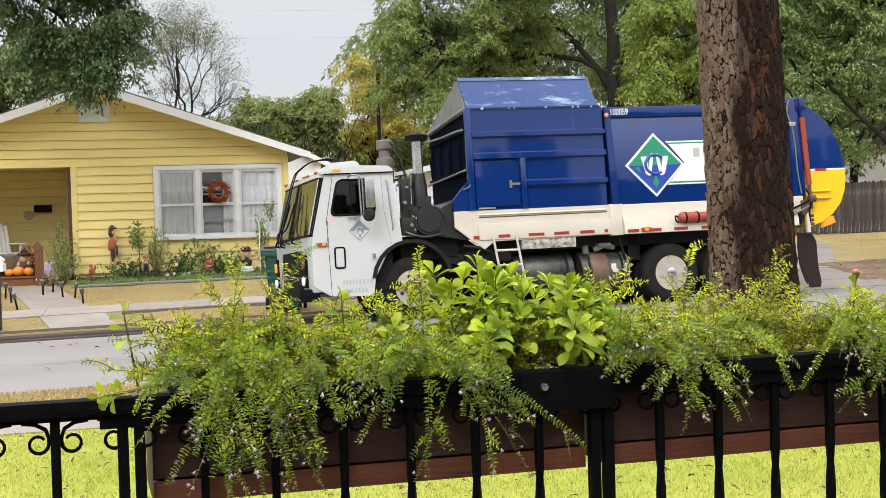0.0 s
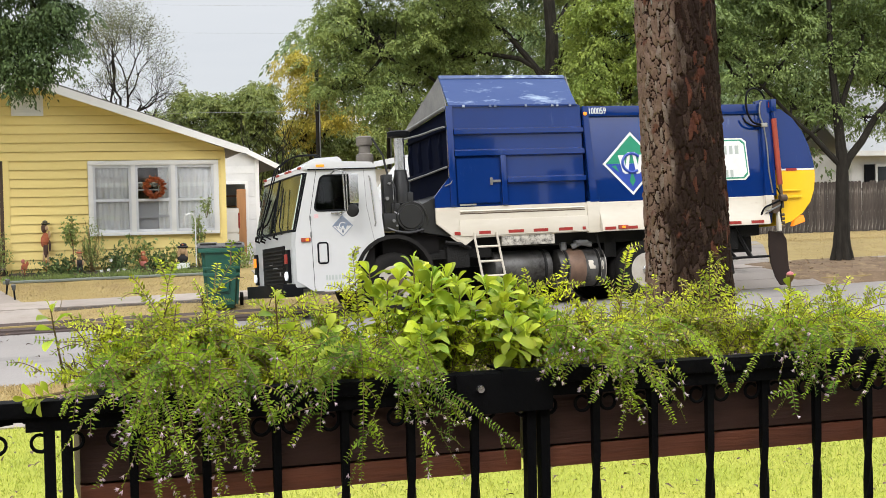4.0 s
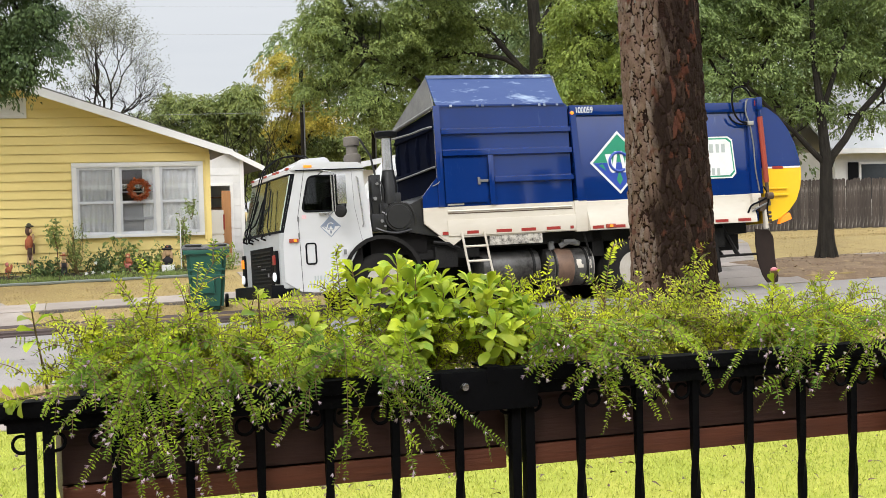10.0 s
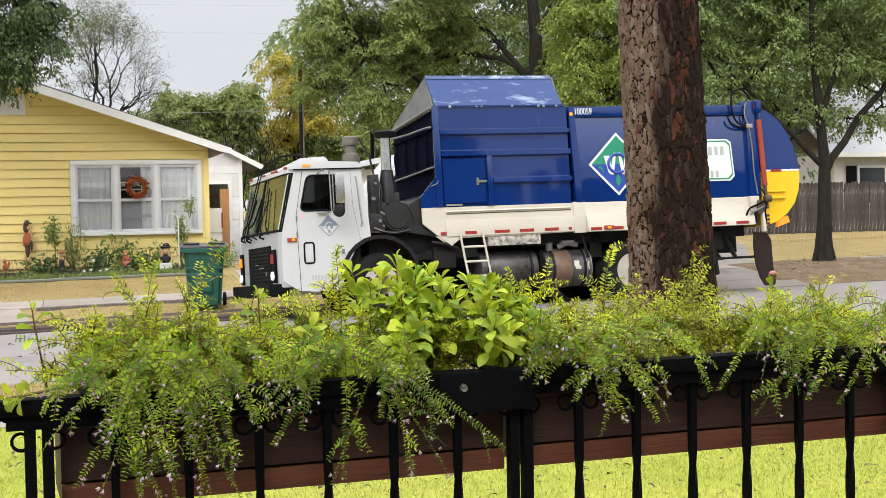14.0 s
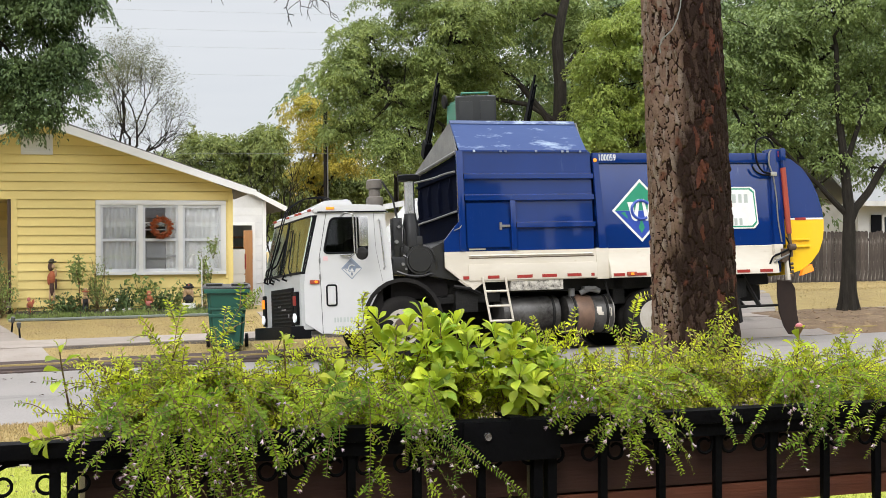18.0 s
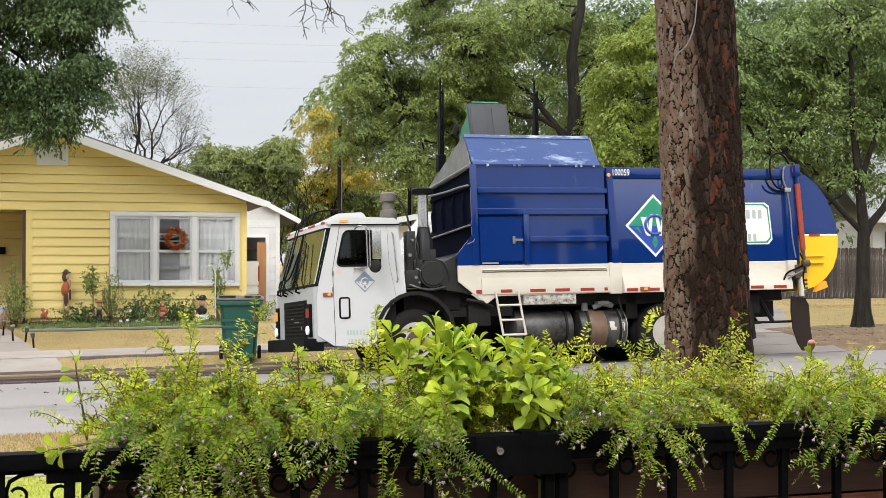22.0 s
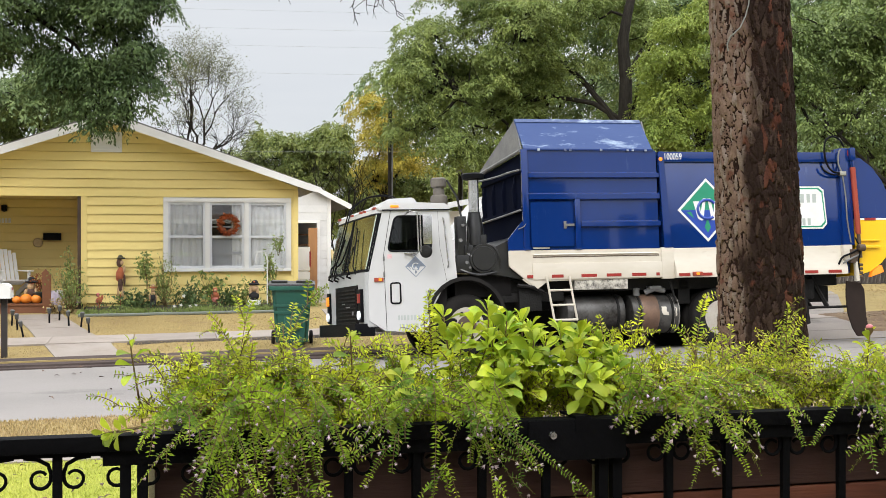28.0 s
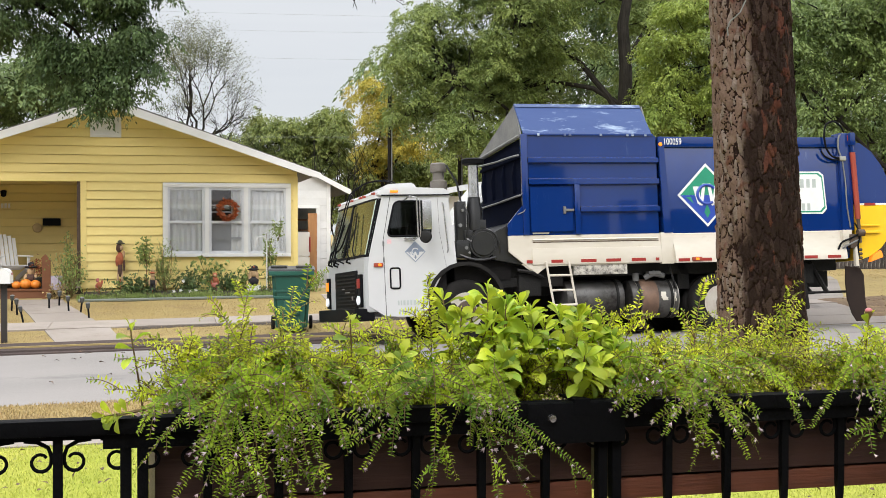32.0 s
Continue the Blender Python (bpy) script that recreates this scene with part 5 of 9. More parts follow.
prism(bm, [(6.3, 1.12), (6.56, 1.2), (6.52, 1.32), (6.35, 1.24)], "y", -0.01, 0.1, 0.01)
part("rear_lamp", bm, glow("orange_lamp", (1.0, 0.3, 0.02), 0.6, (0.8, 0.25, 0.03)), tg, "orange lamp")
bm = B()
pts = [(5.82, 1.06), (6.1, 1.02), (6.17, 0.9), (6.18, 0.45), (6.22, 0.2), (6.2, 0.1), (5.99, 0.1), (5.9, 0.24), (5.82, 0.5), (5.8, 0.8)]
prism(bm, pts, "y", 0.02, 0.05, 0.008)
part("mud_flap", bm, mat("brown_rubber", (0.02, 0.014, 0.012), 0.8, color2=(0.03, 0.02, 0.016), scale=3, spec=0.15), truck, "curled brown rubber mud flap")
# red canister strapped on the ledge
bm = B()
lathe(bm, [(0.02, 3.52), (0.06, 3.535), (0.085, 3.57), (0.09, 3.62), (0.09, 3.84), (0.08, 3.88), (0.085, 3.92), (0.085, 4.12), (0.06, 4.16), (0.02, 4.17)], (0, -0.15, 1.4), "x", 20)
can = part("red_canister", bm, M_REDROD, truck, "red canister strapped on the ledge")
for x in (3.64, 3.86, 4.06):
    bm = B()
    lathe(bm, [(0.09, x - 0.014), (0.096, x - 0.012), (0.096, x + 0.012), (0.09, x + 0.014)], (0, -0.15, 1.4), "x", 20)
    part("strap", bm, M_BLACK, can)
part("nozzle", tube(B(), bent([(3.53, -0.15, 1.4), (3.47, -0.17, 1.43), (3.46, -0.19, 1.36), (3.5, -0.2, 1.31)]), 0.014), M_BLACK, can)
# front wheel arch
bm = B()
pts = [(-1.02 + 0.66 * math.cos(a), 0.62 + 0.66 * math.sin(a)) for a in [radians(8 + 15 * i) for i in range(12)]]
inn = [(-1.02 + 0.6 * math.cos(a), 0.62 + 0.6 * math.sin(a)) for a in [radians(8 + 15 * i) for i in range(12)]]
prism(bm, pts + inn[::-1], "y", -0.03, 0.5, 0.0)
part("wheel_arch", bm, M_RUBBER, truck)
bm = B()
box(bm, -1.62, -0.4, 0.5, 0.52, 0.6, 1.25)
box(bm, -1.15, -0.2, 0.2, 2.2, 0.95, 1.32)
part("wheel_well", bm, M_DARKIN, truck)

# wheels: tyre with shoulders, dished rim, studs
WHEEL_X = {"front": -1.0, "middle": 3.43, "rear": 4.53}


def wheel(x, y, flip, dual):
    """The pivot of a wheel is a hub mesh, so that the tyre and the rim turn with it."""
    s = -1 if flip else 1
    bm = B()
    lathe(bm, [(0.06, -0.03), (0.085, -0.02), (0.085, 0.1)], (0, 0, 0), "y", 16)
    for i in range(10):
        a = 2 * math.pi * i / 10
        cyl(bm, (0.135 * math.cos(a), 0.0, 0.135 * math.sin(a)), (0.135 * math.cos(a), 0.06, 0.135 * math.sin(a)), 0.015, seg=6)
    w = part("wheel", bm, M_CHROME, truck, at=pose(x, y, 0.5, 0, 0, 180 if flip else 0))
    for k in range(2 if dual else 1):
        o = 0.33 * k
        bm = B()
        lathe(bm, [(0.285, o + 0.0), (0.33, o - 0.015), (0.44, o - 0.015), (0.488, o + 0.02), (0.5, o + 0.06), (0.5, o + 0.22), (0.488, o + 0.26), (0.44, o + 0.29), (0.285, o + 0.29)], seg=40, axis="y")
        part("tyre", bm, M_RUBBER, w)
    bm = B()
    if dual:
        lathe(bm, [(0.29, -0.005), (0.272, 0.0), (0.262, 0.12), (0.2, 0.15), (0.1, 0.1), (0.09, 0.06), (0.02, 0.055)], seg=32, axis="y")
    else:
        lathe(bm, [(0.29, -0.005), (0.272, 0.0), (0.262, 0.03), (0.2, 0.0), (0.12, -0.02), (0.02, -0.03)], seg=32, axis="y")
    part("rim", bm, M_RIM, w)
    y1 = 0.118 if dual else -0.012
    for i in range(8):
        a = 2 * math.pi * (i + 0.5) / 8
        part("hand_hole", cyl(B(), (0.205 * math.cos(a), y1, 0.205 * math.sin(a)), (0.205 * math.cos(a), y1 + 0.04, 0.205 * math.sin(a)), 0.03, seg=10), M_CHASSIS, w)
    part("hub_ring", lathe(B(), [(0.088, y1 - 0.05), (0.15, y1 - 0.04), (0.155, y1 + 0.02), (0.088, y1 + 0.02)], (0, 0, 0), "y", 24), M_GRIME, w)
    return w


wheels = []
for key, dual in (("front", False), ("middle", True), ("rear", True)):
    wheels.append((wheel(WHEEL_X[key], 0.05 if dual else 0.1, False, dual), 1, WHEEL_X[key], 0.05 if dual else 0.1))
    wheels.append((wheel(WHEEL_X[key], 2.35 if dual else 2.3, True, dual), -1, WHEEL_X[key], 2.35 if dual else 2.3))

# the lifting frame on the far side: a carriage whose two bars tip the cart towards the hopper
TIP_X, TIP_Y, TIP_Z = 1.22, 2.62, 3.75
bm = B()
box(bm, -0.95, 0.95, -0.06, 0.06, -0.16, -0.06, 0.01)
box(bm, -0.36, 0.36, 0.02, 0.1, -0.1, 0.16, 0.01)
tipper = part("tipping_frame", bm, M_BLACK, truck, "black steel tipping frame")
for x in (-0.92, 0.92):
    bm = B()
    prism(bm, [(-0.06, -0.15), (0.07, -0.15), (0.06, 0.5), (-0.01, 1.5), (-0.06, 1.52), (-0.09, 0.6)], "x", x - 0.035, x - 0.012, 0.004)
    prism(bm, [(-0.06, -0.15), (0.07, -0.15), (0.06, 0.5), (-0.01, 1.3), (-0.06, 1.32), (-0.09, 0.6)], "x", x + 0.014, x + 0.04, 0.004)
    for zz in (0.25, 0.6, 0.95, 1.22):
        box(bm, x - 0.02, x + 0.02, -0.04, 0.02, zz, zz + 0.05)
    box(bm, x - 0.07, x + 0.07, -0.1, 0.1, -0.2, 0.12, 0.02)
    part("tipping_arm", bm, M_BLACK, tipper)


# ---- the yellow house ----
HY = 29.37
PEAK_X, PEAK_Z, RAKE = -1.24, 4.72, 0.341
house = thing("yellow_house", "yellow clapboard house with white trim and a recessed porch", "house", pose(0, 0, 0))


def lap_board(parent, x00, x01, x10, x11, z0, z1, y, material, proud=0.026):
    """One clapboard, its foot standing proud; ends may slope with the roof."""
    bm = B()
    z1 -= 0.01
    v = [bm.verts.new(p) for p in ((x00, y - proud, z0), (x01, y - proud, z0), (x11, y - 0.004, z1), (x10, y - 0.004, z1), (x00, y + 0.02, z0), (x01, y + 0.02, z0), (x11, y + 0.02, z1), (x10, y + 0.02, z1))]
    for f in ((0, 1, 2, 3), (0, 4, 5, 1), (0, 3, 7, 4), (1, 5, 6, 2), (3, 2, 6, 7)):
        bm.faces.new([v[i] for i in f])
    bmesh.ops.recalc_face_normals(bm, faces=bm.faces[:])
    return part("clapboard", bm, material, parent)


STEP = 0.1945
z = 0.62
while z < 4.5:
    z1 = z + STEP
    lo, hi = (PEAK_Z - 0.1 - z) / RAKE, max(0.05, (PEAK_Z - 0.1 - z1) / RAKE)
    lim0, lim1 = min(4.13, lo), min(4.13, hi)
    if z1 < 3.0:
        spans = [(-1.71, -0.08), (2.74, 2.8)] if 1.25 < z1 and z < 2.9 else [(-1.71, 2.8)]
        for a, b in spans:
            lap_board(house, a, b, a, b, z, z1, HY, M_YELLOW)
        lap_board(house, -5.37, -4.95, -5.37, -4.95, z, z1, HY, M_YELLOW)
        lap_board(house, -4.95, -1.8, -4.95, -1.8, z, z1, HY + 2.1, M_YELLOW)
    else:
        lap_board(house, PEAK_X - lim0, PEAK_X + lim0, PEAK_X - lim1, PEAK_X + lim1, z, z1, HY, M_YELLOW)
    z = z1
bm = B()
for x0, x1, z0, z1 in ((-1.79, -0.0, 0.5, 2.95), (-0.0, 2.66, 0.5, 1.38), (2.66, 2.89, 0.5, 2.95), (0, 2.66, 2.86, 2.95), (-5.4, -4.95, 0.5, 2.95)):
    box(bm, x0, x1, HY + 0.03, HY + 0.16, z0, z1)
prism(bm, [(-5.37, 2.95), (2.89, 2.95), (2.89, 3.2), (PEAK_X, PEAK_Z - 0.12), (-5.37, 3.2)], "y", HY + 0.03, HY + 0.16)
box(bm, 2.74, 2.89, HY + 0.16, HY + 4.4, 0.4, 3.2)
box(bm, -5.4, -5.25, HY + 0.16, HY + 4.4, 0.4, 3.2)
box(bm, -5.25, 2.74, HY + 4.25, HY + 4.4, 0.4, 3.2)
part("house_wall", bm, M_YELLOW, house)
bm = B()
box(bm, -4.95, -1.79, HY + 2.13, HY + 2.26, 0.5, 3.0)
box(bm, -4.97, -1.79, HY + 0.17, HY + 2.1, 2.96, 3.02)
part("porch_recess", bm, M_YELLOW, house)
bm = B()
box(bm, -1.8, -1.74, HY + 0.16, HY + 2.1, 0.7, 2.95)
box(bm, -5.0, -4.94, HY + 0.16, HY + 2.1, 0.7, 2.95)
part("porch_side_wall", bm, M_WOOD, house, "brown painted side of the porch")
part("porch_post", box(B(), -1.905, -1.832, HY - 0.005, HY + 0.12, 0.74, 2.955, 0.004), mat("dark_brown_trim", (0.05, 0.03, 0.02), 0.7, color2=(0.075, 0.045, 0.03), scale=3), house, "dark brown post at the porch opening")
part("corner_board", box(B(), -1.83, -1.70, HY - 0.03, HY + 0.16, 0.6, 2.96, 0.006), M_YELLOW, house)
part("corner_board", box(B(), 2.79, 2.9, HY - 0.032, HY + 0.02, 0.6, 3.1, 0.006), M_YELLOW, house)
bm = B()
box(bm, -5.4, 2.89, HY + 0.05, HY + 4.4, 0.2, 0.62)
part("foundation", bm, M_SOIL, house)
bm = B()
box(bm, -4.95, -1.8, HY + 0.02, HY + 2.1, 0.62, 0.74)
part("porch_floor", bm, M_WALK, house)
# roof: two slopes with white rake boards
for s in (-1, 1):
    bm = B()
    ex = PEAK_X + s * 4.62
    ez = PEAK_Z - 4.62 * RAKE
    prism(bm, [(PEAK_X, PEAK_Z), (ex, ez), (ex, ez + 0.03), (PEAK_X, PEAK_Z + 0.06)], "y", HY - 0.42, HY + 4.5)
    rf = part("roof", bm, M_SHINGLE, house)
    bm = B()
    prism(bm, [(PEAK_X, PEAK_Z + 0.02), (ex, ez + 0.02), (ex, ez - 0.1), (ex - s * 0.25, ez - 0.05), (PEAK_X, PEAK_Z - 0.17)], "y", HY - 0.46, HY - 0.42)
    part("rake_board", bm, M_WHITE, rf, "white rake board")
    bm = B()
    prism(bm, [(PEAK_X, PEAK_Z - 0.03), (ex, ez - 0.03), (ex, ez - 0.06), (PEAK_X, PEAK_Z - 0.06)], "y", HY - 0.42, HY + 0.02)
    part("soffit", bm, M_WHITE, rf)
bm = B()
box(bm, -1.62, -0.96, HY - 0.04, HY, 3.92, 4.36, 0.008)
vent = part("gable_vent", bm, M_WHITE, house, "white gable vent")
for i in range(7):
    bm = B()
    box(bm, -1.56, -1.02, HY - 0.055, HY - 0.04, 3.96 + i * 0.055, 3.99 + i * 0.055)
    part("slat", bm, M_WHITE, vent)
# triple window
win = part("window", shape(box(box(box(box(B(), -0.075, 2.74, HY - 0.05, HY + 0.02, 2.84, 2.94, 0.006), -0.075, 2.74, HY - 0.07, HY + 0.02, 1.30, 1.37, 0.006), -0.075, 0.03, HY - 0.05, HY + 0.02, 1.37, 2.84, 0.006), 2.63, 2.74, HY - 0.05, HY + 0.02, 1.37, 2.84, 0.006), M_WHITE, "window"), M_WHITE, house, "white triple window casing")
for x in (0.884, 1.743):
    bm = B()
    box(bm, x - 0.05, x + 0.05, HY - 0.045, HY + 0.03, 1.37, 2.84, 0.006)
    part("mullion", bm, M_WHITE, win)
M_SASH = mat("grey_white_sash", (0.62, 0.63, 0.65), 0.45)
for x0, x1 in ((0.03, 0.834), (0.934, 1.693), (1.793, 2.63)):
    bm = B()
    for a, b, c, d in ((x0, x0 + 0.05, 1.37, 2.84), (x1 - 0.05, x1, 1.37, 2.84), (x0 + 0.05, x1 - 0.05, 1.37, 1.43), (x0 + 0.05, x1 - 0.05, 2.78, 2.84), (x0 + 0.05, x1 - 0.05, 2.04, 2.10)):
        box(bm, a, b, HY - 0.02, HY + 0.03, c, d, 0.004)
    part("sash", bm, M_SASH, win)
    for c, d in ((1.43, 2.04), (2.10, 2.78)):
        bm = B()
        box(bm, x0 + 0.05, x1 - 0.05, HY + 0.004, HY + 0.01, c, d)
        part("pane", bm, M_GLASS, win).visible_shadow = False
for z0, z1 in ((2.28, 2.31), (2.44, 2.46), (1.68, 1.74)):
    part("shade_rail", box(B(), 0.985, 1.64, HY + 0.012, HY + 0.03, z0, z1), M_SASH, win)
bm = B()
box(bm, -0.2, 2.72, HY + 0.16, HY + 3, 0.9, 2.98)
bmesh.ops.reverse_faces(bm, faces=bm.faces[:])
part("room_lining", bm, M_DARKIN, house)


def curtain(x0, x1, z0, z1, y):
    bm = B()
    n = max(4, int((x1 - x0) / 0.025))
    cols = []
    for i in range(n + 1):
        x = x0 + (x1 - x0) * i / n
        w = 0.022 * math.sin(i * 1.3) + 0.01 * math.sin(i * 0.47)
        cols.append([bm.verts.new((x, y + w * k, z)) for z, k in ((z0, 1.2), ((z0 + z1) / 2, 1.0), (z1, 0.5))])
    for a, b in zip(cols, cols[1:]):
        for j in range(2):
            bm.faces.new((a[j], b[j], b[j + 1], a[j + 1]))
    return solid("curtain", bm, M_CURTAIN, "sheer white curtain behind the window", "curtain", "house curtains")


curtain(0.05, 0.86, 1.38, 2.82, HY + 0.045)
curtain(1.78, 2.6, 1.38, 2.82, HY + 0.045)
curtain(1.42, 1.7, 1.38, 2.82, HY + 0.05)
bm = B()
box(bm, 0.95, 1.42, HY + 0.12, HY + 0.14, 1.38, 2.05)
solid("window_blind", bm, M_SASH, "grey half-lowered blind behind the window", "blind")

# the white garage behind, its side door open
gar = thing("garage", "white clapboard garage with an open door", "garage", pose(0, 0, 0))
bm = B()
for x0, x1, z0, z1 in ((2.2, 3.5, 0.45, 3.0), (3.5, 4.08, 2.52, 3.0), (4.08, 4.44, 0.45, 3.0)):
    box(bm, x0, x1, 36.0, 36.15, z0, z1)
prism(bm, [(2.2, 3.0), (4.44, 3.0), (4.44, 3.2), (3.9, 3.45), (2.2, 3.3)], "y", 36.0, 36.15)
box(bm, 4.3, 4.44, 36.15, 44.6, 0.45, 3.2)
part("garage_wall", bm, M_GSIDING, gar)
for i in range(12):
    z = 0.5 + i * 0.21
    for x0, x1 in ((2.0, 3.45), (4.16, 4.36)) if z < 2.4 else ((2.0, 4.36),):
        lap_board(gar, x0, x1, x0, x1, z, z + 0.21, 36.0, M_GSIDING, 0.016)
bm = B()
box(bm, 3.45, 3.53, 35.952, 36.02, 0.5, 2.518)
box(bm, 4.07, 4.16, 35.952, 36.02, 0.5, 2.518)
box(bm, 3.45, 4.16, 35.95, 36.02, 2.52, 2.6)
box(bm, 4.36, 4.46, 35.95, 36.02, 0.5, 3.2)
part("garage_trim", bm, M_WHITE, gar)
bm = B()
prism(bm, [(3.85, 3.52), (5.0, 2.94), (5.0, 3.02), (3.85, 3.6)], "y", 35.83, 44.6)
prism(bm, [(3.85, 3.52), (2.0, 3.3), (2.0, 3.38), (3.85, 3.6)], "y", 35.83, 44.6)
part("garage_roof", bm, M_SHINGLE, gar)
bm = B()
prism(bm, [(3.85, 3.48), (5.02, 2.88), (5.02, 3.03), (3.85, 3.62)], "y", 35.78, 35.83)
part("garage_rake", bm, M_WHITE, gar)
bm = B()
box(bm, -0.02, 0.02, -0.27, 0, 0.52, 2.38, 0.006, pose(4.07, 35.93, 0, 0, 0, -66))
part("garage_door", bm, mat("varnished_door", (0.42, 0.2, 0.075), 0.5, color2=(0.3, 0.14, 0.05), scale=2, stretch=(8, 8, 1), bump=0.1), gar, "brown wooden door leaf standing open")
bm = B()
box(bm, 2.1, 4.28, 44.4, 44.5, 0.45, 3.1)
box(bm, 2.0, 2.1, 38.5, 44.4, 0.45, 3.1)
part("garage_lining", bm, mat("brown_garage_boards", (0.09, 0.055, 0.035), 0.9, color2=(0.05, 0.03, 0.02), scale=2, stretch=(4, 4, 0.6)), gar)
for z in (1.9, 2.2):
    part("garage_shelf", box(B(), 3.0, 4.25, 38.0, 38.45, z, z + 0.04), M_WOOD, gar)


# ---- trees ----
def limb(bm, a, b, r0, r1, rng, bend=0.12, seg=7):
    a, b = np.array(a, float), np.array(b, float)
    L = np.linalg.norm(b - a)
    pts = [a + (b - a) * k + (rng.normal(size=3) * bend * L * math.sin(math.pi * k) if 0 < k < 1 else 0) for k in (0, 0.25, 0.5, 0.75, 1)]
    tube(bm, pts, r0, seg, r1)
    return pts


def tree(name, label, foot, trunk_top, r, blobs, leaf_m, n, size, seed, group="", squash=0.8, bark=None, hang=0.45, category="tree", limbs=()):
    """Trunk and limbs reach for the crown's blobs; leaves gather in clumps near each blob's skin, with gaps between."""
    rng = np.random.default_rng(seed)
    t = thing(name, label, category, pose(*foot), group)
    foot, top = np.zeros(3), np.array(trunk_top, float) - np.array(foot)
    base = np.array(t.matrix_basis.translation)
    bm = B()
    if r > 0 and not limbs:
        tube(bm, [(0, 0, -0.1), top * 0.05, top * 0.35 + rng.normal(size=3) * 0.06, top * 0.7 + rng.normal(size=3) * 0.08, top], r * 1.25, 10, r * 0.92)
    for i, (pts, r0, r1) in enumerate(limbs):
        tube(bm, [np.array(p) - base for p in pts], r0, 9, r1)
        if i == 0:
            foot_at = np.array(pts[0]) - base
            for k in range(7):
                a = k * 0.9 + 0.3
                out = np.array([math.cos(a), math.sin(a), 0])
                tube(bm, [foot_at + out * r0 * 0.5 + np.array([0, 0, 0.95]), foot_at + out * r0 * 0.66 + np.array([0, 0, 0.5]), foot_at + out * r0 * 0.9 + np.array([0, 0, 0.22]), foot_at + out * r0 * 1.3 - np.array([0, 0, 0.02])], r0 * 0.22, 8, r0 * 0.42)
    vs, fs, off = [], [], 0
    total = sum(b[3] ** 2 for b in blobs)
    for bx, by, bz, br in blobs:
        c = np.array((bx, by, bz)) - base
        start = top * rng.uniform(0.75, 1.0) if r > 0 else c + np.array([rng.uniform(-1, 1), rng.uniform(-1, 1), 1.2]) * br
        if limbs:
            joints = [np.array(q) - base for pts, r0, r1 in limbs for q in pts[2:]]
            start = min(joints, key=lambda q: np.linalg.norm(q - c))
        limb(bm, start, c, max(0.02, (0.22 if limbs else 0.4) * r * min(1, br)), max(0.01, r * 0.12), rng)
        k = int(n * br ** 2 / total)
        # boughs round the blob, then drooping sprays of leaves round each bough
        nb = max(5, int(11 * br))
        bd = rng.normal(size=(nb, 3))
        bd /= np.linalg.norm(bd, axis=1, keepdims=True)
        bough = c + bd * br * rng.uniform(0.3, 0.95, (nb, 1)) * np.array([1, 1, squash])
        for q in bough:
            limb(bm, c + (q - c) * 0.1, q, max(0.014, r * 0.12), 0.008, rng, 0.15, 4)
        per = 34
        nc = max(8, k // per)
        wb = rng.integers(0, nb, nc)
        d = rng.normal(size=(nc, 3))
        d /= np.linalg.norm(d, axis=1, keepdims=True)
        d[:, 2] = np.abs(d[:, 2]) * 0.9 - 0.25
        cc = bough[wb] + d * (0.24 * br + 0.22) * rng.uniform(0.4, 1.15, (nc, 1))
        way = d * np.array([1, 1, 0.3]) + rng.normal(size=(nc, 3)) * 0.25 + np.array([0, 0, -hang])
        way /= np.linalg.norm(way, axis=1, keepdims=True)
        across = np.cross(way, np.array([0, 0, 1.0]) + rng.normal(size=(nc, 3)) * 0.2)
        across /= np.linalg.norm(across, axis=1, keepdims=True)
        span = size * rng.uniform(2.6, 5.2, nc)
        who = np.repeat(np.arange(nc), per)
        m = len(who)
        u, w = rng.random(m)[:, None], rng.normal(size=m)[:, None] * 0.3
        at = cc[who] + way[who] * span[who][:, None] * u + across[who] * span[who][:, None] * w * (1.1 - 0.6 * u) - np.array([0, 0, 1.0]) * span[who][:, None] * (0.35 * u ** 2 + 0.5 * w ** 2)
        at += rng.normal(size=(m, 3)) * size * 0.25
        along = way[who] * 0.7 + across[who] * np.sign(w) * 0.6 + rng.normal(size=(m, 3)) * 0.35 + np.array([0, 0, -0.25])
        s = size * rng.uniform(0.6, 1.3, m)
        face = np.array([0, 0, 1.0]) + d[who] * 0.4 + rng.normal(size=(m, 3)) * 0.45
        v, f = blades(rng, at, along, s, s * 0.5, 0.2, 0.15, face)
        vs.append(v), fs.append(f + off)
        off += len(v)
    part("trunk", bm, bark or M_BRANCH, t)
    ob = new("crown", fast_mesh("crown", np.concatenate(vs), np.concatenate(fs), leaf_m))
    ob.parent = t
    return t


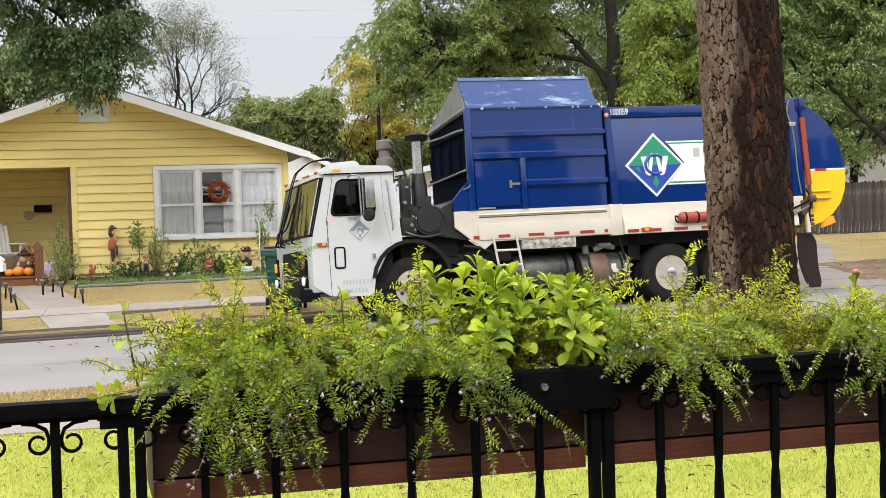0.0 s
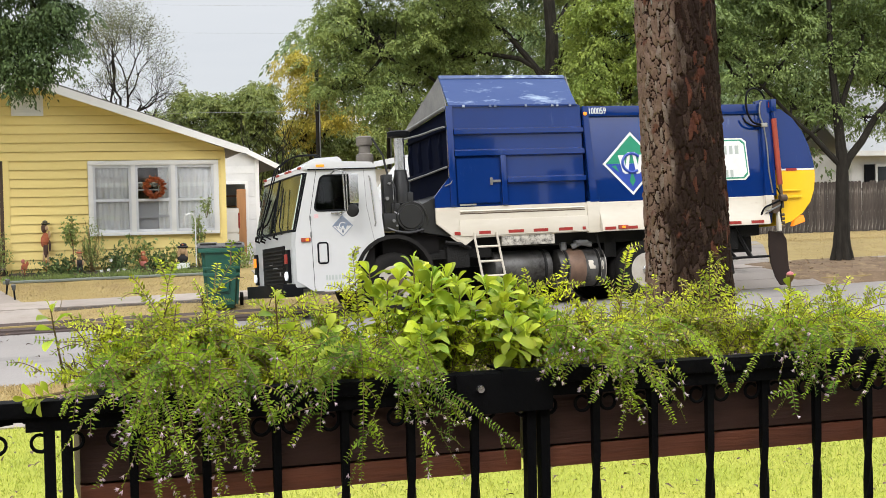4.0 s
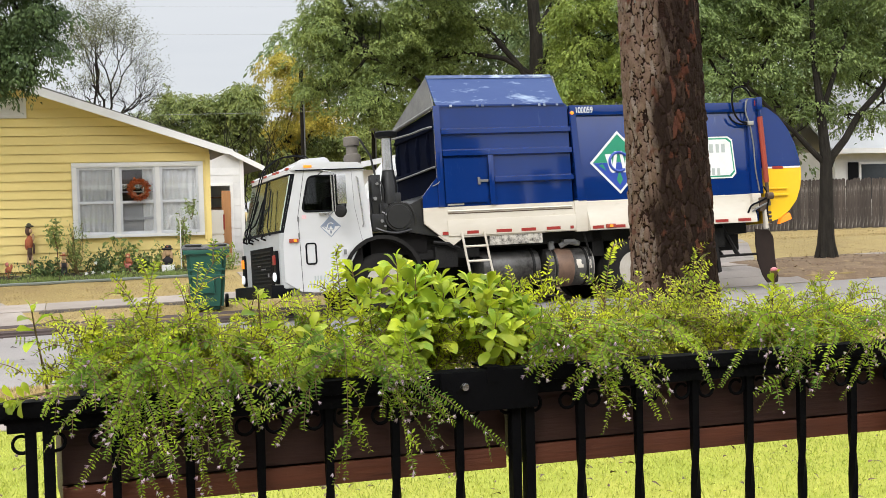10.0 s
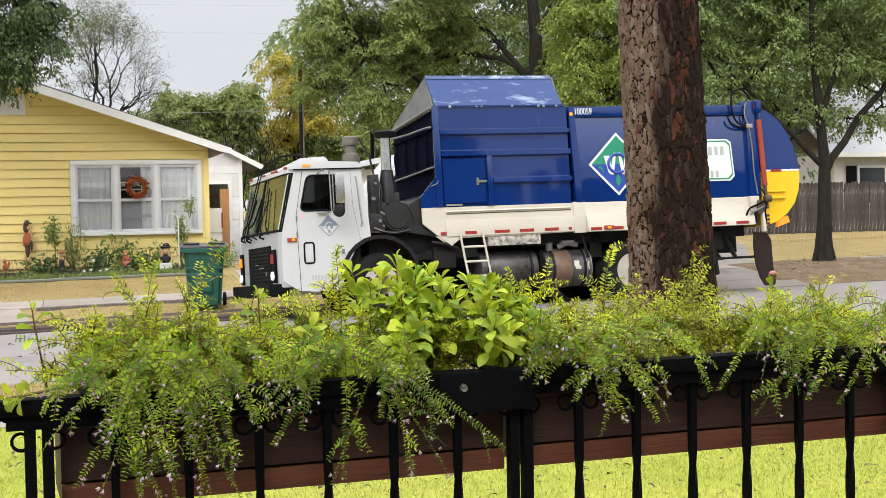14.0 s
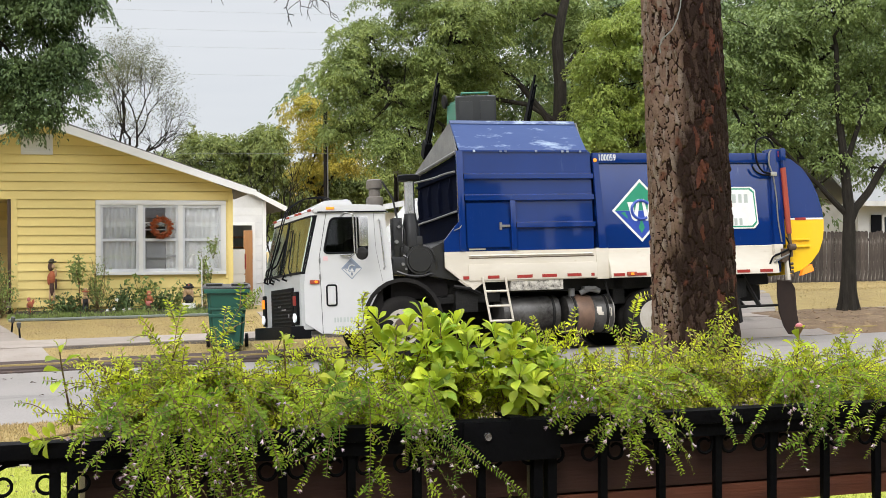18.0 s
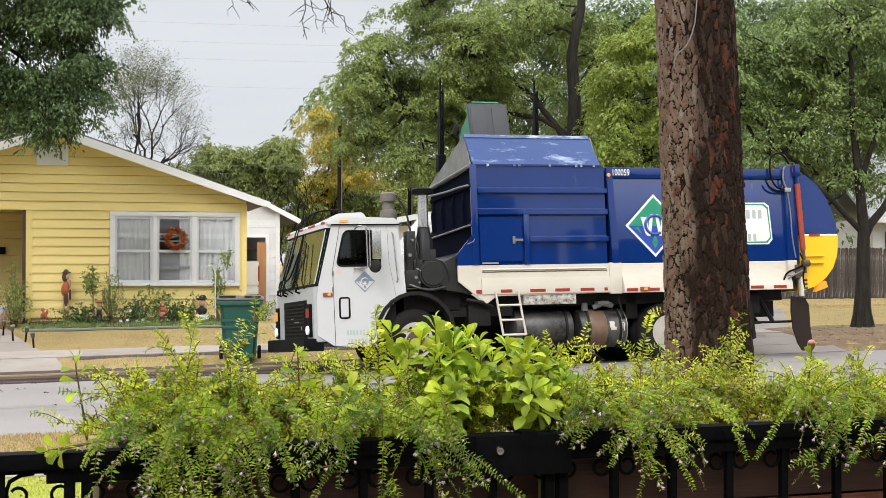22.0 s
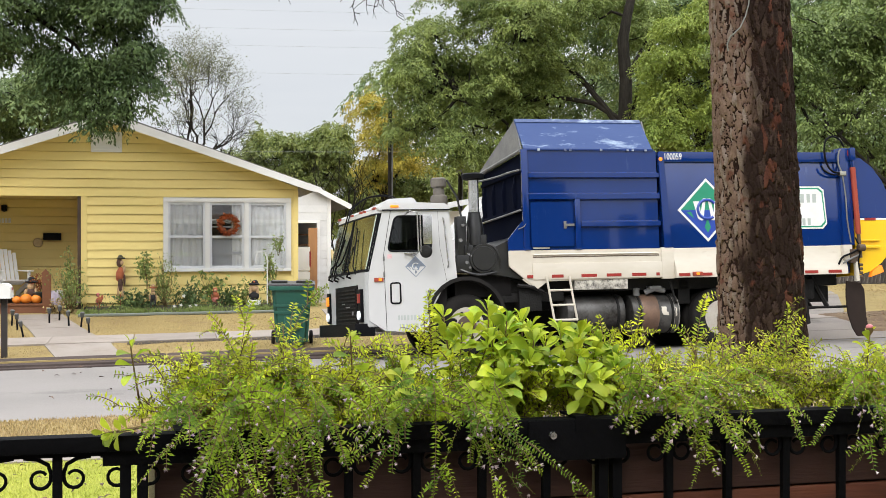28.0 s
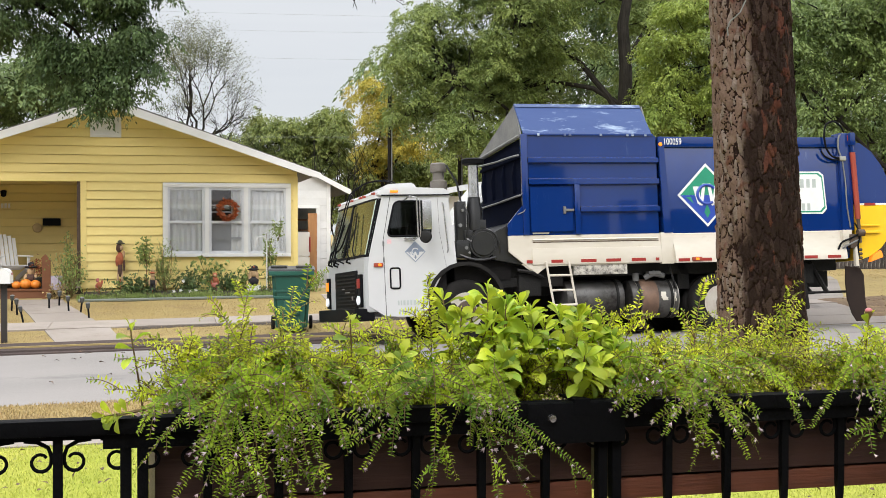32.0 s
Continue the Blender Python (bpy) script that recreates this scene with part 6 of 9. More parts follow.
tree("street_tree", "green street tree with a forked dark trunk", (15.55, 24.75, 0.4), (15.57, 24.75, 2.75), 0.2,
     [(14.2, 25.6, 6.3, 1.5), (15.6, 25.2, 7.0, 1.7), (17.4, 25.0, 6.6, 1.7), (15.2, 26.4, 5.4, 1.2), (18.6, 24.6, 5.8, 1.2), (13.2, 25.8, 5.3, 1.1), (16.6, 25.6, 5.5, 0.9), (14.3, 25.2, 4.6, 0.8), (13.6, 25.4, 4.2, 0.6), (14.9, 25.8, 4.0, 0.6), (14.2, 25.6, 3.4, 0.5), (17.5, 25.2, 4.2, 0.35), (12.6, 26.0, 6.2, 1.1), (15.4, 24.9, 4.9, 0.6), (14.9, 26.0, 3.1, 0.35), (16.7, 25.2, 4.35, 0.6), (17.4, 25.2, 4.9, 0.7), (17.9, 25.0, 3.6, 0.25), (16.1, 25.4, 4.7, 0.5), (18.6, 25.0, 4.9, 0.7), (15.9, 25.3, 3.75, 0.4), (16.5, 25.3, 3.6, 0.45), (17.1, 25.3, 3.4, 0.4), (15.2, 25.3, 3.75, 0.4)], L_STREET, 82000, 0.085, 11, bark=M_STREETBARK,
     limbs=(([(15.53, 24.75, 0.25), (15.54, 24.75, 0.42), (15.54, 24.75, 0.75), (15.55, 24.75, 1.3), (15.56, 24.75, 2.0), (15.57, 24.75, 2.6), (15.5, 24.76, 3.3), (15.45, 24.78, 3.9), (15.4, 24.9, 4.9), (15.5, 25.1, 6.2)], 0.215, 0.05), ([(15.6, 24.75, 2.4), (15.72, 24.75, 2.65), (16.05, 24.75, 3.01), (16.4, 24.75, 3.55), (16.98, 24.75, 4.1), (17.6, 24.8, 5.1)], 0.1, 0.05), ([(15.54, 24.76, 2.5), (15.21, 24.8, 2.82), (14.89, 24.85, 3.17), (14.61, 24.9, 3.41), (13.9, 25.1, 4.2)], 0.07, 0.035), ([(15.48, 24.77, 3.5), (15.75, 24.8, 4.2), (16.1, 24.85, 5.0)], 0.07, 0.04)))
tree("yard_tree", "leafy dark green tree overhanging the front yard", (-7.5, 25.0, 0.1), (-6.0, 25.6, 5.6), 0.2,
     [(-2.6, 26.0, 6.5, 1.2), (-1.3, 25.7, 6.4, 0.95), (-1.15, 25.7, 5.3, 0.6), (-0.5, 25.6, 5.7, 0.6), (-1.9, 25.9, 5.4, 0.55), (-3.7, 26.3, 6.2, 0.9), (-1.5, 25.8, 7.5, 1.2), (-0.3, 25.6, 6.7, 0.7), (-0.35, 25.6, 5.05, 0.35), (-0.75, 25.6, 4.7, 0.35), (-1.3, 25.6, 4.6, 0.35), (-1.2, 25.6, 4.5, 0.22), (-1.5, 25.6, 4.3, 0.12), (-1.3, 25.6, 4.2, 0.1), (-0.95, 25.6, 4.55, 0.16), (-2.0, 25.8, 4.85, 0.35)], L_DARK, 72000, 0.078, 12, hang=0.9,
     limbs=(([(-7.5, 25.0, 0.0), (-7.2, 25.1, 2.5), (-6.4, 25.4, 4.8), (-5.0, 25.8, 6.4), (-3.4, 26.0, 7.0), (-1.9, 25.9, 6.9), (-0.8, 25.7, 6.6)], 0.24, 0.04), ([(-3.4, 26.0, 7.0), (-2.4, 25.9, 6.2), (-1.7, 25.8, 5.7), (-1.25, 25.7, 5.0)], 0.06, 0.02), ([(-1.9, 25.9, 6.9), (-1.0, 25.7, 5.8), (-0.6, 25.6, 5.3)], 0.05, 0.02)))


def twigs_of(bm, rng, p, d, length, r, depth, tips):
    """A limb that forks again and again into fine twigs."""
    q = p + d * length
    mid = (p + q) / 2 + rng.normal(size=3) * length * 0.08
    tube(bm, [p, mid, q], r, 5 if depth > 3 else 3, r * 0.6)
    if depth == 0:
        tips.append(q)
        return
    for i in range(3):
        e = d + rng.normal(size=3) * 0.46 + np.array([0, 0, 0.12])
        twigs_of(bm, rng, mid + (q - mid) * rng.uniform(0.2, 1.0), e / np.linalg.norm(e), length * rng.uniform(0.6, 0.85), r * 0.55, depth - 1, tips)


def bare_tree():
    rng = np.random.default_rng(13)
    foot = np.array([1.25, 48.5, 0.5])
    t = thing("bare_tree", "thin half-bare tree behind the house", "tree", pose(*foot))
    bm, tips = B(), []
    tube(bm, [(0, 0, -0.1), (-0.05, 0, 2.5), (-0.2, 0.1, 4.6)], 0.2, 8, 0.14)
    for d, p, L in (((-0.25, 0, 1), (-0.2, 0.1, 4.6), 2.0), ((0.2, 0.1, 1), (-0.2, 0.1, 4.6), 2.1), ((0.85, 0, 0.6), (-0.1, 0.05, 3.7), 1.5), ((0.6, 0.2, 0.9), (-0.1, 0.05, 4.2), 1.7), ((-0.5, 0.2, 0.9), (-0.1, 0.05, 4.2), 1.3), ((-0.05, 0, 1), (-0.2, 0.1, 4.6), 2.6)):
        d = np.array(d) / np.linalg.norm(d)
        twigs_of(bm, rng, np.array(p), d, L * 0.72, 0.055, 5, tips)
    part("trunk", bm, M_BRANCH, t)
    tips = np.array(tips)
    pick = rng.random(len(tips)) < np.clip((tips[:, 2] - 5.5) / 2.6, 0.12, 0.95) * np.clip(1.4 - tips[:, 0] / 2.4, 0.2, 1)
    at = np.repeat(tips[pick], 14, axis=0)
    at = at + rng.normal(size=at.shape) * 0.16
    s = 0.062 * rng.uniform(0.6, 1.3, len(at))
    v, f = blades(rng, at, rng.normal(size=at.shape) + np.array([0, 0, -0.3]), s, s * 0.5)
    ob = new("crown", fast_mesh("crown", v, f, L_BARE))
    ob.parent = t


bare_tree()
tree("backyard_tree", "dense green tree behind the yellow house", (-6, 52, 0.5), (-5.5, 52, 4), 0.3,
     [(-5.6, 52, 7.3, 2.6), (-2.6, 51.5, 6.3, 1.8), (-8.5, 53, 6.5, 2.2), (-0.6, 51, 5.2, 1.4), (-3.8, 52, 8.6, 1.4)], L_FAR, 36000, 0.19, 14)
tree("tall_tree", "tall spreading green tree with a dark trunk", (15.75, 43.0, 0.5), (15.65, 43.0, 7.0), 0.27,
     [(9.6, 44.0, 7.6, 2.4), (11.9, 43.5, 9.4, 2.5), (13.3, 44.6, 8.8, 1.9), (10.2, 43.8, 5.4, 1.7), (13.2, 46.2, 6.4, 2.0), (8.4, 44.4, 6.0, 1.3), (12.0, 44.5, 7.0, 1.8), (15.6, 45.4, 11.2, 2.0), (12.5, 43.6, 5.0, 1.2), (17.2, 45.0, 9.6, 1.8), (13.9, 43.2, 10.6, 1.2), (9.0, 44.2, 9.2, 1.6), (10.6, 43.8, 10.8, 1.8), (8.2, 44.4, 7.8, 1.1), (11.0, 44.6, 8.0, 1.6), (13.0, 45.5, 10.4, 1.6), (17.0, 46, 7.0, 1.6)], L_OAK, 190000, 0.1, 15, bark=M_STREETBARK,
     limbs=(([(15.8, 43.0, 0.3), (15.75, 43.0, 3.0), (15.63, 43.0, 6.4), (15.66, 43.0, 7.6), (15.55, 43.0, 9.1), (15.7, 43.0, 9.9), (15.95, 43.1, 10.8), (16.0, 43.2, 12.0)], 0.3, 0.12), ([(15.63, 43.0, 5.6), (15.1, 43.2, 6.6), (14.2, 43.6, 7.8), (13.2, 43.8, 8.6), (12.0, 43.8, 9.2)], 0.13, 0.05), ([(15.66, 43.0, 6.2), (14.6, 43.4, 6.9), (13.2, 44.0, 7.2), (11.2, 44.2, 6.6), (9.8, 44.0, 7.0)], 0.1, 0.04), ([(15.6, 43.0, 7.4), (16.2, 43.6, 8.4), (17.0, 44.4, 9.4)], 0.09, 0.04)))
tree("yellow_green_tree", "yellow-green tree with drooping foliage", (17.6, 41.0, 0.6), (17.4, 40.6, 5), 0.22,
     [(16.6, 40.4, 7.9, 1.7), (16.3, 40.5, 5.8, 1.4), (18.2, 40.0, 7.2, 1.6), (17.5, 40.4, 9.4, 1.5), (17.2, 40.4, 4.6, 1.0)], L_LITE, 56000, 0.105, 16)
tree("golden_tree", "young tree turning golden yellow", (8.6, 52.5, 0.5), (8.7, 52, 4), 0.15,
     [(8.7, 51.3, 6.4, 1.35), (8.0, 51.6, 7.4, 1.0), (9.4, 51.2, 5.5, 1.0), (8.4, 51.5, 5.0, 1.0)], L_GOLD, 24000, 0.1, 17)
tree("back_tree", "green tree in the far gardens", (6, 56, 0.5), (6, 56, 3.5), 0.2,
     [(4.1, 55.4, 5.6, 1.5), (6.0, 55, 5.6, 1.6), (6.9, 54.8, 6.6, 1.3), (2.8, 55.6, 4.8, 1.3), (5.0, 55.3, 4.2, 1.6)], L_FARY, 62000, 0.125, 18)
tree("back_tree", "green tree in the far gardens", (8.5, 57, 0.5), (8.5, 57, 3), 0.2,
     [(8.1, 56, 4.6, 1.6), (9.8, 56, 4.8, 1.7), (11.5, 56, 4.6, 1.8), (7.0, 56.5, 3.4, 1.5), (13.5, 56, 4.5, 2.0)], L_FARY, 48000, 0.14, 19)
tree("back_tree", "green tree in the far gardens", (20, 52, 0.5), (20, 52, 4), 0.25,
     [(19, 51, 7, 2.3), (21.5, 50.5, 8, 2.5), (24, 50, 7, 2.5), (26.5, 49.5, 8, 2.6), (20.5, 51, 4.5, 2.0), (23, 50.5, 4.4, 1.8), (29.5, 49, 9, 2.8), (33, 49, 9.5, 3.0), (25.4, 50, 11.2, 2.0), (22.5, 50, 10.8, 2.0)], L_FAR, 44000, 0.2, 20)
tree("back_tree", "green tree in the far gardens", (17, 60, 0.5), (17, 60, 5), 0.25,
     [(12, 60, 9, 3.0), (16, 60, 10, 3.2), (20, 59, 9.5, 3.0), (14, 60, 5, 2.8), (18.5, 59, 5, 2.8)], L_FAR, 20000, 0.25, 21)
tree("back_tree", "green tree behind the fence", (25.5, 44.0, 0.6), (25.3, 43.8, 3.5), 0.16,
     [(24.4, 43.4, 4.6, 1.2), (26.0, 43.2, 5.8, 1.5), (23.2, 43.6, 5.8, 1.4), (25.0, 43.4, 3.4, 0.9), (27.3, 43.0, 6.8, 1.4), (28.4, 42.8, 8.0, 1.5)], L_FAR, 12000, 0.2, 22)
tree("back_tree", "tall green tree in the far gardens", (23, 58, 0.5), (22.5, 58, 8), 0.3,
     [(20.5, 58, 12.6, 2.4), (24, 58, 13.2, 2.6), (28, 57.5, 13.4, 2.6), (32, 57, 13.5, 2.8), (36, 56.5, 13.5, 2.8), (26, 58, 10.5, 2.4), (30.5, 57.5, 10.5, 2.4), (34.5, 57, 10.5, 2.4), (22, 58, 9.8, 2.0)], L_FAR, 42000, 0.23, 24)


# ---- porch railing and its planters; x runs along the rail ----
RAIL = pose(-0.0675, 2.0875, 0, 0, 0, 3.483)
BAY = 0.114
rail = thing("porch_railing", "black wrought-iron porch railing with scrolls", "railing", RAIL)
bm = B()
box(bm, -1.6, 2.4, -0.02, 0.02, 1.487, 1.5115, 0.003)
part("top_rail", bm, M_IRON, rail)
bm = B()
box(bm, -1.6, -0.03, -0.008, 0.008, 1.4795, 1.487)
# deepened along the planters to stand in for the shadow on their boards
box(bm, -0.03, 2.4, -0.012, 0.012, 1.464, 1.487)
part("cap_strip_with_shade", bm, M_IRON, rail)
bm = B()
box(bm, -1.6, 2.4, -0.012, 0.012, 0.64, 0.66, 0.003)
part("bottom_rail", bm, M_IRON, rail)
for n in range(-12, 21):
    x = n * BAY + 0.0165
    bm = B()
    if n % 7 == 0:
        for dx in (-0.012, 0.014):
            box(bm, x + dx - 0.0085, x + dx + 0.0085, -0.011, 0.011, 0.56, 1.487, 0.002)
    elif n < 0:
        box(bm, x - 0.0075, x + 0.0075, -0.0075, 0.0075, 0.66, 1.48, 0.002)
    else:
        rings = []
        for i in range(31):
            zz = 0.66 + (1.48 - 0.66) * i / 30
            a = max(0, min(1, (zz - 0.9) / 0.45)) * math.pi * 2
            rings.append([bm.verts.new((x + 0.0092 * math.cos(a + math.pi / 4 + k * math.pi / 2), 0.0092 * math.sin(a + math.pi / 4 + k * math.pi / 2), zz)) for k in range(4)])
        for p, q in zip(rings, rings[1:]):
            for k in range(4):
                bm.faces.new((p[k], p[(k + 1) % 4], q[(k + 1) % 4], q[k]))
    part("post" if n % 7 == 0 else "baluster", bm, M_IRON, rail)
    # a pair of scrolls under the rail at each bar
    for s in (-1, 1):
        bm = B()
        pts = [(x + s * 0.05, 0, 1.4795), (x + s * 0.03, 0, 1.477), (x + s * 0.014, 0, 1.468), (x + s * 0.0095, 0, 1.455)]
        for i in range(13):
            a = radians(180 - i * 27)
            rr = 0.016 - i * 0.0004
            pts.append((x + s * (0.0255 + rr * math.cos(a)), 0, 1.446 + rr * 1.0 * -math.sin(a) * 1.0))
        tube(bm, pts, 0.0036, 6, 0.0026)
        part("scroll", bm, M_IRON, rail)
bm = B()
lathe(bm, [(0.0015, -0.006), (0.006, -0.005), (0.0075, 0.0)], (0.704, -0.0255, 1.4855), "y", 14)
part("bolt", bm, M_CHROME, rail, "bright bolt head")


def planter(x0, x1):
    p = thing("planter_box", "red-brown stained cedar planter box hung on the railing", "planter", RAIL, "railing planters")
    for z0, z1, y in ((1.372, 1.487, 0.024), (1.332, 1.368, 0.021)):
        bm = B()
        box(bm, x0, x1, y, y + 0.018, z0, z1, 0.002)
        part("front_board", bm, M_CEDARDIM if z1 > 1.4 else M_CEDARLIT, p)
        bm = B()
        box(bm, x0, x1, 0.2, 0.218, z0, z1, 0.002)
        part("back_board", bm, M_CEDARDIM, p)
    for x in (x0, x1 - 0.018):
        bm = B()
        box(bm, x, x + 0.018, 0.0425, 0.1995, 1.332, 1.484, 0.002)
        part("end_board", bm, M_CEDARDIM, p)
    bm = B()
    box(bm, x0 + 0.018, x1 - 0.018, 0.0425, 0.1995, 1.334, 1.455)
    part("soil", bm, M_SOIL, p)
    for x in (x0 + 0.03, x1 - 0.05):
        bm = B()
        box(bm, x, x + 0.028, -0.024, 0.05, 1.5125, 1.5165)
        box(bm, x, x + 0.028, -0.026, -0.022, 1.49, 1.5165)
        part("hanger", bm, M_IRON, p)
    return p


planter(0.05, 0.795)
planter(0.835, 1.66)

# a black splice plate where the two planters meet
part("splice_plate", box(B(), 0.662, 0.838, -0.0245, -0.0205, 1.442, 1.5105, 0.0015), M_IRON, rail)
# -- plants --


def frames(along, up):
    along = along / np.maximum(np.linalg.norm(along, axis=1, keepdims=True), 1e-9)
    side = np.cross(along, up)
    side /= np.maximum(np.linalg.norm(side, axis=1, keepdims=True), 1e-9)
    return along, side, np.cross(side, along)


def leaf_cloud(at, along, up, size, template, tris):
    """Places a leaf template (along, side, up) at every foot."""
    a, s, u = frames(along, up)
    size = np.broadcast_to(size, len(at))[:, None, None]
    v = at[:, None, :] + size * (template[None, :, 0:1] * a[:, None, :] + template[None, :, 1:2] * s[:, None, :] + template[None, :, 2:3] * u[:, None, :])
    f = np.arange(len(at))[:, None, None] * len(template) + tris[None]
    return v.reshape(-1, 3), f.reshape(-1, 3)


# a narrow blade and a broad, rounded, gently cupped blade
NARROW = np.array([(0, 0, 0), (0.45, 0.17, 0.05), (1, 0, -0.04), (0.45, -0.17, 0.05)], float)
NARROW_F = np.array([(0, 1, 2), (0, 2, 3)])
def broad_leaf():
    """A rounded spoon-shaped blade, cupped along its midrib: left edge, midrib and right edge."""
    rows = [(0.0, 0.012, 0.0), (0.2, 0.06, 0.015), (0.4, 0.135, 0.04), (0.6, 0.205, 0.05), (0.78, 0.21, 0.03), (0.9, 0.15, -0.02), (0.97, 0.075, -0.06), (1.0, 0.015, -0.08)]
    v, f = [], []
    for u, w, z in rows:
        v += [(u, w, z + w * 0.3), (u, 0, z - 0.02), (u, -w, z + w * 0.3)]
    for i in range(len(rows) - 1):
        k = i * 3
        for j in (0, 1):
            f += [(k + j, k + j + 1, k + j + 4), (k + j, k + j + 4, k + j + 3)]
    return np.array(v, float), np.array(f)


BROAD, BROAD_F = broad_leaf()
STAR = np.array([(0, 0, 0)] + [((0.5 if i % 2 else 1.0) * math.cos(i * math.pi / 5), (0.5 if i % 2 else 1.0) * math.sin(i * math.pi / 5), 0.25) for i in range(10)], float)
STAR_F = np.array([(0, i + 1, (i + 1) % 10 + 1) for i in range(10)])


# a small funnel flower that opens along its axis
BELL = np.array([(0, 0, 0)] + [(0.55 if i % 2 else 0.9, (0.2 if i % 2 else 0.42) * math.cos(i * math.pi / 5), (0.2 if i % 2 else 0.42) * math.sin(i * math.pi / 5)) for i in range(10)], float)
BELL_F = np.array([(0, i + 1, (i + 1) % 10 + 1) for i in range(10)])


def thin_tubes(paths, r0, r1):
    """Three-sided stems along many paths at once."""
    vs, fs, off = [], [], 0
    for p in paths:
        n = len(p)
        d = np.gradient(p, axis=0)
        d /= np.maximum(np.linalg.norm(d, axis=1, keepdims=True), 1e-9)
        ref = np.where(np.abs(d[:, 2:3]) > 0.9, np.array([[1.0, 0, 0]]), np.array([[0, 0, 1.0]]))
        a = np.cross(d, ref)
        a /= np.maximum(np.linalg.norm(a, axis=1, keepdims=True), 1e-9)
        b = np.cross(d, a)
        r = np.linspace(r0, r1, n)[:, None]
        ring = np.stack([p + r * (math.cos(k * 2.094) * a + math.sin(k * 2.094) * b) for k in range(3)], 1).reshape(-1, 3)
        i = np.arange(n - 1)[:, None] * 3
        f = np.concatenate([np.concatenate([i + k, i + (k + 1) % 3, i + 3 + (k + 1) % 3, i + 3 + k], 1) for k in range(3)])
        vs.append(ring), fs.append(f + off)
        off += len(ring)
    return np.concatenate(vs), np.concatenate(fs)


def arch(p0, p1, p2, p3, n=18):
    """A smooth arching line from p0 to p3."""
    k = np.linspace(0, 1, n)[:, None]
    return (1 - k) ** 3 * p0 + 3 * (1 - k) ** 2 * k * p1 + 3 * (1 - k) * k ** 2 * p2 + k ** 3 * p3


def along_line(p, q):
    """Places and directions at the shares q of a line of points."""
    idx = np.minimum((q * (len(p) - 1)).astype(int), len(p) - 2)
    k = (q * (len(p) - 1) - idx)[:, None]
    d = p[idx + 1] - p[idx]
    return p[idx] * (1 - k) + p[idx + 1] * k, d / np.maximum(np.linalg.norm(d, axis=1, keepdims=True), 1e-9)


def unit(v):
    return v / max(np.linalg.norm(v), 1e-9)


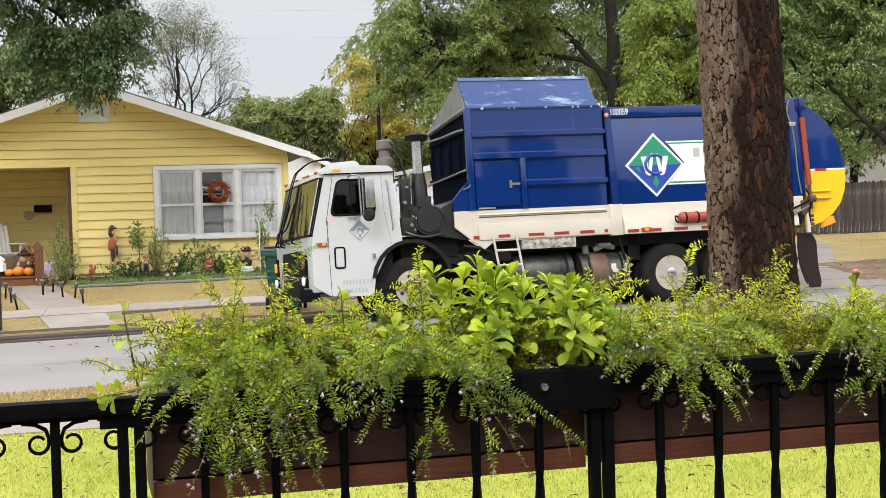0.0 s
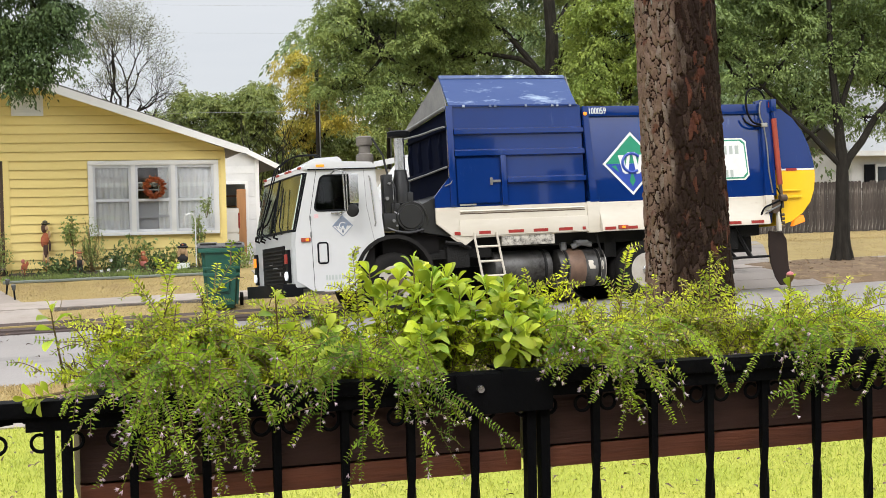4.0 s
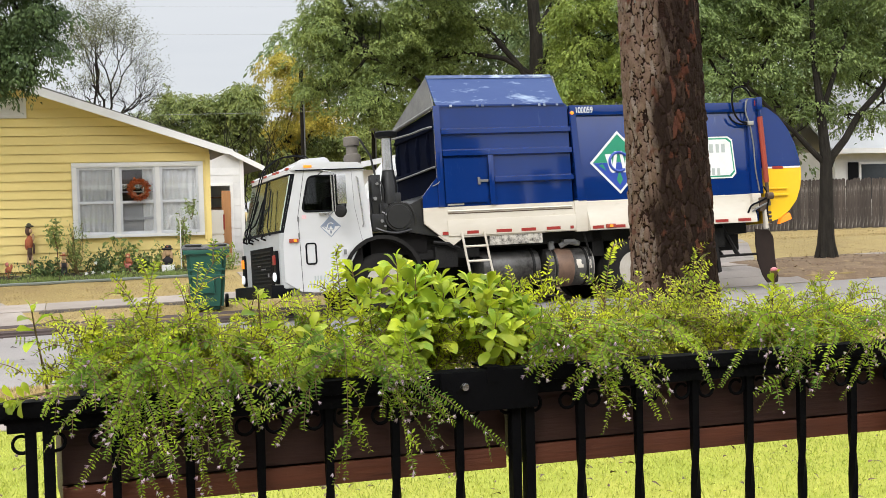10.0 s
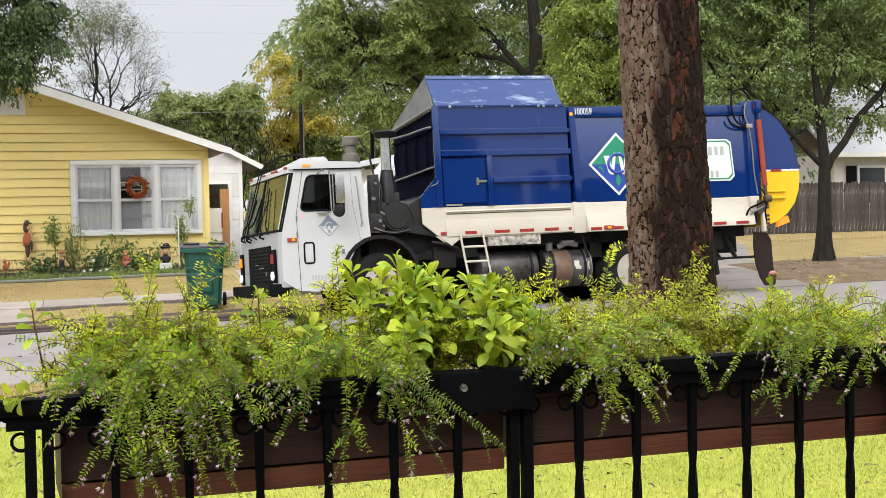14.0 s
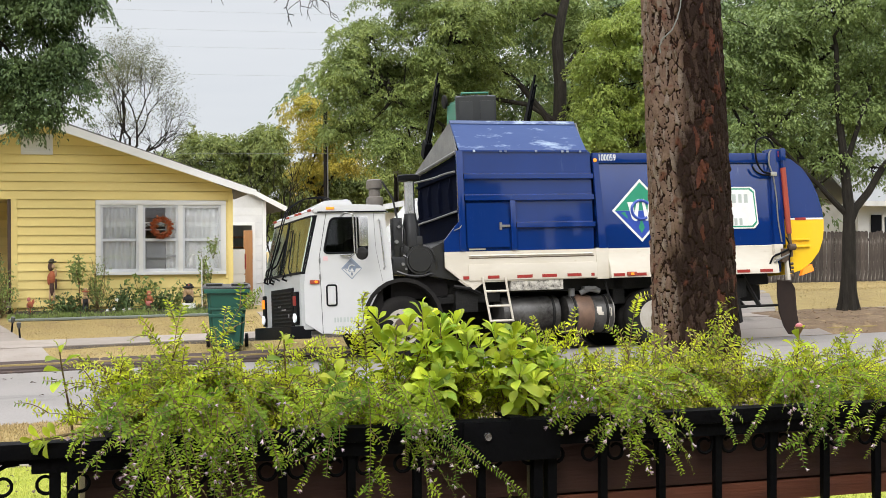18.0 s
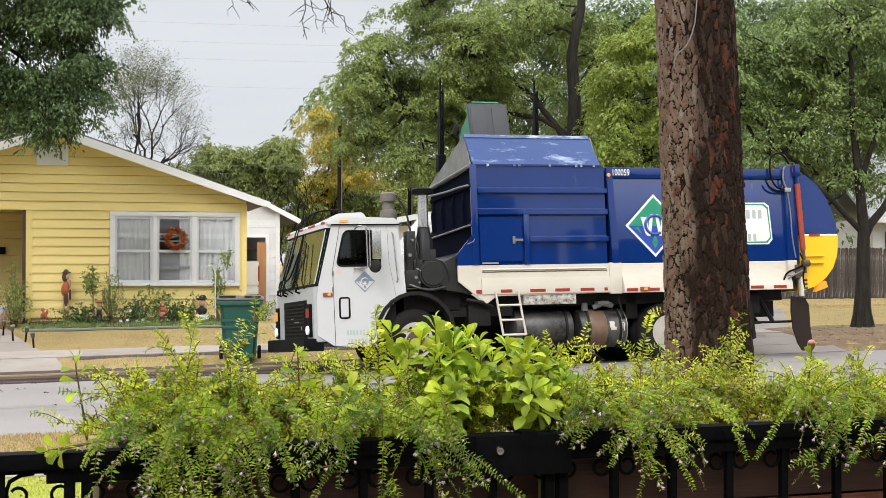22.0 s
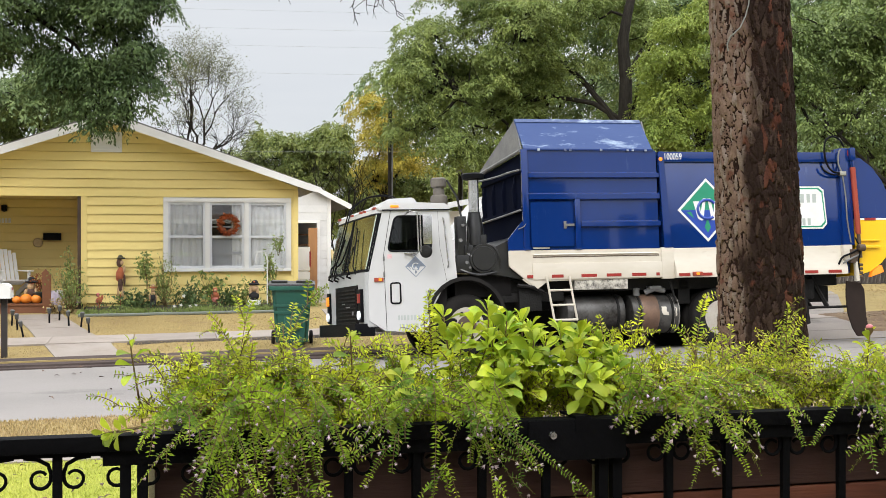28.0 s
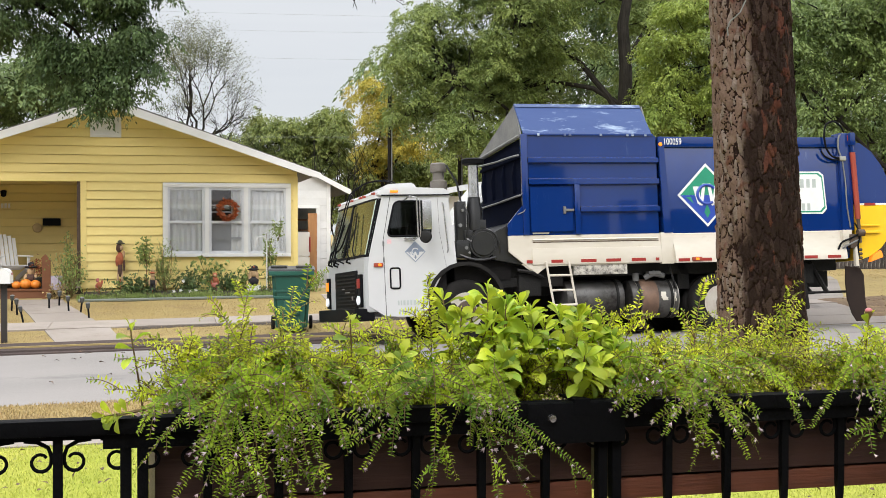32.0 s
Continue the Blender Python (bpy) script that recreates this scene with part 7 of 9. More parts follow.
def heather(root, rise, hang, seed, mound=40, spread=0.1, height=0.11, dry=0.12, per=5):
    """A bush of arching fronds: each a stem set with two flat rows of small leaves and a few side fronds.
    rise and hang: the ends of its standing and hanging fronds, x, y, z; mound: short fronds that fill its middle."""
    rng = np.random.default_rng(seed)
    t = thing("heather_plant", "trailing false heather with tiny lilac flowers in the planter", "plant", RAIL, "planter flowers")
    root = np.array(root)
    paths, leaves, fa, fd = [], [], [], []

    def frond(p, q0, gap, size, age, flowers, young=False):
        """Leaves in two rows along the stem p, smaller towards its tip; young picks the greener, shaded tone."""
        paths.append(p)
        L = np.linalg.norm(np.diff(p, axis=0), axis=1).sum()
        m = max(4, int(L * (1 - q0) / gap))
        q = np.linspace(q0, 0.995, m)
        pos, dd = along_line(p, q)
        face = unit(np.array([0, -0.75, 0.65]) + rng.normal(size=3) * 0.45)
        sd = np.cross(dd, face)
        sd /= np.maximum(np.linalg.norm(sd, axis=1, keepdims=True), 1e-9)
        for s in (-1, 1):
            al = s * sd + dd * rng.uniform(0.15, 0.5) + rng.normal(size=(m, 3)) * 0.2
            up = np.tile(face, (m, 1)) + rng.normal(size=(m, 3)) * 0.22
            sz = size * rng.uniform(0.75, 1.15, m) * np.minimum(1.0, 1.25 - 0.7 * q)
            keep = rng.random(m) > 0.07 + 0.3 * np.clip(0.35 - q, 0, 1)
            old = rng.random(m) < age * np.clip(1.3 - 1.5 * q, 0.1, 1)
            leaves.append((pos[keep], al[keep], up[keep], sz[keep], np.where(old[keep], 2, 1 if young else 0)))
        for c in range(flowers):
            e = along_line(p, rng.uniform(0.72, 1.0, 1))
            fa.append(e[0][0] + rng.normal(size=3) * 0.003), fd.append(unit(e[1][0] + rng.normal(size=3) * 0.6))

    def side(p, k, lo, hi, age, flowers, young=False):
        for c in range(k):
            q = rng.uniform(0.25, 0.9)
            a, d = along_line(p, np.array([q]))
            w = unit(np.cross(d[0], unit(np.array([0, -0.75, 0.65]) + rng.normal(size=3) * 0.5))) * rng.choice((-1, 1))
            L = rng.uniform(lo, hi) * (1.2 - 0.6 * q)
            e = a[0] + unit(d[0] + w * rng.uniform(0.5, 1.0)) * L
            frond(arch(a[0], a[0] + (e - a[0]) * 0.35 + np.array([0, 0, 0.1 * L]), a[0] + (e - a[0]) * 0.75 + np.array([0, 0, 0.06 * L]), e - np.array([0, 0, 0.12 * L]), 7), 0.08, 0.0052, 0.0126, age, flowers, young)

    for end in hang:
        for c in range(per - 2 + int(rng.random() < 0.45)):
            e = np.array(end) + rng.normal(size=3) * np.array([0.02, 0.022, 0.012])
            s = 1.0 if c == 0 else rng.uniform(0.45, 1.0)
            foot = root + rng.normal(size=3) * np.array([0.03, 0.02, 0.0])
            lip = np.array([foot[0] + (e[0] - foot[0]) * 0.25 + rng.normal() * 0.055, -0.035, 1.535 + rng.uniform(0, 0.055)])
            e = lip + (e - lip) * s
            e[1] = min(e[1], -0.045)
            p = np.concatenate([arch(foot, foot + np.array([0, -0.01, 0.09]), lip + np.array([0, 0.05, 0.03]), lip, 8)[:-1],
                                arch(lip, lip + (e - lip) * 0.33 + np.array([0, -0.03, 0.03]), lip + (e - lip) * 0.72 + np.array([0, -0.02, 0.016]), e, 13)])
            over = (p[:, 1] < 0.045) & (p[:, 1] > -0.028)
            p[over, 2] = np.maximum(p[over, 2], 1.521)
            frond(p, 0.26, 0.0056, 0.0124, dry * 0.2, int(rng.integers(1, 6)), True)
            side(p, 4, 0.03, 0.075, dry * 0.2, 1 if rng.random() < 0.5 else 0, True)
    for end in rise:
        for c in range(1 if end[2] > 1.66 else 2 if end[2] > 1.63 else max(3, per - 1)):
            e = np.array(end) + rng.normal(size=3) * np.array([0.022, 0.02, 0.016])
            foot = root + rng.normal(size=3) * np.array([0.03, 0.02, 0.0])
            e = foot + (e - foot) * (1.0 if c == 0 else rng.uniform(0.55, 1.0))
            flat = (e - foot) * np.array([1, 1, 0])
            p = arch(foot, foot + flat * 0.15 + np.array([0, 0, 0.5 * (e[2] - foot[2])]), foot + flat * 0.6 + np.array([0, 0, 0.95 * (e[2] - foot[2])]), e, 16)
            frond(p, 0.18, 0.0058, 0.0165, dry, 1 if rng.random() < 0.25 else 0)
            side(p, 5 if end[2] > 1.63 else 7, 0.035, 0.085, dry, 0)
    for c in range(mound):
        a, L = rng.uniform(0, 2 * math.pi), spread * rng.uniform(0.35, 1.0)
        foot = root + np.array([rng.normal() * spread * 0.35, rng.normal() * 0.025, 0])
        e = foot + np.array([L * math.cos(a), 0.45 * L * math.sin(a) - 0.02, height * rng.uniform(0.35, 1.0)])
        p = arch(foot, foot + np.array([0, 0, 0.6 * (e[2] - foot[2])]), (foot + e) / 2 + np.array([0, 0, 0.45 * (e[2] - foot[2]) + 0.02]), e, 12)
        over = (p[:, 1] < 0.045) & (p[:, 1] > -0.028)
        p[over, 2] = np.maximum(p[over, 2], 1.521)
        frond(p, 0.1, 0.006, 0.0135, dry * 1.6, 1 if rng.random() < 0.1 else 0)
        side(p, 5, 0.03, 0.06, dry * 1.6, 0)
    at, al, up, sz, old = (np.concatenate([w[i] for w in leaves]) for i in range(5))
    fd = np.array(fd)

    def tuft(w):
        return leaf_cloud(at[old == w], al[old == w], up[old == w], sz[old == w], NARROW, NARROW_F)

    for nm, (v, f), m_ in (("stalk", thin_tubes(paths, 0.0011, 0.0005), M_STEM),
                           ("foliage", tuft(0), L_HEATH), ("trailing_foliage", tuft(1), L_HEATHG), ("yellowed_foliage", tuft(2), L_HEATHY),
                           ("bloom", leaf_cloud(np.array(fa), fd, np.cross(fd, rng.normal(size=fd.shape)), rng.uniform(0.006, 0.0105, len(fa)), BELL, BELL_F), L_PETAL)):
        if len(v):
            ob = tagged(new(nm, fast_mesh(nm, v, f, m_)), kind="stuff")
            ob.parent = t
    return t


heather((0.20, 0.1, 1.46), [(0.33, 0.09, 1.735), (0.3, 0.1, 1.68), (0.063, 0.07, 1.685), (0.11, 0.09, 1.64), (0.2, 0.1, 1.655), (0.25, 0.09, 1.69), (-0.015, 0.04, 1.55), (0.0, 0.07, 1.6), (0.05, 0.08, 1.6), (0.15, 0.05, 1.62), (0.28, 0.05, 1.63)],
        [(0.09, -0.09, 1.365), (0.143, -0.1, 1.355), (0.2, -0.1, 1.345), (0.265, -0.09, 1.345), (0.305, -0.08, 1.352), (0.03, -0.09, 1.42), (0.005, -0.08, 1.475), (0.25, -0.1, 1.41), (0.17, -0.12, 1.41), (0.1, -0.11, 1.45), (0.3, -0.08, 1.43)], 31, 100, 0.17, 0.15, 0.34, 4)
heather((0.37, 0.11, 1.46), [(0.3, 0.08, 1.62), (0.36, 0.1, 1.605), (0.42, 0.1, 1.62), (0.47, 0.08, 1.6), (0.44, 0.1, 1.675), (0.4, 0.06, 1.59)], [(0.363, -0.06, 1.5), (0.335, -0.06, 1.475), (0.4, -0.05, 1.515)], 32, 90, 0.12, 0.14, 0.3, 3)
heather((0.51, 0.07, 1.46), [(0.521, 0.07, 1.715), (0.475, 0.08, 1.655), (0.45, 0.06, 1.62), (0.425, 0.08, 1.66), (0.55, 0.06, 1.6), (0.495, 0.1, 1.64)],
        [(0.359, -0.08, 1.463), (0.392, -0.08, 1.426), (0.466, -0.08, 1.355), (0.5, -0.1, 1.39), (0.564, -0.09, 1.366), (0.644, -0.09, 1.343), (0.706, -0.08, 1.405), (0.61, -0.1, 1.42), (0.53, -0.1, 1.44), (0.58, -0.09, 1.4), (0.675, -0.07, 1.44)], 33, 60, 0.1, 0.12, 0.22, 3)
heather((0.68, 0.12, 1.46), [(0.62, 0.08, 1.58), (0.7, 0.05, 1.57), (0.76, 0.08, 1.58)], [], 34, 70, 0.12, 0.12, 0.12, 4)
heather((0.85, 0.12, 1.46), [(0.9, 0.14, 1.66), (0.87, 0.12, 1.63), (0.93, 0.12, 1.63), (0.8, 0.06, 1.56)], [(0.812, -0.05, 1.478), (0.84, -0.05, 1.51)], 35, 60, 0.1, 0.13, 0.16, 4)
heather((0.98, 0.08, 1.46), [(1.021, 0.08, 1.69), (0.93, 0.1, 1.62), (0.96, 0.08, 1.61), (1.08, 0.1, 1.61), (1.11, 0.1, 1.625), (1.0, 0.12, 1.6)],
        [(0.931, -0.09, 1.4), (0.97, -0.1, 1.425), (1.027, -0.09, 1.415), (1.072, -0.08, 1.387), (1.13, -0.07, 1.451), (0.88, -0.08, 1.46), (1.0, -0.1, 1.46), (1.05, -0.08, 1.46)], 36, 80, 0.12, 0.13, 0.5, 3)
heather((1.17, 0.13, 1.46), [(1.26, 0.1, 1.69), (1.215, 0.12, 1.66), (1.33, 0.12, 1.61), (1.15, 0.1, 1.61), (1.24, 0.12, 1.61), (1.1, 0.12, 1.6), (1.28, 0.14, 1.62)], [(1.145, -0.05, 1.505)], 37, 90, 0.14, 0.12, 0.55, 3)
heather((1.36, 0.08, 1.46), [(1.38, 0.1, 1.6), (1.44, 0.1, 1.6), (1.3, 0.08, 1.58), (1.41, 0.06, 1.57)], [(1.239, -0.08, 1.398), (1.262, -0.08, 1.42), (1.182, -0.07, 1.447), (1.305, -0.09, 1.418), (1.34, -0.08, 1.44), (1.22, -0.07, 1.47)], 38, 60, 0.11, 0.11, 0.2, 3)
heather((1.50, 0.09, 1.46), [(1.6, 0.08, 1.55), (1.54, 0.1, 1.61), (1.47, 0.1, 1.62), (1.58, 0.1, 1.6)], [(1.412, -0.08, 1.425), (1.45, -0.08, 1.44), (1.52, -0.07, 1.47), (1.55, -0.07, 1.46)], 39, 60, 0.11, 0.11, 0.2, 3)


def broadleaf(tips, seed, size=0.038, foot=None, whorl=17, label="bright green broad-leaved plant in the planter"):
    """Shoots that end in whorls of spoon-shaped leaves, with older leaves hanging lower down. tips: the shoots' ends, x, y, z."""
    rng = np.random.default_rng(seed)
    t = thing("broadleaf_plant", label, "plant", RAIL, "planter leaves")
    mid = np.mean(np.array(tips), axis=0)
    root = np.array(foot or (mid[0], 0.1, 1.458))
    paths, la, ld, lu, ls = [], [], [], [], []
    for tip in tips:
        tip, base = np.array(tip), root + rng.normal(size=3) * np.array([0.012, 0.008, 0])
        h = tip - base
        p = arch(base, base + np.array([0, 0, 0.4 * h[2]]), tip - np.array([h[0] * 0.25, h[1] * 0.25, 0.3 * h[2]]), tip, 10)
        p[(p[:, 1] < 0.045), 2] = np.maximum(p[(p[:, 1] < 0.045), 2], 1.52)
        paths.append(p)
        axis = unit(p[-1] - p[-3] + rng.normal(size=3) * 0.004)
        e1 = unit(np.cross(axis, np.array([0.3, 1, 0.2])))
        e2 = np.cross(axis, e1)
        for j in range(whorl + int(rng.integers(-2, 3))):
            a = j * 2.4 + rng.normal() * 0.25
            ring = j / whorl
            q = 0.99 - 0.42 * ring ** 1.6
            at, _ = along_line(p, np.array([q]))
            out = e1 * math.cos(a) + e2 * math.sin(a)
            la.append(at[0])
            ld.append(unit(out * (0.5 + 0.9 * min(1.0, ring * 1.5)) + axis * (0.9 - 0.8 * ring) + np.array([0, 0, 0.1 - 0.7 * ring * rng.random()]) + rng.normal(size=3) * 0.28))
            lu.append(axis * 0.7 - out * 0.4 + np.array([0, -0.2, 0.4]) + rng.normal(size=3) * 0.5)
            ls.append(size * 1.12 * rng.uniform(0.7, 1.15) * (0.6 + 0.5 * min(1.0, ring * 2.2)))
    v, f = thin_tubes(paths, 0.0026, 0.0013)
    ob = tagged(new("stalk", fast_mesh("stalk", v, f, M_STEM)), kind="stuff")
    ob.parent = t
    v, f = leaf_cloud(np.array(la), np.array(ld), np.array(lu), np.array(ls), BROAD, BROAD_F)
    ob = tagged(new("foliage", fast_mesh("foliage", v, f, L_BROAD, True)), kind="stuff")
    ob.parent = t
    return t


broadleaf([(0.553, 0.12, 1.683), (0.575, 0.08, 1.655), (0.56, 0.13, 1.64), (0.6, 0.09, 1.672), (0.61, 0.05, 1.63)], 51)
broadleaf([(0.632, 0.11, 1.695), (0.65, 0.06, 1.675), (0.62, 0.05, 1.645), (0.665, 0.1, 1.66), (0.64, 0.04, 1.61), (0.655, 0.14, 1.68)], 52, 0.04)
broadleaf([(0.69, 0.1, 1.673), (0.7, 0.06, 1.64), (0.715, 0.12, 1.66), (0.685, 0.04, 1.605), (0.73, 0.08, 1.635)], 53, 0.039)
broadleaf([(0.765, 0.1, 1.655), (0.785, 0.06, 1.652), (0.775, 0.04, 1.62), (0.8, 0.11, 1.64), (0.75, 0.05, 1.6), (0.82, 0.07, 1.62)], 54, 0.039)
broadleaf([(0.835, 0.09, 1.63), (0.86, 0.08, 1.605), (0.845, 0.04, 1.59), (0.87, 0.12, 1.61)], 55, 0.037)
broadleaf([(0.61, -0.03, 1.58), (0.63, -0.02, 1.6), (0.59, -0.03, 1.565)], 56, 0.04, (0.62, 0.06, 1.458))
broadleaf([(0.765, -0.02, 1.59), (0.8, 0.0, 1.575)], 57, 0.038, (0.78, 0.06, 1.458))
broadleaf([(0.43, -0.03, 1.585), (0.445, -0.02, 1.6), (0.415, -0.04, 1.55)], 58, 0.032, (0.43, 0.06, 1.458), 9)
broadleaf([(0.37, 0.04, 1.655)], 59, 0.036, (0.4, 0.08, 1.458), 5, "few round bright leaves on a leaning shoot")
broadleaf([(0.015, 0.09, 1.645)], 60, 0.03, (0.05, 0.1, 1.458), 8, "small bright green shoot at the planter's end")
broadleaf([(-0.03, -0.05, 1.44), (-0.015, -0.05, 1.415)], 61, 0.024, (0.07, 0.06, 1.458), 8, "small-leaved shoot hanging over the rail")
broadleaf([(1.385, 0.08, 1.64), (1.375, 0.07, 1.61)], 62, 0.026, (1.37, 0.09, 1.458), 8, "thin upright shoot with yellowing leaves")
bud = thing("flower_bud", "pink flower bud on a thin shoot", "flower", RAIL)
part("petals", ball(B(), (1.384, 0.08, 1.651), 0.0075, 2, (1, 1, 0.8)), mat("pink_petal", (0.4, 0.06, 0.09), 0.5, color2=(0.5, 0.2, 0.2), scale=90), bud)
part("calyx", lathe(B(), [(0.002, 1.636), (0.006, 1.642), (0.008, 1.65)], (1.384, 0.08, 0), seg=10), M_STEM, bud)


# ---- wheeled carts ----
def cart(name, label, body_m, lid_m, m, group="wheeled carts"):
    c = thing(name, label, "trash cart", m, group)
    bm = B()
    lo = [(-0.25, -0.28), (0.25, -0.28), (0.25, 0.28), (-0.25, 0.28)]
    hi = [(-0.32, -0.37), (0.32, -0.37), (0.32, 0.37), (-0.32, 0.37)]
    a = [bm.verts.new((x, y, 0.03)) for x, y in lo]
    b = [bm.verts.new((x, y, 0.98)) for x, y in hi]
    i_ = [bm.verts.new((x * 0.93, y * 0.93, 0.98)) for x, y in hi]
    j_ = [bm.verts.new((x * 0.93, y * 0.93, 0.08)) for x, y in lo]
    for p, q in ((a, b), (b, i_), (i_, j_)):
        for k in range(4):
            bm.faces.new((p[k], p[(k + 1) % 4], q[(k + 1) % 4], q[k]))
    bm.faces.new(a[::-1]), bm.faces.new(j_)
    bmesh.ops.recalc_face_normals(bm, faces=bm.faces[:])
    bmesh.ops.bevel(bm, geom=[e for e in bm.edges if abs(e.verts[0].co.z - e.verts[1].co.z) > 0.5 or max(v.co.z for v in e.verts) < 0.05], offset=0.06, segments=3, affect="EDGES")
    body = part("cart_body", bm, body_m, c)
    bm = B()
    for x0, x1, y0, y1 in ((-0.36, 0.36, -0.41, -0.34), (-0.36, 0.36, 0.34, 0.41), (-0.36, -0.3, -0.36, 0.36), (0.3, 0.36, -0.36, 0.36)):
        box(bm, x0, x1, y0, y1, 0.93, 1.0, 0.012)
    part("rim", bm, body_m, body)
    bm = B()
    box(bm, -0.285, 0.285, -0.345, -0.3, 0.55, 0.6, 0.01)
    box(bm, -0.29, 0.29, -0.355, -0.31, 0.66, 0.7, 0.01)
    box(bm, -0.12, 0.12, -0.36, -0.3, 0.3, 0.52, 0.02)
    part("lift_bar", bm, body_m, body)
    bm = B()
    tube(bm, [(-0.25, 0.4, 0.96), (-0.25, 0.47, 0.98), (0.25, 0.47, 0.98), (0.25, 0.4, 0.96)], 0.018)
    part("handle", bm, body_m, body)
    for x in (-0.31, 0.31):
        bm = B()
        lathe(bm, [(0.03, -0.03), (0.1, -0.03), (0.125, -0.02), (0.125, 0.02), (0.1, 0.03), (0.03, 0.03)], (x, 0.31, 0.125), "x", 20)
        part("wheel", bm, M_RUBBER, c)
    # the lid hinges on the handle side; its own origin lies on the hinge
    bm = B()
    prism(bm, [(-0.82, 0.0), (-0.8, 0.035), (-0.45, 0.075), (0.0, 0.06), (0.02, 0.0)], "x", -0.375, 0.375, 0.012)
    lid = part("lid", bm, lid_m, c, at=pose(0, 0.41, 1.0))
    bm = B()
    for x in (-0.2, 0.2):
        box(bm, x - 0.13, x + 0.13, -0.68, -0.08, 0.05, 0.078, 0.006)
    part("lid_rib", bm, lid_m, lid)
    return c, lid


cart("wheeled_cart", "dark green wheeled trash cart with a black lid at the kerb", M_CART, M_LID, pose(2.2, 23.4, land_z(2.2, 23.4) - 0.005, 0, 0, -6) @ Matrix.Scale(1.1, 4))
lift_cart, lift_lid = cart("wheeled_cart", "faded green wheeled cart with a grey lid, emptied by the truck", M_CART2, M_LIDG, pose(7.0, 23.5, land_z(7.0, 23.5)))


# ---- the pine trunk on the lawn, clad in bark plates ----
TRUNK = (4.69, 9.62)
pine = thing("pine_tree", "tall pine trunk with red-brown flaking bark plates", "tree", pose(TRUNK[0], TRUNK[1], land_z(*TRUNK), 0, 0, 0))


def pine_bark():
    """The trunk's skin: an uneven net of furrows between flaking plates, each plate standing a little differently."""
    rng = np.random.default_rng(5)
    na, nz, top = 350, 640, 4.9
    ang, zz = np.meshgrid(np.arange(na) / na * 2 * np.pi, np.linspace(-0.1, top, nz))
    arc, tall = ang * 0.45, zz * 0.42
    warp = 0.006 * np.sin(arc * 31 + 3 * np.sin(tall * 9)) + 0.004 * np.sin(tall * 57 + arc * 43)
    px, py = arc + warp, tall + 0.008 * np.sin(arc * 37 + tall * 11)
    girth = 2 * np.pi * 0.45
    n = 3300
    sx, sy = rng.uniform(0, girth, n), rng.uniform(-0.12, top * 0.42 + 0.06, n)
    f1, f2, who = np.full(px.shape, 9.0), np.full(px.shape, 9.0), np.zeros(px.shape, int)
    level = tall[:, 0]
    for k in range(n):
        lo, hi = np.searchsorted(level, (sy[k] - 0.16, sy[k] + 0.16))
        if hi <= lo:
            continue
        g1, g2 = f1[lo:hi], f2[lo:hi]
        dx = np.abs(px[lo:hi] - sx[k])
        dx = np.minimum(dx, girth - dx)
        dy = py[lo:hi] - sy[k]
        d = np.maximum(dx, 0.85 * np.abs(dy)) * 0.5 + 0.5 * np.hypot(dx, dy)
        nearer = d < g1
        f2[lo:hi] = np.where(nearer, g1, np.minimum(g2, d))
        f1[lo:hi] = np.where(nearer, d, g1)
        who[lo:hi][nearer] = k
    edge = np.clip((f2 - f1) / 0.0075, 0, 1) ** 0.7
    lift, tx, ty = rng.uniform(0.55, 1.2, n)[who], rng.normal(size=n)[who] * 0.16, rng.normal(size=n)[who] * 0.14
    rough = 0.0022 * np.sin(px * 190 + 4 * np.sin(py * 70)) * np.sin(py * 150 + 3 * np.sin(px * 90)) + rng.normal(size=px.shape) * 0.0006
    h = edge * (0.021 * lift + tx * (px - sx[who]) * (np.abs(px - sx[who]) < 0.3) + ty * (py - sy[who])) + rough - 0.018
    ax = -0.035 * zz + 0.006 * np.sin(zz * 1.3)
    r = 0.338 + 0.05 * np.exp(-zz * 1.1) - 0.007 * zz + h
    v = np.stack([ax + r * np.cos(ang), 0.01 * zz + r * np.sin(ang), zz], -1).reshape(-1, 3)
    i, j = np.meshgrid(np.arange(na), np.arange(nz - 1))
    q = np.stack([j * na + i, j * na + (i + 1) % na, (j + 1) * na + (i + 1) % na, (j + 1) * na + i], -1).reshape(-1, 4)
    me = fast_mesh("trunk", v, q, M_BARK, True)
    # furrow faces: dark inner bark with the crevices' shade painted in
    me.materials.append(M_BARKSHADE)
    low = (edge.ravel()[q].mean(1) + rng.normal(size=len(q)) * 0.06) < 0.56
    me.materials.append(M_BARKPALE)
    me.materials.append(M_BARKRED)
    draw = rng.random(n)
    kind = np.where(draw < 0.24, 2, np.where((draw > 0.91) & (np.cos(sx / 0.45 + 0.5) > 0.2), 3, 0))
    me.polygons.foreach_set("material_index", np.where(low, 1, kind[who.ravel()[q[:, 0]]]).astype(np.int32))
    ob = new("trunk", me)
    ob.parent = pine
    return ob


tagged(pine_bark(), "red-brown flaking bark, dark down one side")

cable = thing("dangling_cable", "thin pale cable hanging on the pine trunk", "cable", pose(0, 0, 0))
part("cord", tube(B(), [(4.42, 9.29, 4.3), (4.39, 9.27, 3.9), (4.368, 9.265, 3.68), (4.339, 9.262, 3.583), (4.297, 9.268, 3.495), (4.255, 9.275, 3.455), (4.226, 9.285, 3.43), (4.203, 9.295, 3.37), (4.214, 9.3, 3.319)], 0.0055, 6), M_SCUFF, cable)


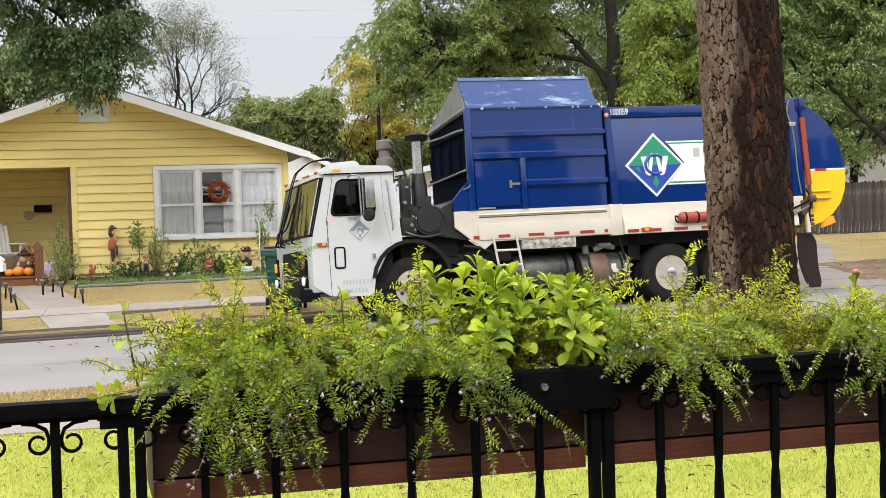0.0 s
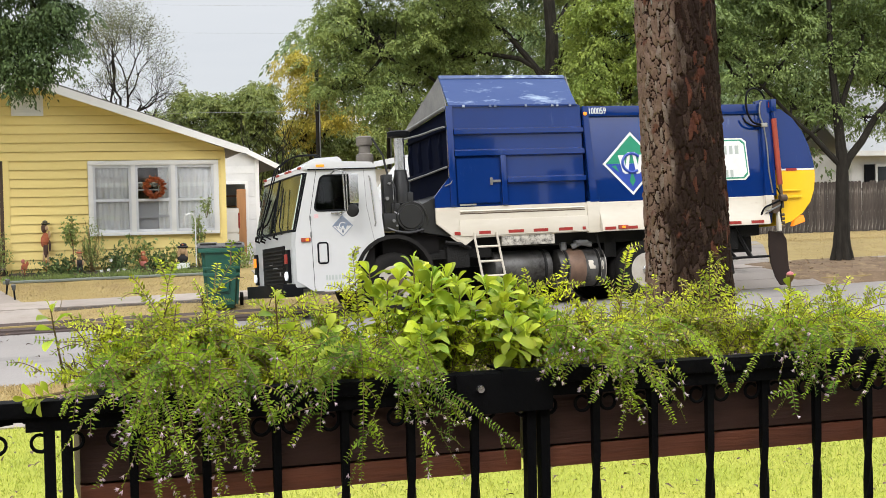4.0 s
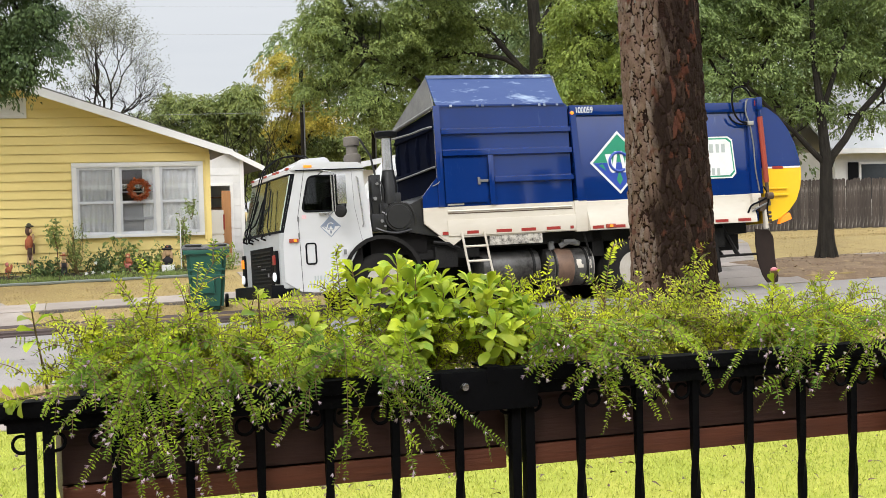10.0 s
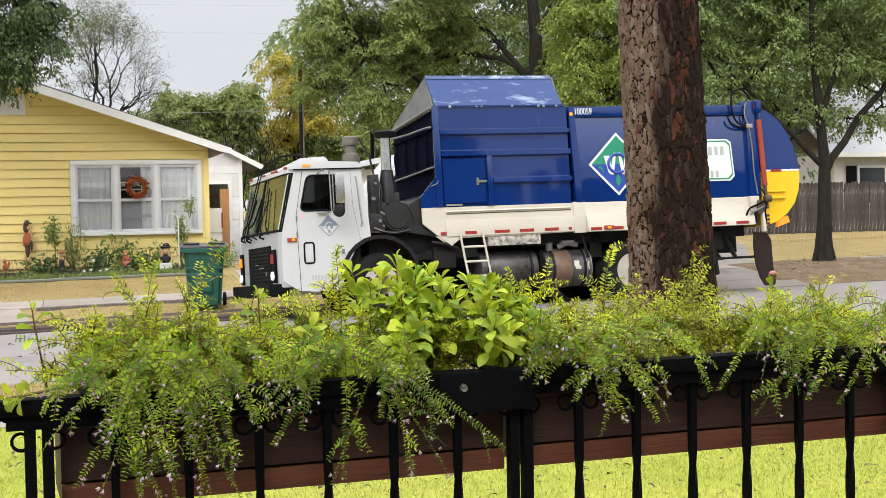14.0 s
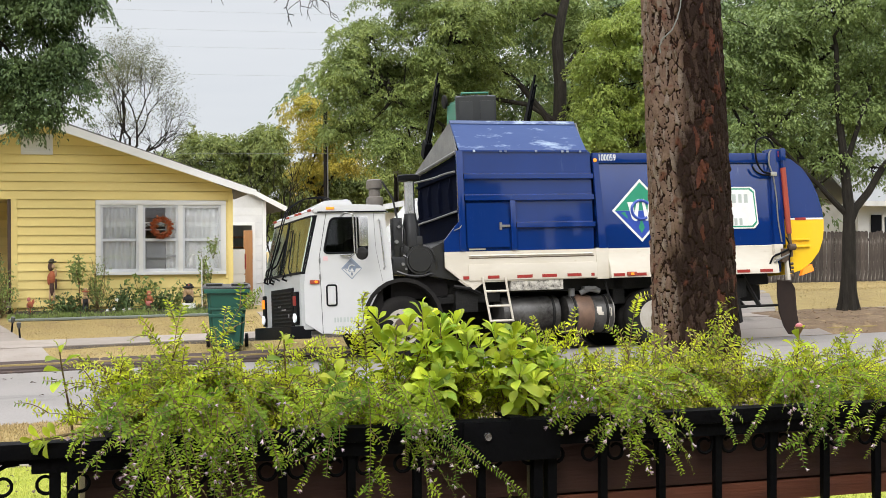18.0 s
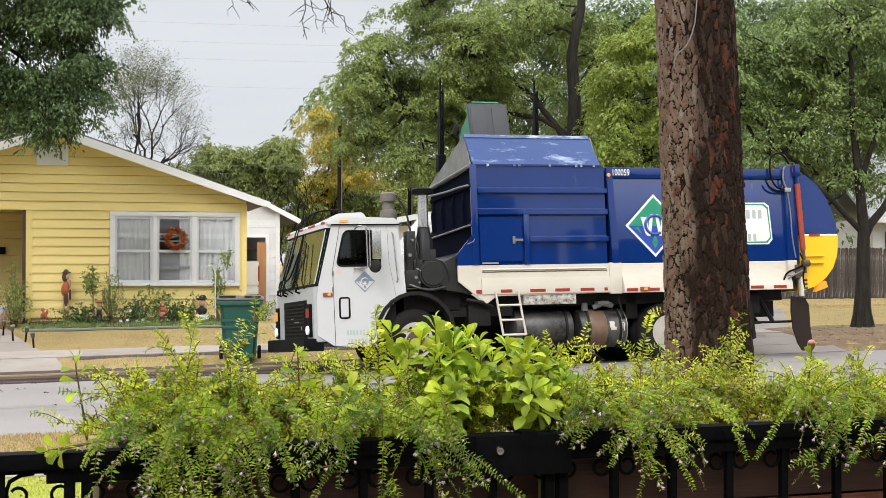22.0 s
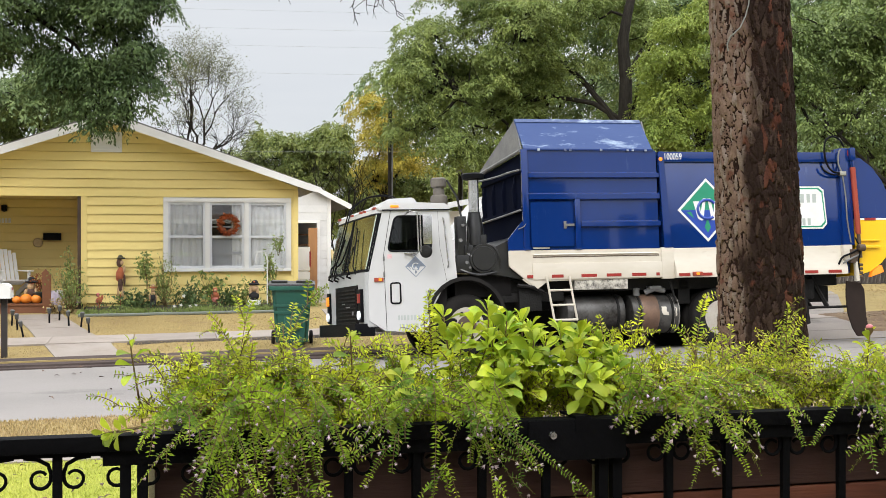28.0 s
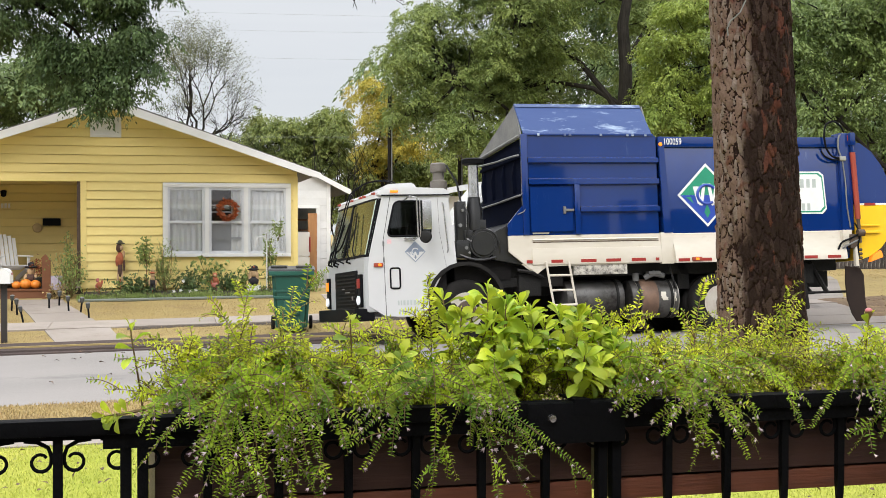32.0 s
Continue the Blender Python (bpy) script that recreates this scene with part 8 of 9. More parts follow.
# ---- far side, to the right: fence, white house ----
M_FENCE = mat("weathered_fence", (0.07, 0.056, 0.048), 0.95, color2=(0.03, 0.023, 0.02), scale=2, fine=14, stretch=(6, 6, 0.7), bump=0.4, obj=0.4, stain=(0.27, 0.25, 0.22), stain_scale=2.6, stain_low=0.54)
fence = thing("wooden_fence", "weathered grey-brown picket privacy fence with pale streaks", "fence", pose(0, 0, 0), kind="")
rng_f = random.Random(3)
picket = shape(prism(B(), [(0.0, 0.0), (0.145, 0.0), (0.145, 1.74), (0.11, 1.79), (0.035, 1.79), (0.0, 1.74)], "y", 0.0, 0.02), M_FENCE, "picket")
x = 11.0
while x < 42:
    y = 40.9
    part("picket", picket, M_FENCE, fence, at=pose(x, y + rng_f.uniform(-0.01, 0.01), land_z(x, y) + rng_f.uniform(-0.03, 0.03), 0, rng_f.uniform(-0.6, 0.6), 0))
    x += 0.152
for zz in (0.3, 1.45):
    bm = B()
    box(bm, 11, 42, 40.94, 40.98, 0.6 + zz, 0.69 + zz)
    part("fence_rail", bm, M_FENCE, fence)

wh = thing("white_house", "white house with a pale metal roof and dark shutters", "house", pose(0, 0, 0))
bm = B()
box(bm, 31.0, 45, 48.6, 58, 0.4, 3.7)
part("wall", bm, M_GSIDING, wh)
bm = B()
prism(bm, [(48.0, 3.62), (53.5, 7.4), (59, 3.62), (59, 3.75), (53.5, 7.55), (48.0, 3.75)], "x", 30.5, 46)
part("roof", bm, mat("pale_metal_roof", (0.42, 0.43, 0.44), 0.6, color2=(0.36, 0.37, 0.38), scale=1), wh)
bm = B()
box(bm, 30.5, 46, 47.95, 48.0, 3.55, 3.76)
part("fascia", bm, M_WHITE, wh)
for x0 in (32.2, 34.7, 37.4, 40.2):
    bm = B()
    box(bm, x0 - 0.1, x0 + 1.3, 48.5, 48.62, 1.5, 3.2)
    w_ = part("window", bm, M_WHITE, wh)
    bm = B()
    box(bm, x0, x0 + 1.2, 48.46, 48.51, 1.6, 3.1)
    part("pane", bm, mat("dark_window", (0.03, 0.035, 0.04), 0.08), w_)
    for s in (x0 - 0.62, x0 + 1.33):
        bm = B()
        box(bm, s, s + 0.48, 48.5, 48.56, 1.5, 3.2, 0.01)
        part("shutter", bm, M_BLACK, w_)

# a white shed and a white van seen between the cab and the hopper
shed = thing("white_shed", "low white shed with a pale roof", "shed", pose(0, 0, 0))
part("wall", box(B(), 7.3, 11.5, 35.4, 39, 0.4, 2.86), M_GSIDING, shed)
part("roof", prism(B(), [(7.0, 2.86), (9.4, 3.3), (11.8, 2.86), (11.8, 2.96), (9.4, 3.4), (7.0, 2.96)], "y", 35.0, 39.4), mat("pale_shed_roof", (0.5, 0.5, 0.49), 0.6, scale=3), shed)
part("fascia", prism(B(), [(7.0, 2.82), (9.4, 3.26), (11.8, 2.82), (11.8, 2.97), (9.4, 3.41), (7.0, 2.97)], "y", 34.95, 35.0), M_SASH, shed)


def white_vehicle(name, label, m, height, body_h, length, nose):
    v = thing(name, label, "van", m)
    part("body", prism(B(), [(0, 0.35), (length, 0.35), (length, height), (nose + 0.75, height), (nose, body_h), (0, body_h - 0.12)], "y", 0.0, 1.85, 0.06), M_CAB, v)
    part("side_window", prism(B(), [(nose + 0.25, body_h + 0.05), (nose + 1.5, body_h + 0.05), (nose + 1.5, height - 0.15), (nose + 0.8, height - 0.15)], "y", -0.01, 0.01), mat("van_glass", (0.03, 0.035, 0.04), 0.06), v)
    part("rear_window", box(B(), length - 0.01, length + 0.012, 0.2, 1.65, body_h + 0.1, height - 0.2), mat("van_rear_glass", (0.03, 0.035, 0.04), 0.06), v)
    for x in (0.85, length - 0.85):
        for y in (-0.01, 1.6):
            w = part("wheel", lathe(B(), [(0.2, 0.0), (0.3, -0.01), (0.34, 0.03), (0.34, 0.22), (0.3, 0.26), (0.2, 0.25)], (x, y, 0.34), "y", 20), M_RUBBER, v)
            part("rim", lathe(B(), [(0.02, 0.02), (0.19, 0.01), (0.2, 0.05)], (x, y, 0.34), "y", 16), M_ALU, w)
    part("bumper", box(B(), length - 0.02, length + 0.1, 0.05, 1.8, 0.4, 0.62, 0.03), M_BLACK, v)
    for y in (0.05, 1.65):
        part("tail_lamp", box(B(), length - 0.02, length + 0.02, y, y + 0.15, 0.85, 1.3, 0.01), M_RED, v)
    return v


white_vehicle("white_van", "white van parked on a drive beyond the truck", pose(5.75, 27.6, land_z(6.5, 28), 0, 0, 0), 2.42, 1.5, 4.6, 0.4)

def pickup(name, label, m):
    """A pickup with a cab, an open bed and a tailgate; its nose lies at the start of x."""
    v = thing(name, label, "pickup", m)
    paint = mat("white_pickup_paint", (0.8, 0.8, 0.8), 0.3, color2=(0.74, 0.74, 0.73), scale=2, coat=0.4)
    part("body", prism(B(), [(0, 0.45), (4.9, 0.45), (4.9, 0.72), (2.75, 0.72), (2.75, 1.3), (2.55, 1.72), (1.75, 1.76), (1.2, 1.18), (0.05, 1.06)], "y", 0.0, 1.85, 0.04), paint, v)
    for y in (0.0, 1.77):
        part("bed_side", box(B(), 2.76, 4.9, y, y + 0.08, 0.72, 1.34, 0.02), paint, v)
    gate = part("tailgate", box(B(), 4.84, 4.91, 0.17, 1.68, 0.7, 1.32, 0.02), paint, v)
    part("tailgate_handle", box(B(), 4.905, 4.925, 0.83, 1.02, 1.1, 1.18, 0.008), M_BLACK, gate)
    part("rear_window", prism(B(), [(2.762, 1.34), (2.772, 1.34), (2.6, 1.68), (2.59, 1.68)], "y", 0.2, 1.65), mat("pickup_glass", (0.03, 0.035, 0.04), 0.06), v)
    part("bumper", box(B(), 4.86, 5.02, 0.02, 1.83, 0.24, 0.46, 0.03), M_BLACK, v)
    for y in (0.0, 1.7):
        part("tail_lamp", box(B(), 4.88, 4.925, y - 0.006, y + 0.156, 0.82, 1.22, 0.012), M_RED, v)
    for x in (0.9, 4.0):
        for y in (-0.01, 1.6):
            w = part("wheel", lathe(B(), [(0.2, 0.0), (0.32, -0.01), (0.36, 0.03), (0.36, 0.22), (0.32, 0.26), (0.2, 0.25)], (x, y, 0.36), "y", 20), M_RUBBER, v)
            part("rim", lathe(B(), [(0.02, 0.02), (0.19, 0.01), (0.2, 0.05)], (x, y, 0.36), "y", 16), M_ALU, w)
    return v


pickup("pickup_truck", "white pickup parked across the back of the yellow house", pose(-1.24, 33.9, land_z(2.5, 34.8), 0, 0, 0))

# ---- utility poles and wires ----
def pole(x, y, h, r):
    p = thing("utility_pole", "dark timber utility pole with a pale conduit", "pole", pose(x, y, land_z(x, y) - 0.1))
    part("shaft", cyl(B(), (0, 0, 0), (0, 0, h), r, r * 0.8), M_BRANCH, p)
    part("conduit", cyl(B(), (0.06, -r - 0.02, 0.3), (0.06, -r - 0.02, h - 1.0), 0.025), M_SCUFF, p)
    part("clamp", box(B(), -r - 0.05, r + 0.05, -r - 0.04, r + 0.04, h - 1.1, h - 1.0), M_SCUFF, p)
    return p


pole(8.07, 47.35, 6.95, 0.09)
pole(10.6, 46.8, 5.3, 0.09)
pole(-60, 110, 23.0, 0.16)
pole(60, 84, 19.6, 0.16)
M_WIRE = mat("grey_wire", (0.27, 0.28, 0.29), 0.6)
for (x0, y0, z0), (x1, y1, z1), sag in (((-30, 52, 5.9), (10.6, 46.8, 5.4), 0.25), ((-60, 110, 21), (60, 84, 17.5), 1.2), ((-60, 110, 19.6), (60, 84, 16.4), 1.2), ((-60, 110, 17.5), (60, 84, 14.5), 1.2), ((-60, 110, 22.4), (60, 84, 18.8), 1.2)):
    pts = [(x0 + (x1 - x0) * k / 16, y0 + (y1 - y0) * k / 16, z0 + (z1 - z0) * k / 16 - sag * 4 * (k / 16) * (1 - k / 16)) for k in range(17)]
    solid("overhead_wire", tube(B(), pts, 0.006, 5), M_WIRE, "thin grey overhead wire across the sky", "wire", "overhead wires")

# ---- twigs of the pine hanging into view ----
rng_t = np.random.default_rng(44)
TFOOT = np.array((TRUNK[0], TRUNK[1], land_z(*TRUNK)))
bough = [(4.45, 9.66, 4.75), (3.5, 9.75, 5.0), (2.4, 9.85, 4.9), (1.5, 9.9, 4.55), (0.7, 9.92, 4.4)]
limb_o = part("bough", tube(B(), [np.array(q) - TFOOT for q in bough], 0.035, 7, 0.012), M_BRANCH, pine, "dead bough above the view")


def dead_twig(x0, x1, z1, r, forks):
    """A dry twig that drops from the bough with kinks and short side spurs."""
    top = np.array([x0 + (x0 - x1) * 0.9, 9.9, 4.42])
    end = np.array([x1, 9.9 + rng_t.normal() * 0.03, z1])
    mid = np.array([x0, 9.9, 3.85])
    p = [top, (top + mid) / 2 + rng_t.normal(size=3) * 0.012, mid]
    for k in (0.3, 0.55, 0.8):
        p.append(mid + (end - mid) * k + rng_t.normal(size=3) * 0.014)
    p.append(end)
    bm = tube(B(), [q - TFOOT for q in p], r, 5, r * 0.35)
    for i in range(forks):
        s0 = p[2] + (end - p[2]) * rng_t.uniform(0.1, 0.85)
        sgn = rng_t.choice((-1, 1))
        d = np.array([sgn * rng_t.uniform(0.25, 0.9), rng_t.normal() * 0.3, -rng_t.uniform(0.1, 0.9)])
        L = rng_t.uniform(0.05, 0.15)
        e0 = s0 + d * L * 0.6 + rng_t.normal(size=3) * 0.008
        tube(bm, [q - TFOOT for q in (s0, e0, s0 + d * L)], r * 0.55, 4, r * 0.3)
    return part("twig", bm, M_BRANCH, limb_o, "bare drooping twig")


for x0, x1, z1, r, n in ((1.415, 1.408, 3.54, 0.0062, 6), (1.458, 1.504, 3.588, 0.005, 3), (1.559, 1.804, 3.576, 0.0065, 5), (1.6, 1.548, 3.573, 0.0045, 2), (1.62, 1.579, 3.57, 0.0045, 2), (1.59, 1.644, 3.661, 0.004, 2), (0.906, 0.83, 3.668, 0.005, 3), (0.961, 1.022, 3.716, 0.0045, 2)):
    dead_twig(x0, x1, z1, r, n)

# ---- mailbox, porch things ----
mb = thing("mailbox", "white rural mailbox on a dark post", "mailbox", pose(-2.72, 23.3, land_z(-2.72, 23.3)))
part("post", box(B(), -0.05, 0.05, -0.05, 0.05, -0.1, 1.02, 0.006), mat("dark_post", (0.03, 0.025, 0.022), 0.8), mb)
arc = [(0.125 * math.cos(radians(a)), 0.13 + 0.125 * math.sin(radians(a))) for a in range(0, 181, 15)]
box_m = part("box", prism(B(), [(0.125, 0.0)] + arc + [(-0.125, 0.0)], "y", -0.25, 0.25, 0.0), M_WHITE, mb, at=pose(0, 0, 1.02))
part("door", prism(B(), [(0.13, 0.0)] + [(p[0] * 1.04, p[1]) for p in arc] + [(-0.13, 0.0)], "y", -0.27, -0.25), M_WHITE, box_m)
part("flag", box(B(), 0.125, 0.135, 0.0, 0.12, 0.14, 0.18), M_RED, box_m)


def adirondack(m):
    c = thing("garden_chair", "white slatted Adirondack chair on the porch", "chair", m)
    for i in range(6):
        x = -0.27 + i * 0.095
        h = 0.72 + 0.12 * math.sin(math.pi * (i + 0.5) / 6)
        part("back_slat", box(B(), x, x + 0.08, 0.0, 0.02, 0.0, h, 0.005), M_WHITE, c, at=pose(0, 0.2, 0.28, -22, 0, 0))
    for i in range(5):
        part("seat_slat", box(B(), -0.28, 0.28, -0.4 + i * 0.11, -0.31 + i * 0.11, 0.36 - i * 0.025, 0.38 - i * 0.025, 0.004), M_WHITE, c)
    for x in (-0.33, 0.29):
        part("front_leg", box(B(), x, x + 0.04, -0.42, -0.32, 0.0, 0.56, 0.004), M_WHITE, c)
        part("side_rail", prism(B(), [(-0.42, 0.28), (-0.42, 0.38), (0.5, 0.08), (0.5, 0.0), (0.36, 0.0)], "x", x, x + 0.03), M_WHITE, c)
        part("armrest", box(B(), x - 0.05, x + 0.09, -0.48, 0.3, 0.56, 0.585, 0.006), M_WHITE, c)
    return c


adirondack(pose(-3.42, 30.3, 0.742, 0, 0, 24))
M_STEPW = mat("red_brown_steps", (0.2, 0.075, 0.03), 0.7, color2=(0.13, 0.05, 0.022), scale=3, stretch=(0.6, 5, 5), bump=0.15)
st = thing("porch_step", "red-brown wooden porch steps", "steps", pose(0, 0, 0))
part("tread", box(B(), -4.9, -2.45, 28.75, 29.36, 0.60, 0.64, 0.005), M_STEPW, st)
part("riser", box(B(), -4.9, -2.45, 28.78, 28.81, 0.36, 0.60), M_STEPW, st)
part("tread", box(B(), -4.9, -2.45, 29.05, 29.38, 0.74, 0.78, 0.005), M_STEPW, st)
part("side_board", box(B(), -2.5, -2.42, 28.76, 29.36, 0.34, 0.74, 0.005), M_STEPW, st)
ol = thing("leaning_board", "dark pointed wooden board leaning by the steps", "board", pose(-2.5, 28.72, 0.36, 6, 0, 0))
part("board", prism(B(), [(-0.08, 0.0), (0.1, 0.0), (0.1, 0.9), (0.0, 1.02), (-0.08, 0.95)], "y", -0.02, 0.02, 0.005), M_STEPW, ol)
M_PUMP = mat("orange_pumpkin", (0.75, 0.24, 0.02), 0.5, color2=(0.62, 0.18, 0.02), scale=4)
M_PALE = mat("pale_pumpkin", (0.75, 0.62, 0.42), 0.5)


def pumpkin(x, y, z, r, m_, label):
    bm = B()
    rings = []
    for i in range(9):
        p = math.pi * (i + 0.5) / 9
        rings.append([bm.verts.new((r * math.sin(p) * (1 - 0.07 * abs(math.cos(4 * a))) * math.cos(a), r * math.sin(p) * (1 - 0.07 * abs(math.cos(4 * a))) * math.sin(a), r * 0.8 * (1 - math.cos(p)))) for a in [2 * math.pi * k / 24 for k in range(24)]])
    for a, b in zip(rings, rings[1:]):
        for k in range(24):
            bm.faces.new((a[k], a[(k + 1) % 24], b[(k + 1) % 24], b[k]))
    bm.faces.new(rings[0]), bm.faces.new(rings[-1])
    bmesh.ops.recalc_face_normals(bm, faces=bm.faces[:])
    t = thing("pumpkin", label, "pumpkin", pose(x, y, z), "porch pumpkins")
    part("flesh", bm, m_, t)
    part("stalk", cyl(B(), (0, 0, r * 1.5), (0.02, 0, r * 1.85), 0.02, 0.012, 8), M_STEM, t)


for x, y, z, r, m_, lb in ((-2.93, 28.88, 0.64, 0.13, M_PUMP, "orange pumpkin on the porch step"), (-2.72, 28.88, 0.64, 0.12, M_PUMP, "orange pumpkin on the porch step"), (-3.12, 28.88, 0.64, 0.1, M_PUMP, "small orange pumpkin on the porch step"), (-3.62, 28.86, 0.64, 0.13, M_PALE, "pale cream pumpkin on the porch step"), (-3.85, 28.88, 0.64, 0.15, M_PUMP, "large orange pumpkin on the porch step")):
    pumpkin(x, y, z, r, m_, lb)


def leaf_bush(name, label, category, x, y, z, r, h, n, size, m_, seed, group="garden plants"):
    """A loose garden plant: stems with leaves along them."""
    rng = np.random.default_rng(seed)
    t = thing(name, label, category, pose(x, y, z), group)
    k = max(3, n // 40)
    paths, at, al = [], [], []
    for i in range(k):
        tip = np.array([rng.normal() * r * 0.7, rng.normal() * r * 0.6, h * rng.uniform(0.55, 1.05)])
        q = np.linspace(0, 1, 7)[:, None]
        p = tip * q + np.array([rng.normal(), rng.normal(), 0]) * r * 0.25 * np.sin(q * 3.1)
        paths.append(p)
        m = n // k
        u = rng.uniform(0.3, 1.0, m)
        at.append(tip * u[:, None] + rng.normal(size=(m, 3)) * r * 0.36)
        al.append(rng.normal(size=(m, 3)) + np.array([0, 0, -0.2]))
    v, f = thin_tubes(paths, 0.008, 0.004)
    part("stalk", fast_mesh("stalk", v, f, M_STEM), M_STEM, t)
    at, al = np.concatenate(at), np.concatenate(al)
    s = size * 0.72 * rng.uniform(0.6, 1.3, len(at))
    v, f = blades(rng, at, al, s, s * 0.5, 0.2, 0.2)
    tagged(part("foliage", fast_mesh("foliage", v, f, m_), m_, t), kind="stuff")
    return t


# flower bed along the house
bm = B()
xs_b = [-1.75 + i * 0.16 for i in range(30)]
rows_b = [[bm.verts.new((x, y, land_z(x, y) + dz)) for x in xs_b] for y, dz in ((28.0, 0.0), (28.12, 0.05), (28.8, 0.07), (29.34, 0.05))]
for a, b in zip(rows_b, rows_b[1:]):
    for i in range(len(xs_b) - 1):
        bm.faces.new((a[i], a[i + 1], b[i + 1], b[i]))
solid("flower_bed", bm, M_SOIL, "dark soil flower bed along the house", "flower bed", kind="structure")
edge_pts = [(-1.8 + i * 0.2, 27.95 + 0.04 * math.sin(i * 0.9), land_z(-1.8 + i * 0.2, 27.95) + 0.03) for i in range(24)]
solid("bed_edging", tube(B(), edge_pts, 0.035, 7), mat("grey_green_edging", (0.16, 0.18, 0.15), 0.8, scale=3), "grey-green edging round the flower bed", "edging")
BEDZ = 0.5
rng_g = np.random.default_rng(55)
wx, wy = rng_g.uniform(-1.75, 2.8, 2600), 28.0 + np.abs(rng_g.normal(size=2600)) * 0.28
wx += 0.12 * np.sin(wx * 5)
at_g = np.stack([wx, wy, [land_z(a, b) + 0.03 for a, b in zip(wx, wy)]], 1)
v, f = blades(rng_g, at_g, rng_g.normal(size=(2600, 3)) * 0.5 + np.array([0, -0.1, 1.0]), 0.1, 0.02)
thing("low_weeds", "thin green weeds along the front of the flower bed", "weeds", pose(0, 0, 0), kind="stuff", data=fast_mesh("low_weeds", v, f, L_BED))
leaf_bush("tomato_plant", "tall pale green staked plant by the window", "plant", -0.42, 28.95, BEDZ + 0.55, 0.2, 0.68, 260, 0.12, L_BED, 71)
leaf_bush("tomato_plant", "tall feathery plant by the window", "plant", -0.02, 28.9, BEDZ, 0.24, 1.15, 620, 0.085, L_BED, 72)
leaf_bush("tomato_plant", "bushy feathery plant by the porch corner", "plant", -1.98, 28.6, 0.44, 0.27, 0.95, 760, 0.085, L_BED, 73)
leaf_bush("tomato_plant", "tall leafy plant against the porch corner", "plant", -2.0, 28.9, 0.5, 0.14, 1.4, 240, 0.1, L_BED, 83)
leaf_bush("tomato_plant", "climbing plant beside the window", "plant", 2.22, 28.9, BEDZ, 0.14, 1.35, 380, 0.11, L_BED, 74)
leaf_bush("tomato_plant", "trailing top of the climbing plant", "plant", 2.42, 28.9, BEDZ + 1.15, 0.12, 0.5, 90, 0.11, L_BED, 84)
leaf_bush("garden_shrub", "leggy broad-leaved plant below the window", "plant", 0.92, 28.95, BEDZ, 0.27, 0.85, 120, 0.19, L_BED, 75)
leaf_bush("garden_shrub", "low dark green shrub in the bed", "plant", -0.62, 28.85, BEDZ, 0.3, 0.3, 420, 0.15, L_DARK, 76)
leaf_bush("garden_shrub", "low dark green shrub in the bed", "plant", 0.38, 28.85, BEDZ, 0.28, 0.48, 460, 0.12, L_DARK, 77)
leaf_bush("garden_shrub", "low green shrub in the bed", "plant", 1.33, 28.9, BEDZ, 0.25, 0.42, 420, 0.12, L_DARK, 78)
leaf_bush("garden_shrub", "low green shrub in the bed", "plant", 1.62, 28.95, BEDZ, 0.2, 0.55, 260, 0.12, L_BED, 79)
for i, (x, w) in enumerate(((-1.35, 0.35), (-0.95, 0.3), (-0.2, 0.3), (0.7, 0.25), (1.05, 0.3), (1.95, 0.3), (2.5, 0.35))):
    leaf_bush("ground_cover", "low straggling plants in the bed", "plant", x, 28.5, land_z(x, 28.5), w, 0.13, 190, 0.08, L_BED if i % 2 else L_DARK, 110 + i)
leaf_bush("dry_shrub", "dry brownish plants beside the walk", "plant", -2.3, 28.5, 0.42, 0.22, 0.4, 200, 0.1, L_STRAW, 80)
leaf_bush("potted_fern", "dark flowers in a pot beside the steps", "plant", -2.66, 28.95, 0.86, 0.15, 0.42, 160, 0.09, leaf_mat("rust_red_leaves", (0.2, 0.05, 0.02), (0.3, 0.1, 0.03)), 81)
leaf_bush("porch_shrub", "green plant beyond the drive", "plant", 3.15, 29.0, 0.5, 0.2, 0.45, 200, 0.12, L_BED, 82)
solid("plant_stake", cyl(B(), (-0.42, 28.95, 0.45), (-0.42, 28.95, 1.35), 0.012, seg=6), M_STEPW, "thin brown stake in the bed", "stake")
solid("flower_pot", lathe(B(), [(0.09, 0.0), (0.13, 0.22), (0.14, 0.23), (0.12, 0.24), (0.02, 0.2)], (-2.66, 28.95, 0.64), seg=18), mat("dark_teal_pot", (0.02, 0.035, 0.035), 0.5), "dark flower pot on the porch step", "flower pot")
M_PETW = leaf_mat("white_petals", (0.75, 0.75, 0.72), (0.8, 0.78, 0.7), 0.2)
for x, y, z in ((0.36, 28.7, 0.78), (0.3, 28.68, 0.58), (0.5, 28.66, 0.55), (0.16, 28.66, 0.56), (0.62, 28.66, 0.58)):
    v, f = leaf_cloud(np.zeros((1, 3)), np.array([[1.0, 0, 0]]), np.array([[0, -1.0, 0.4]]), 0.05, STAR, STAR_F)
    thing("white_flower", "white daisy-like flower in the bed", "flower", pose(x, y, z), "white flowers", data=fast_mesh("white_flower", v, f, M_PETW))


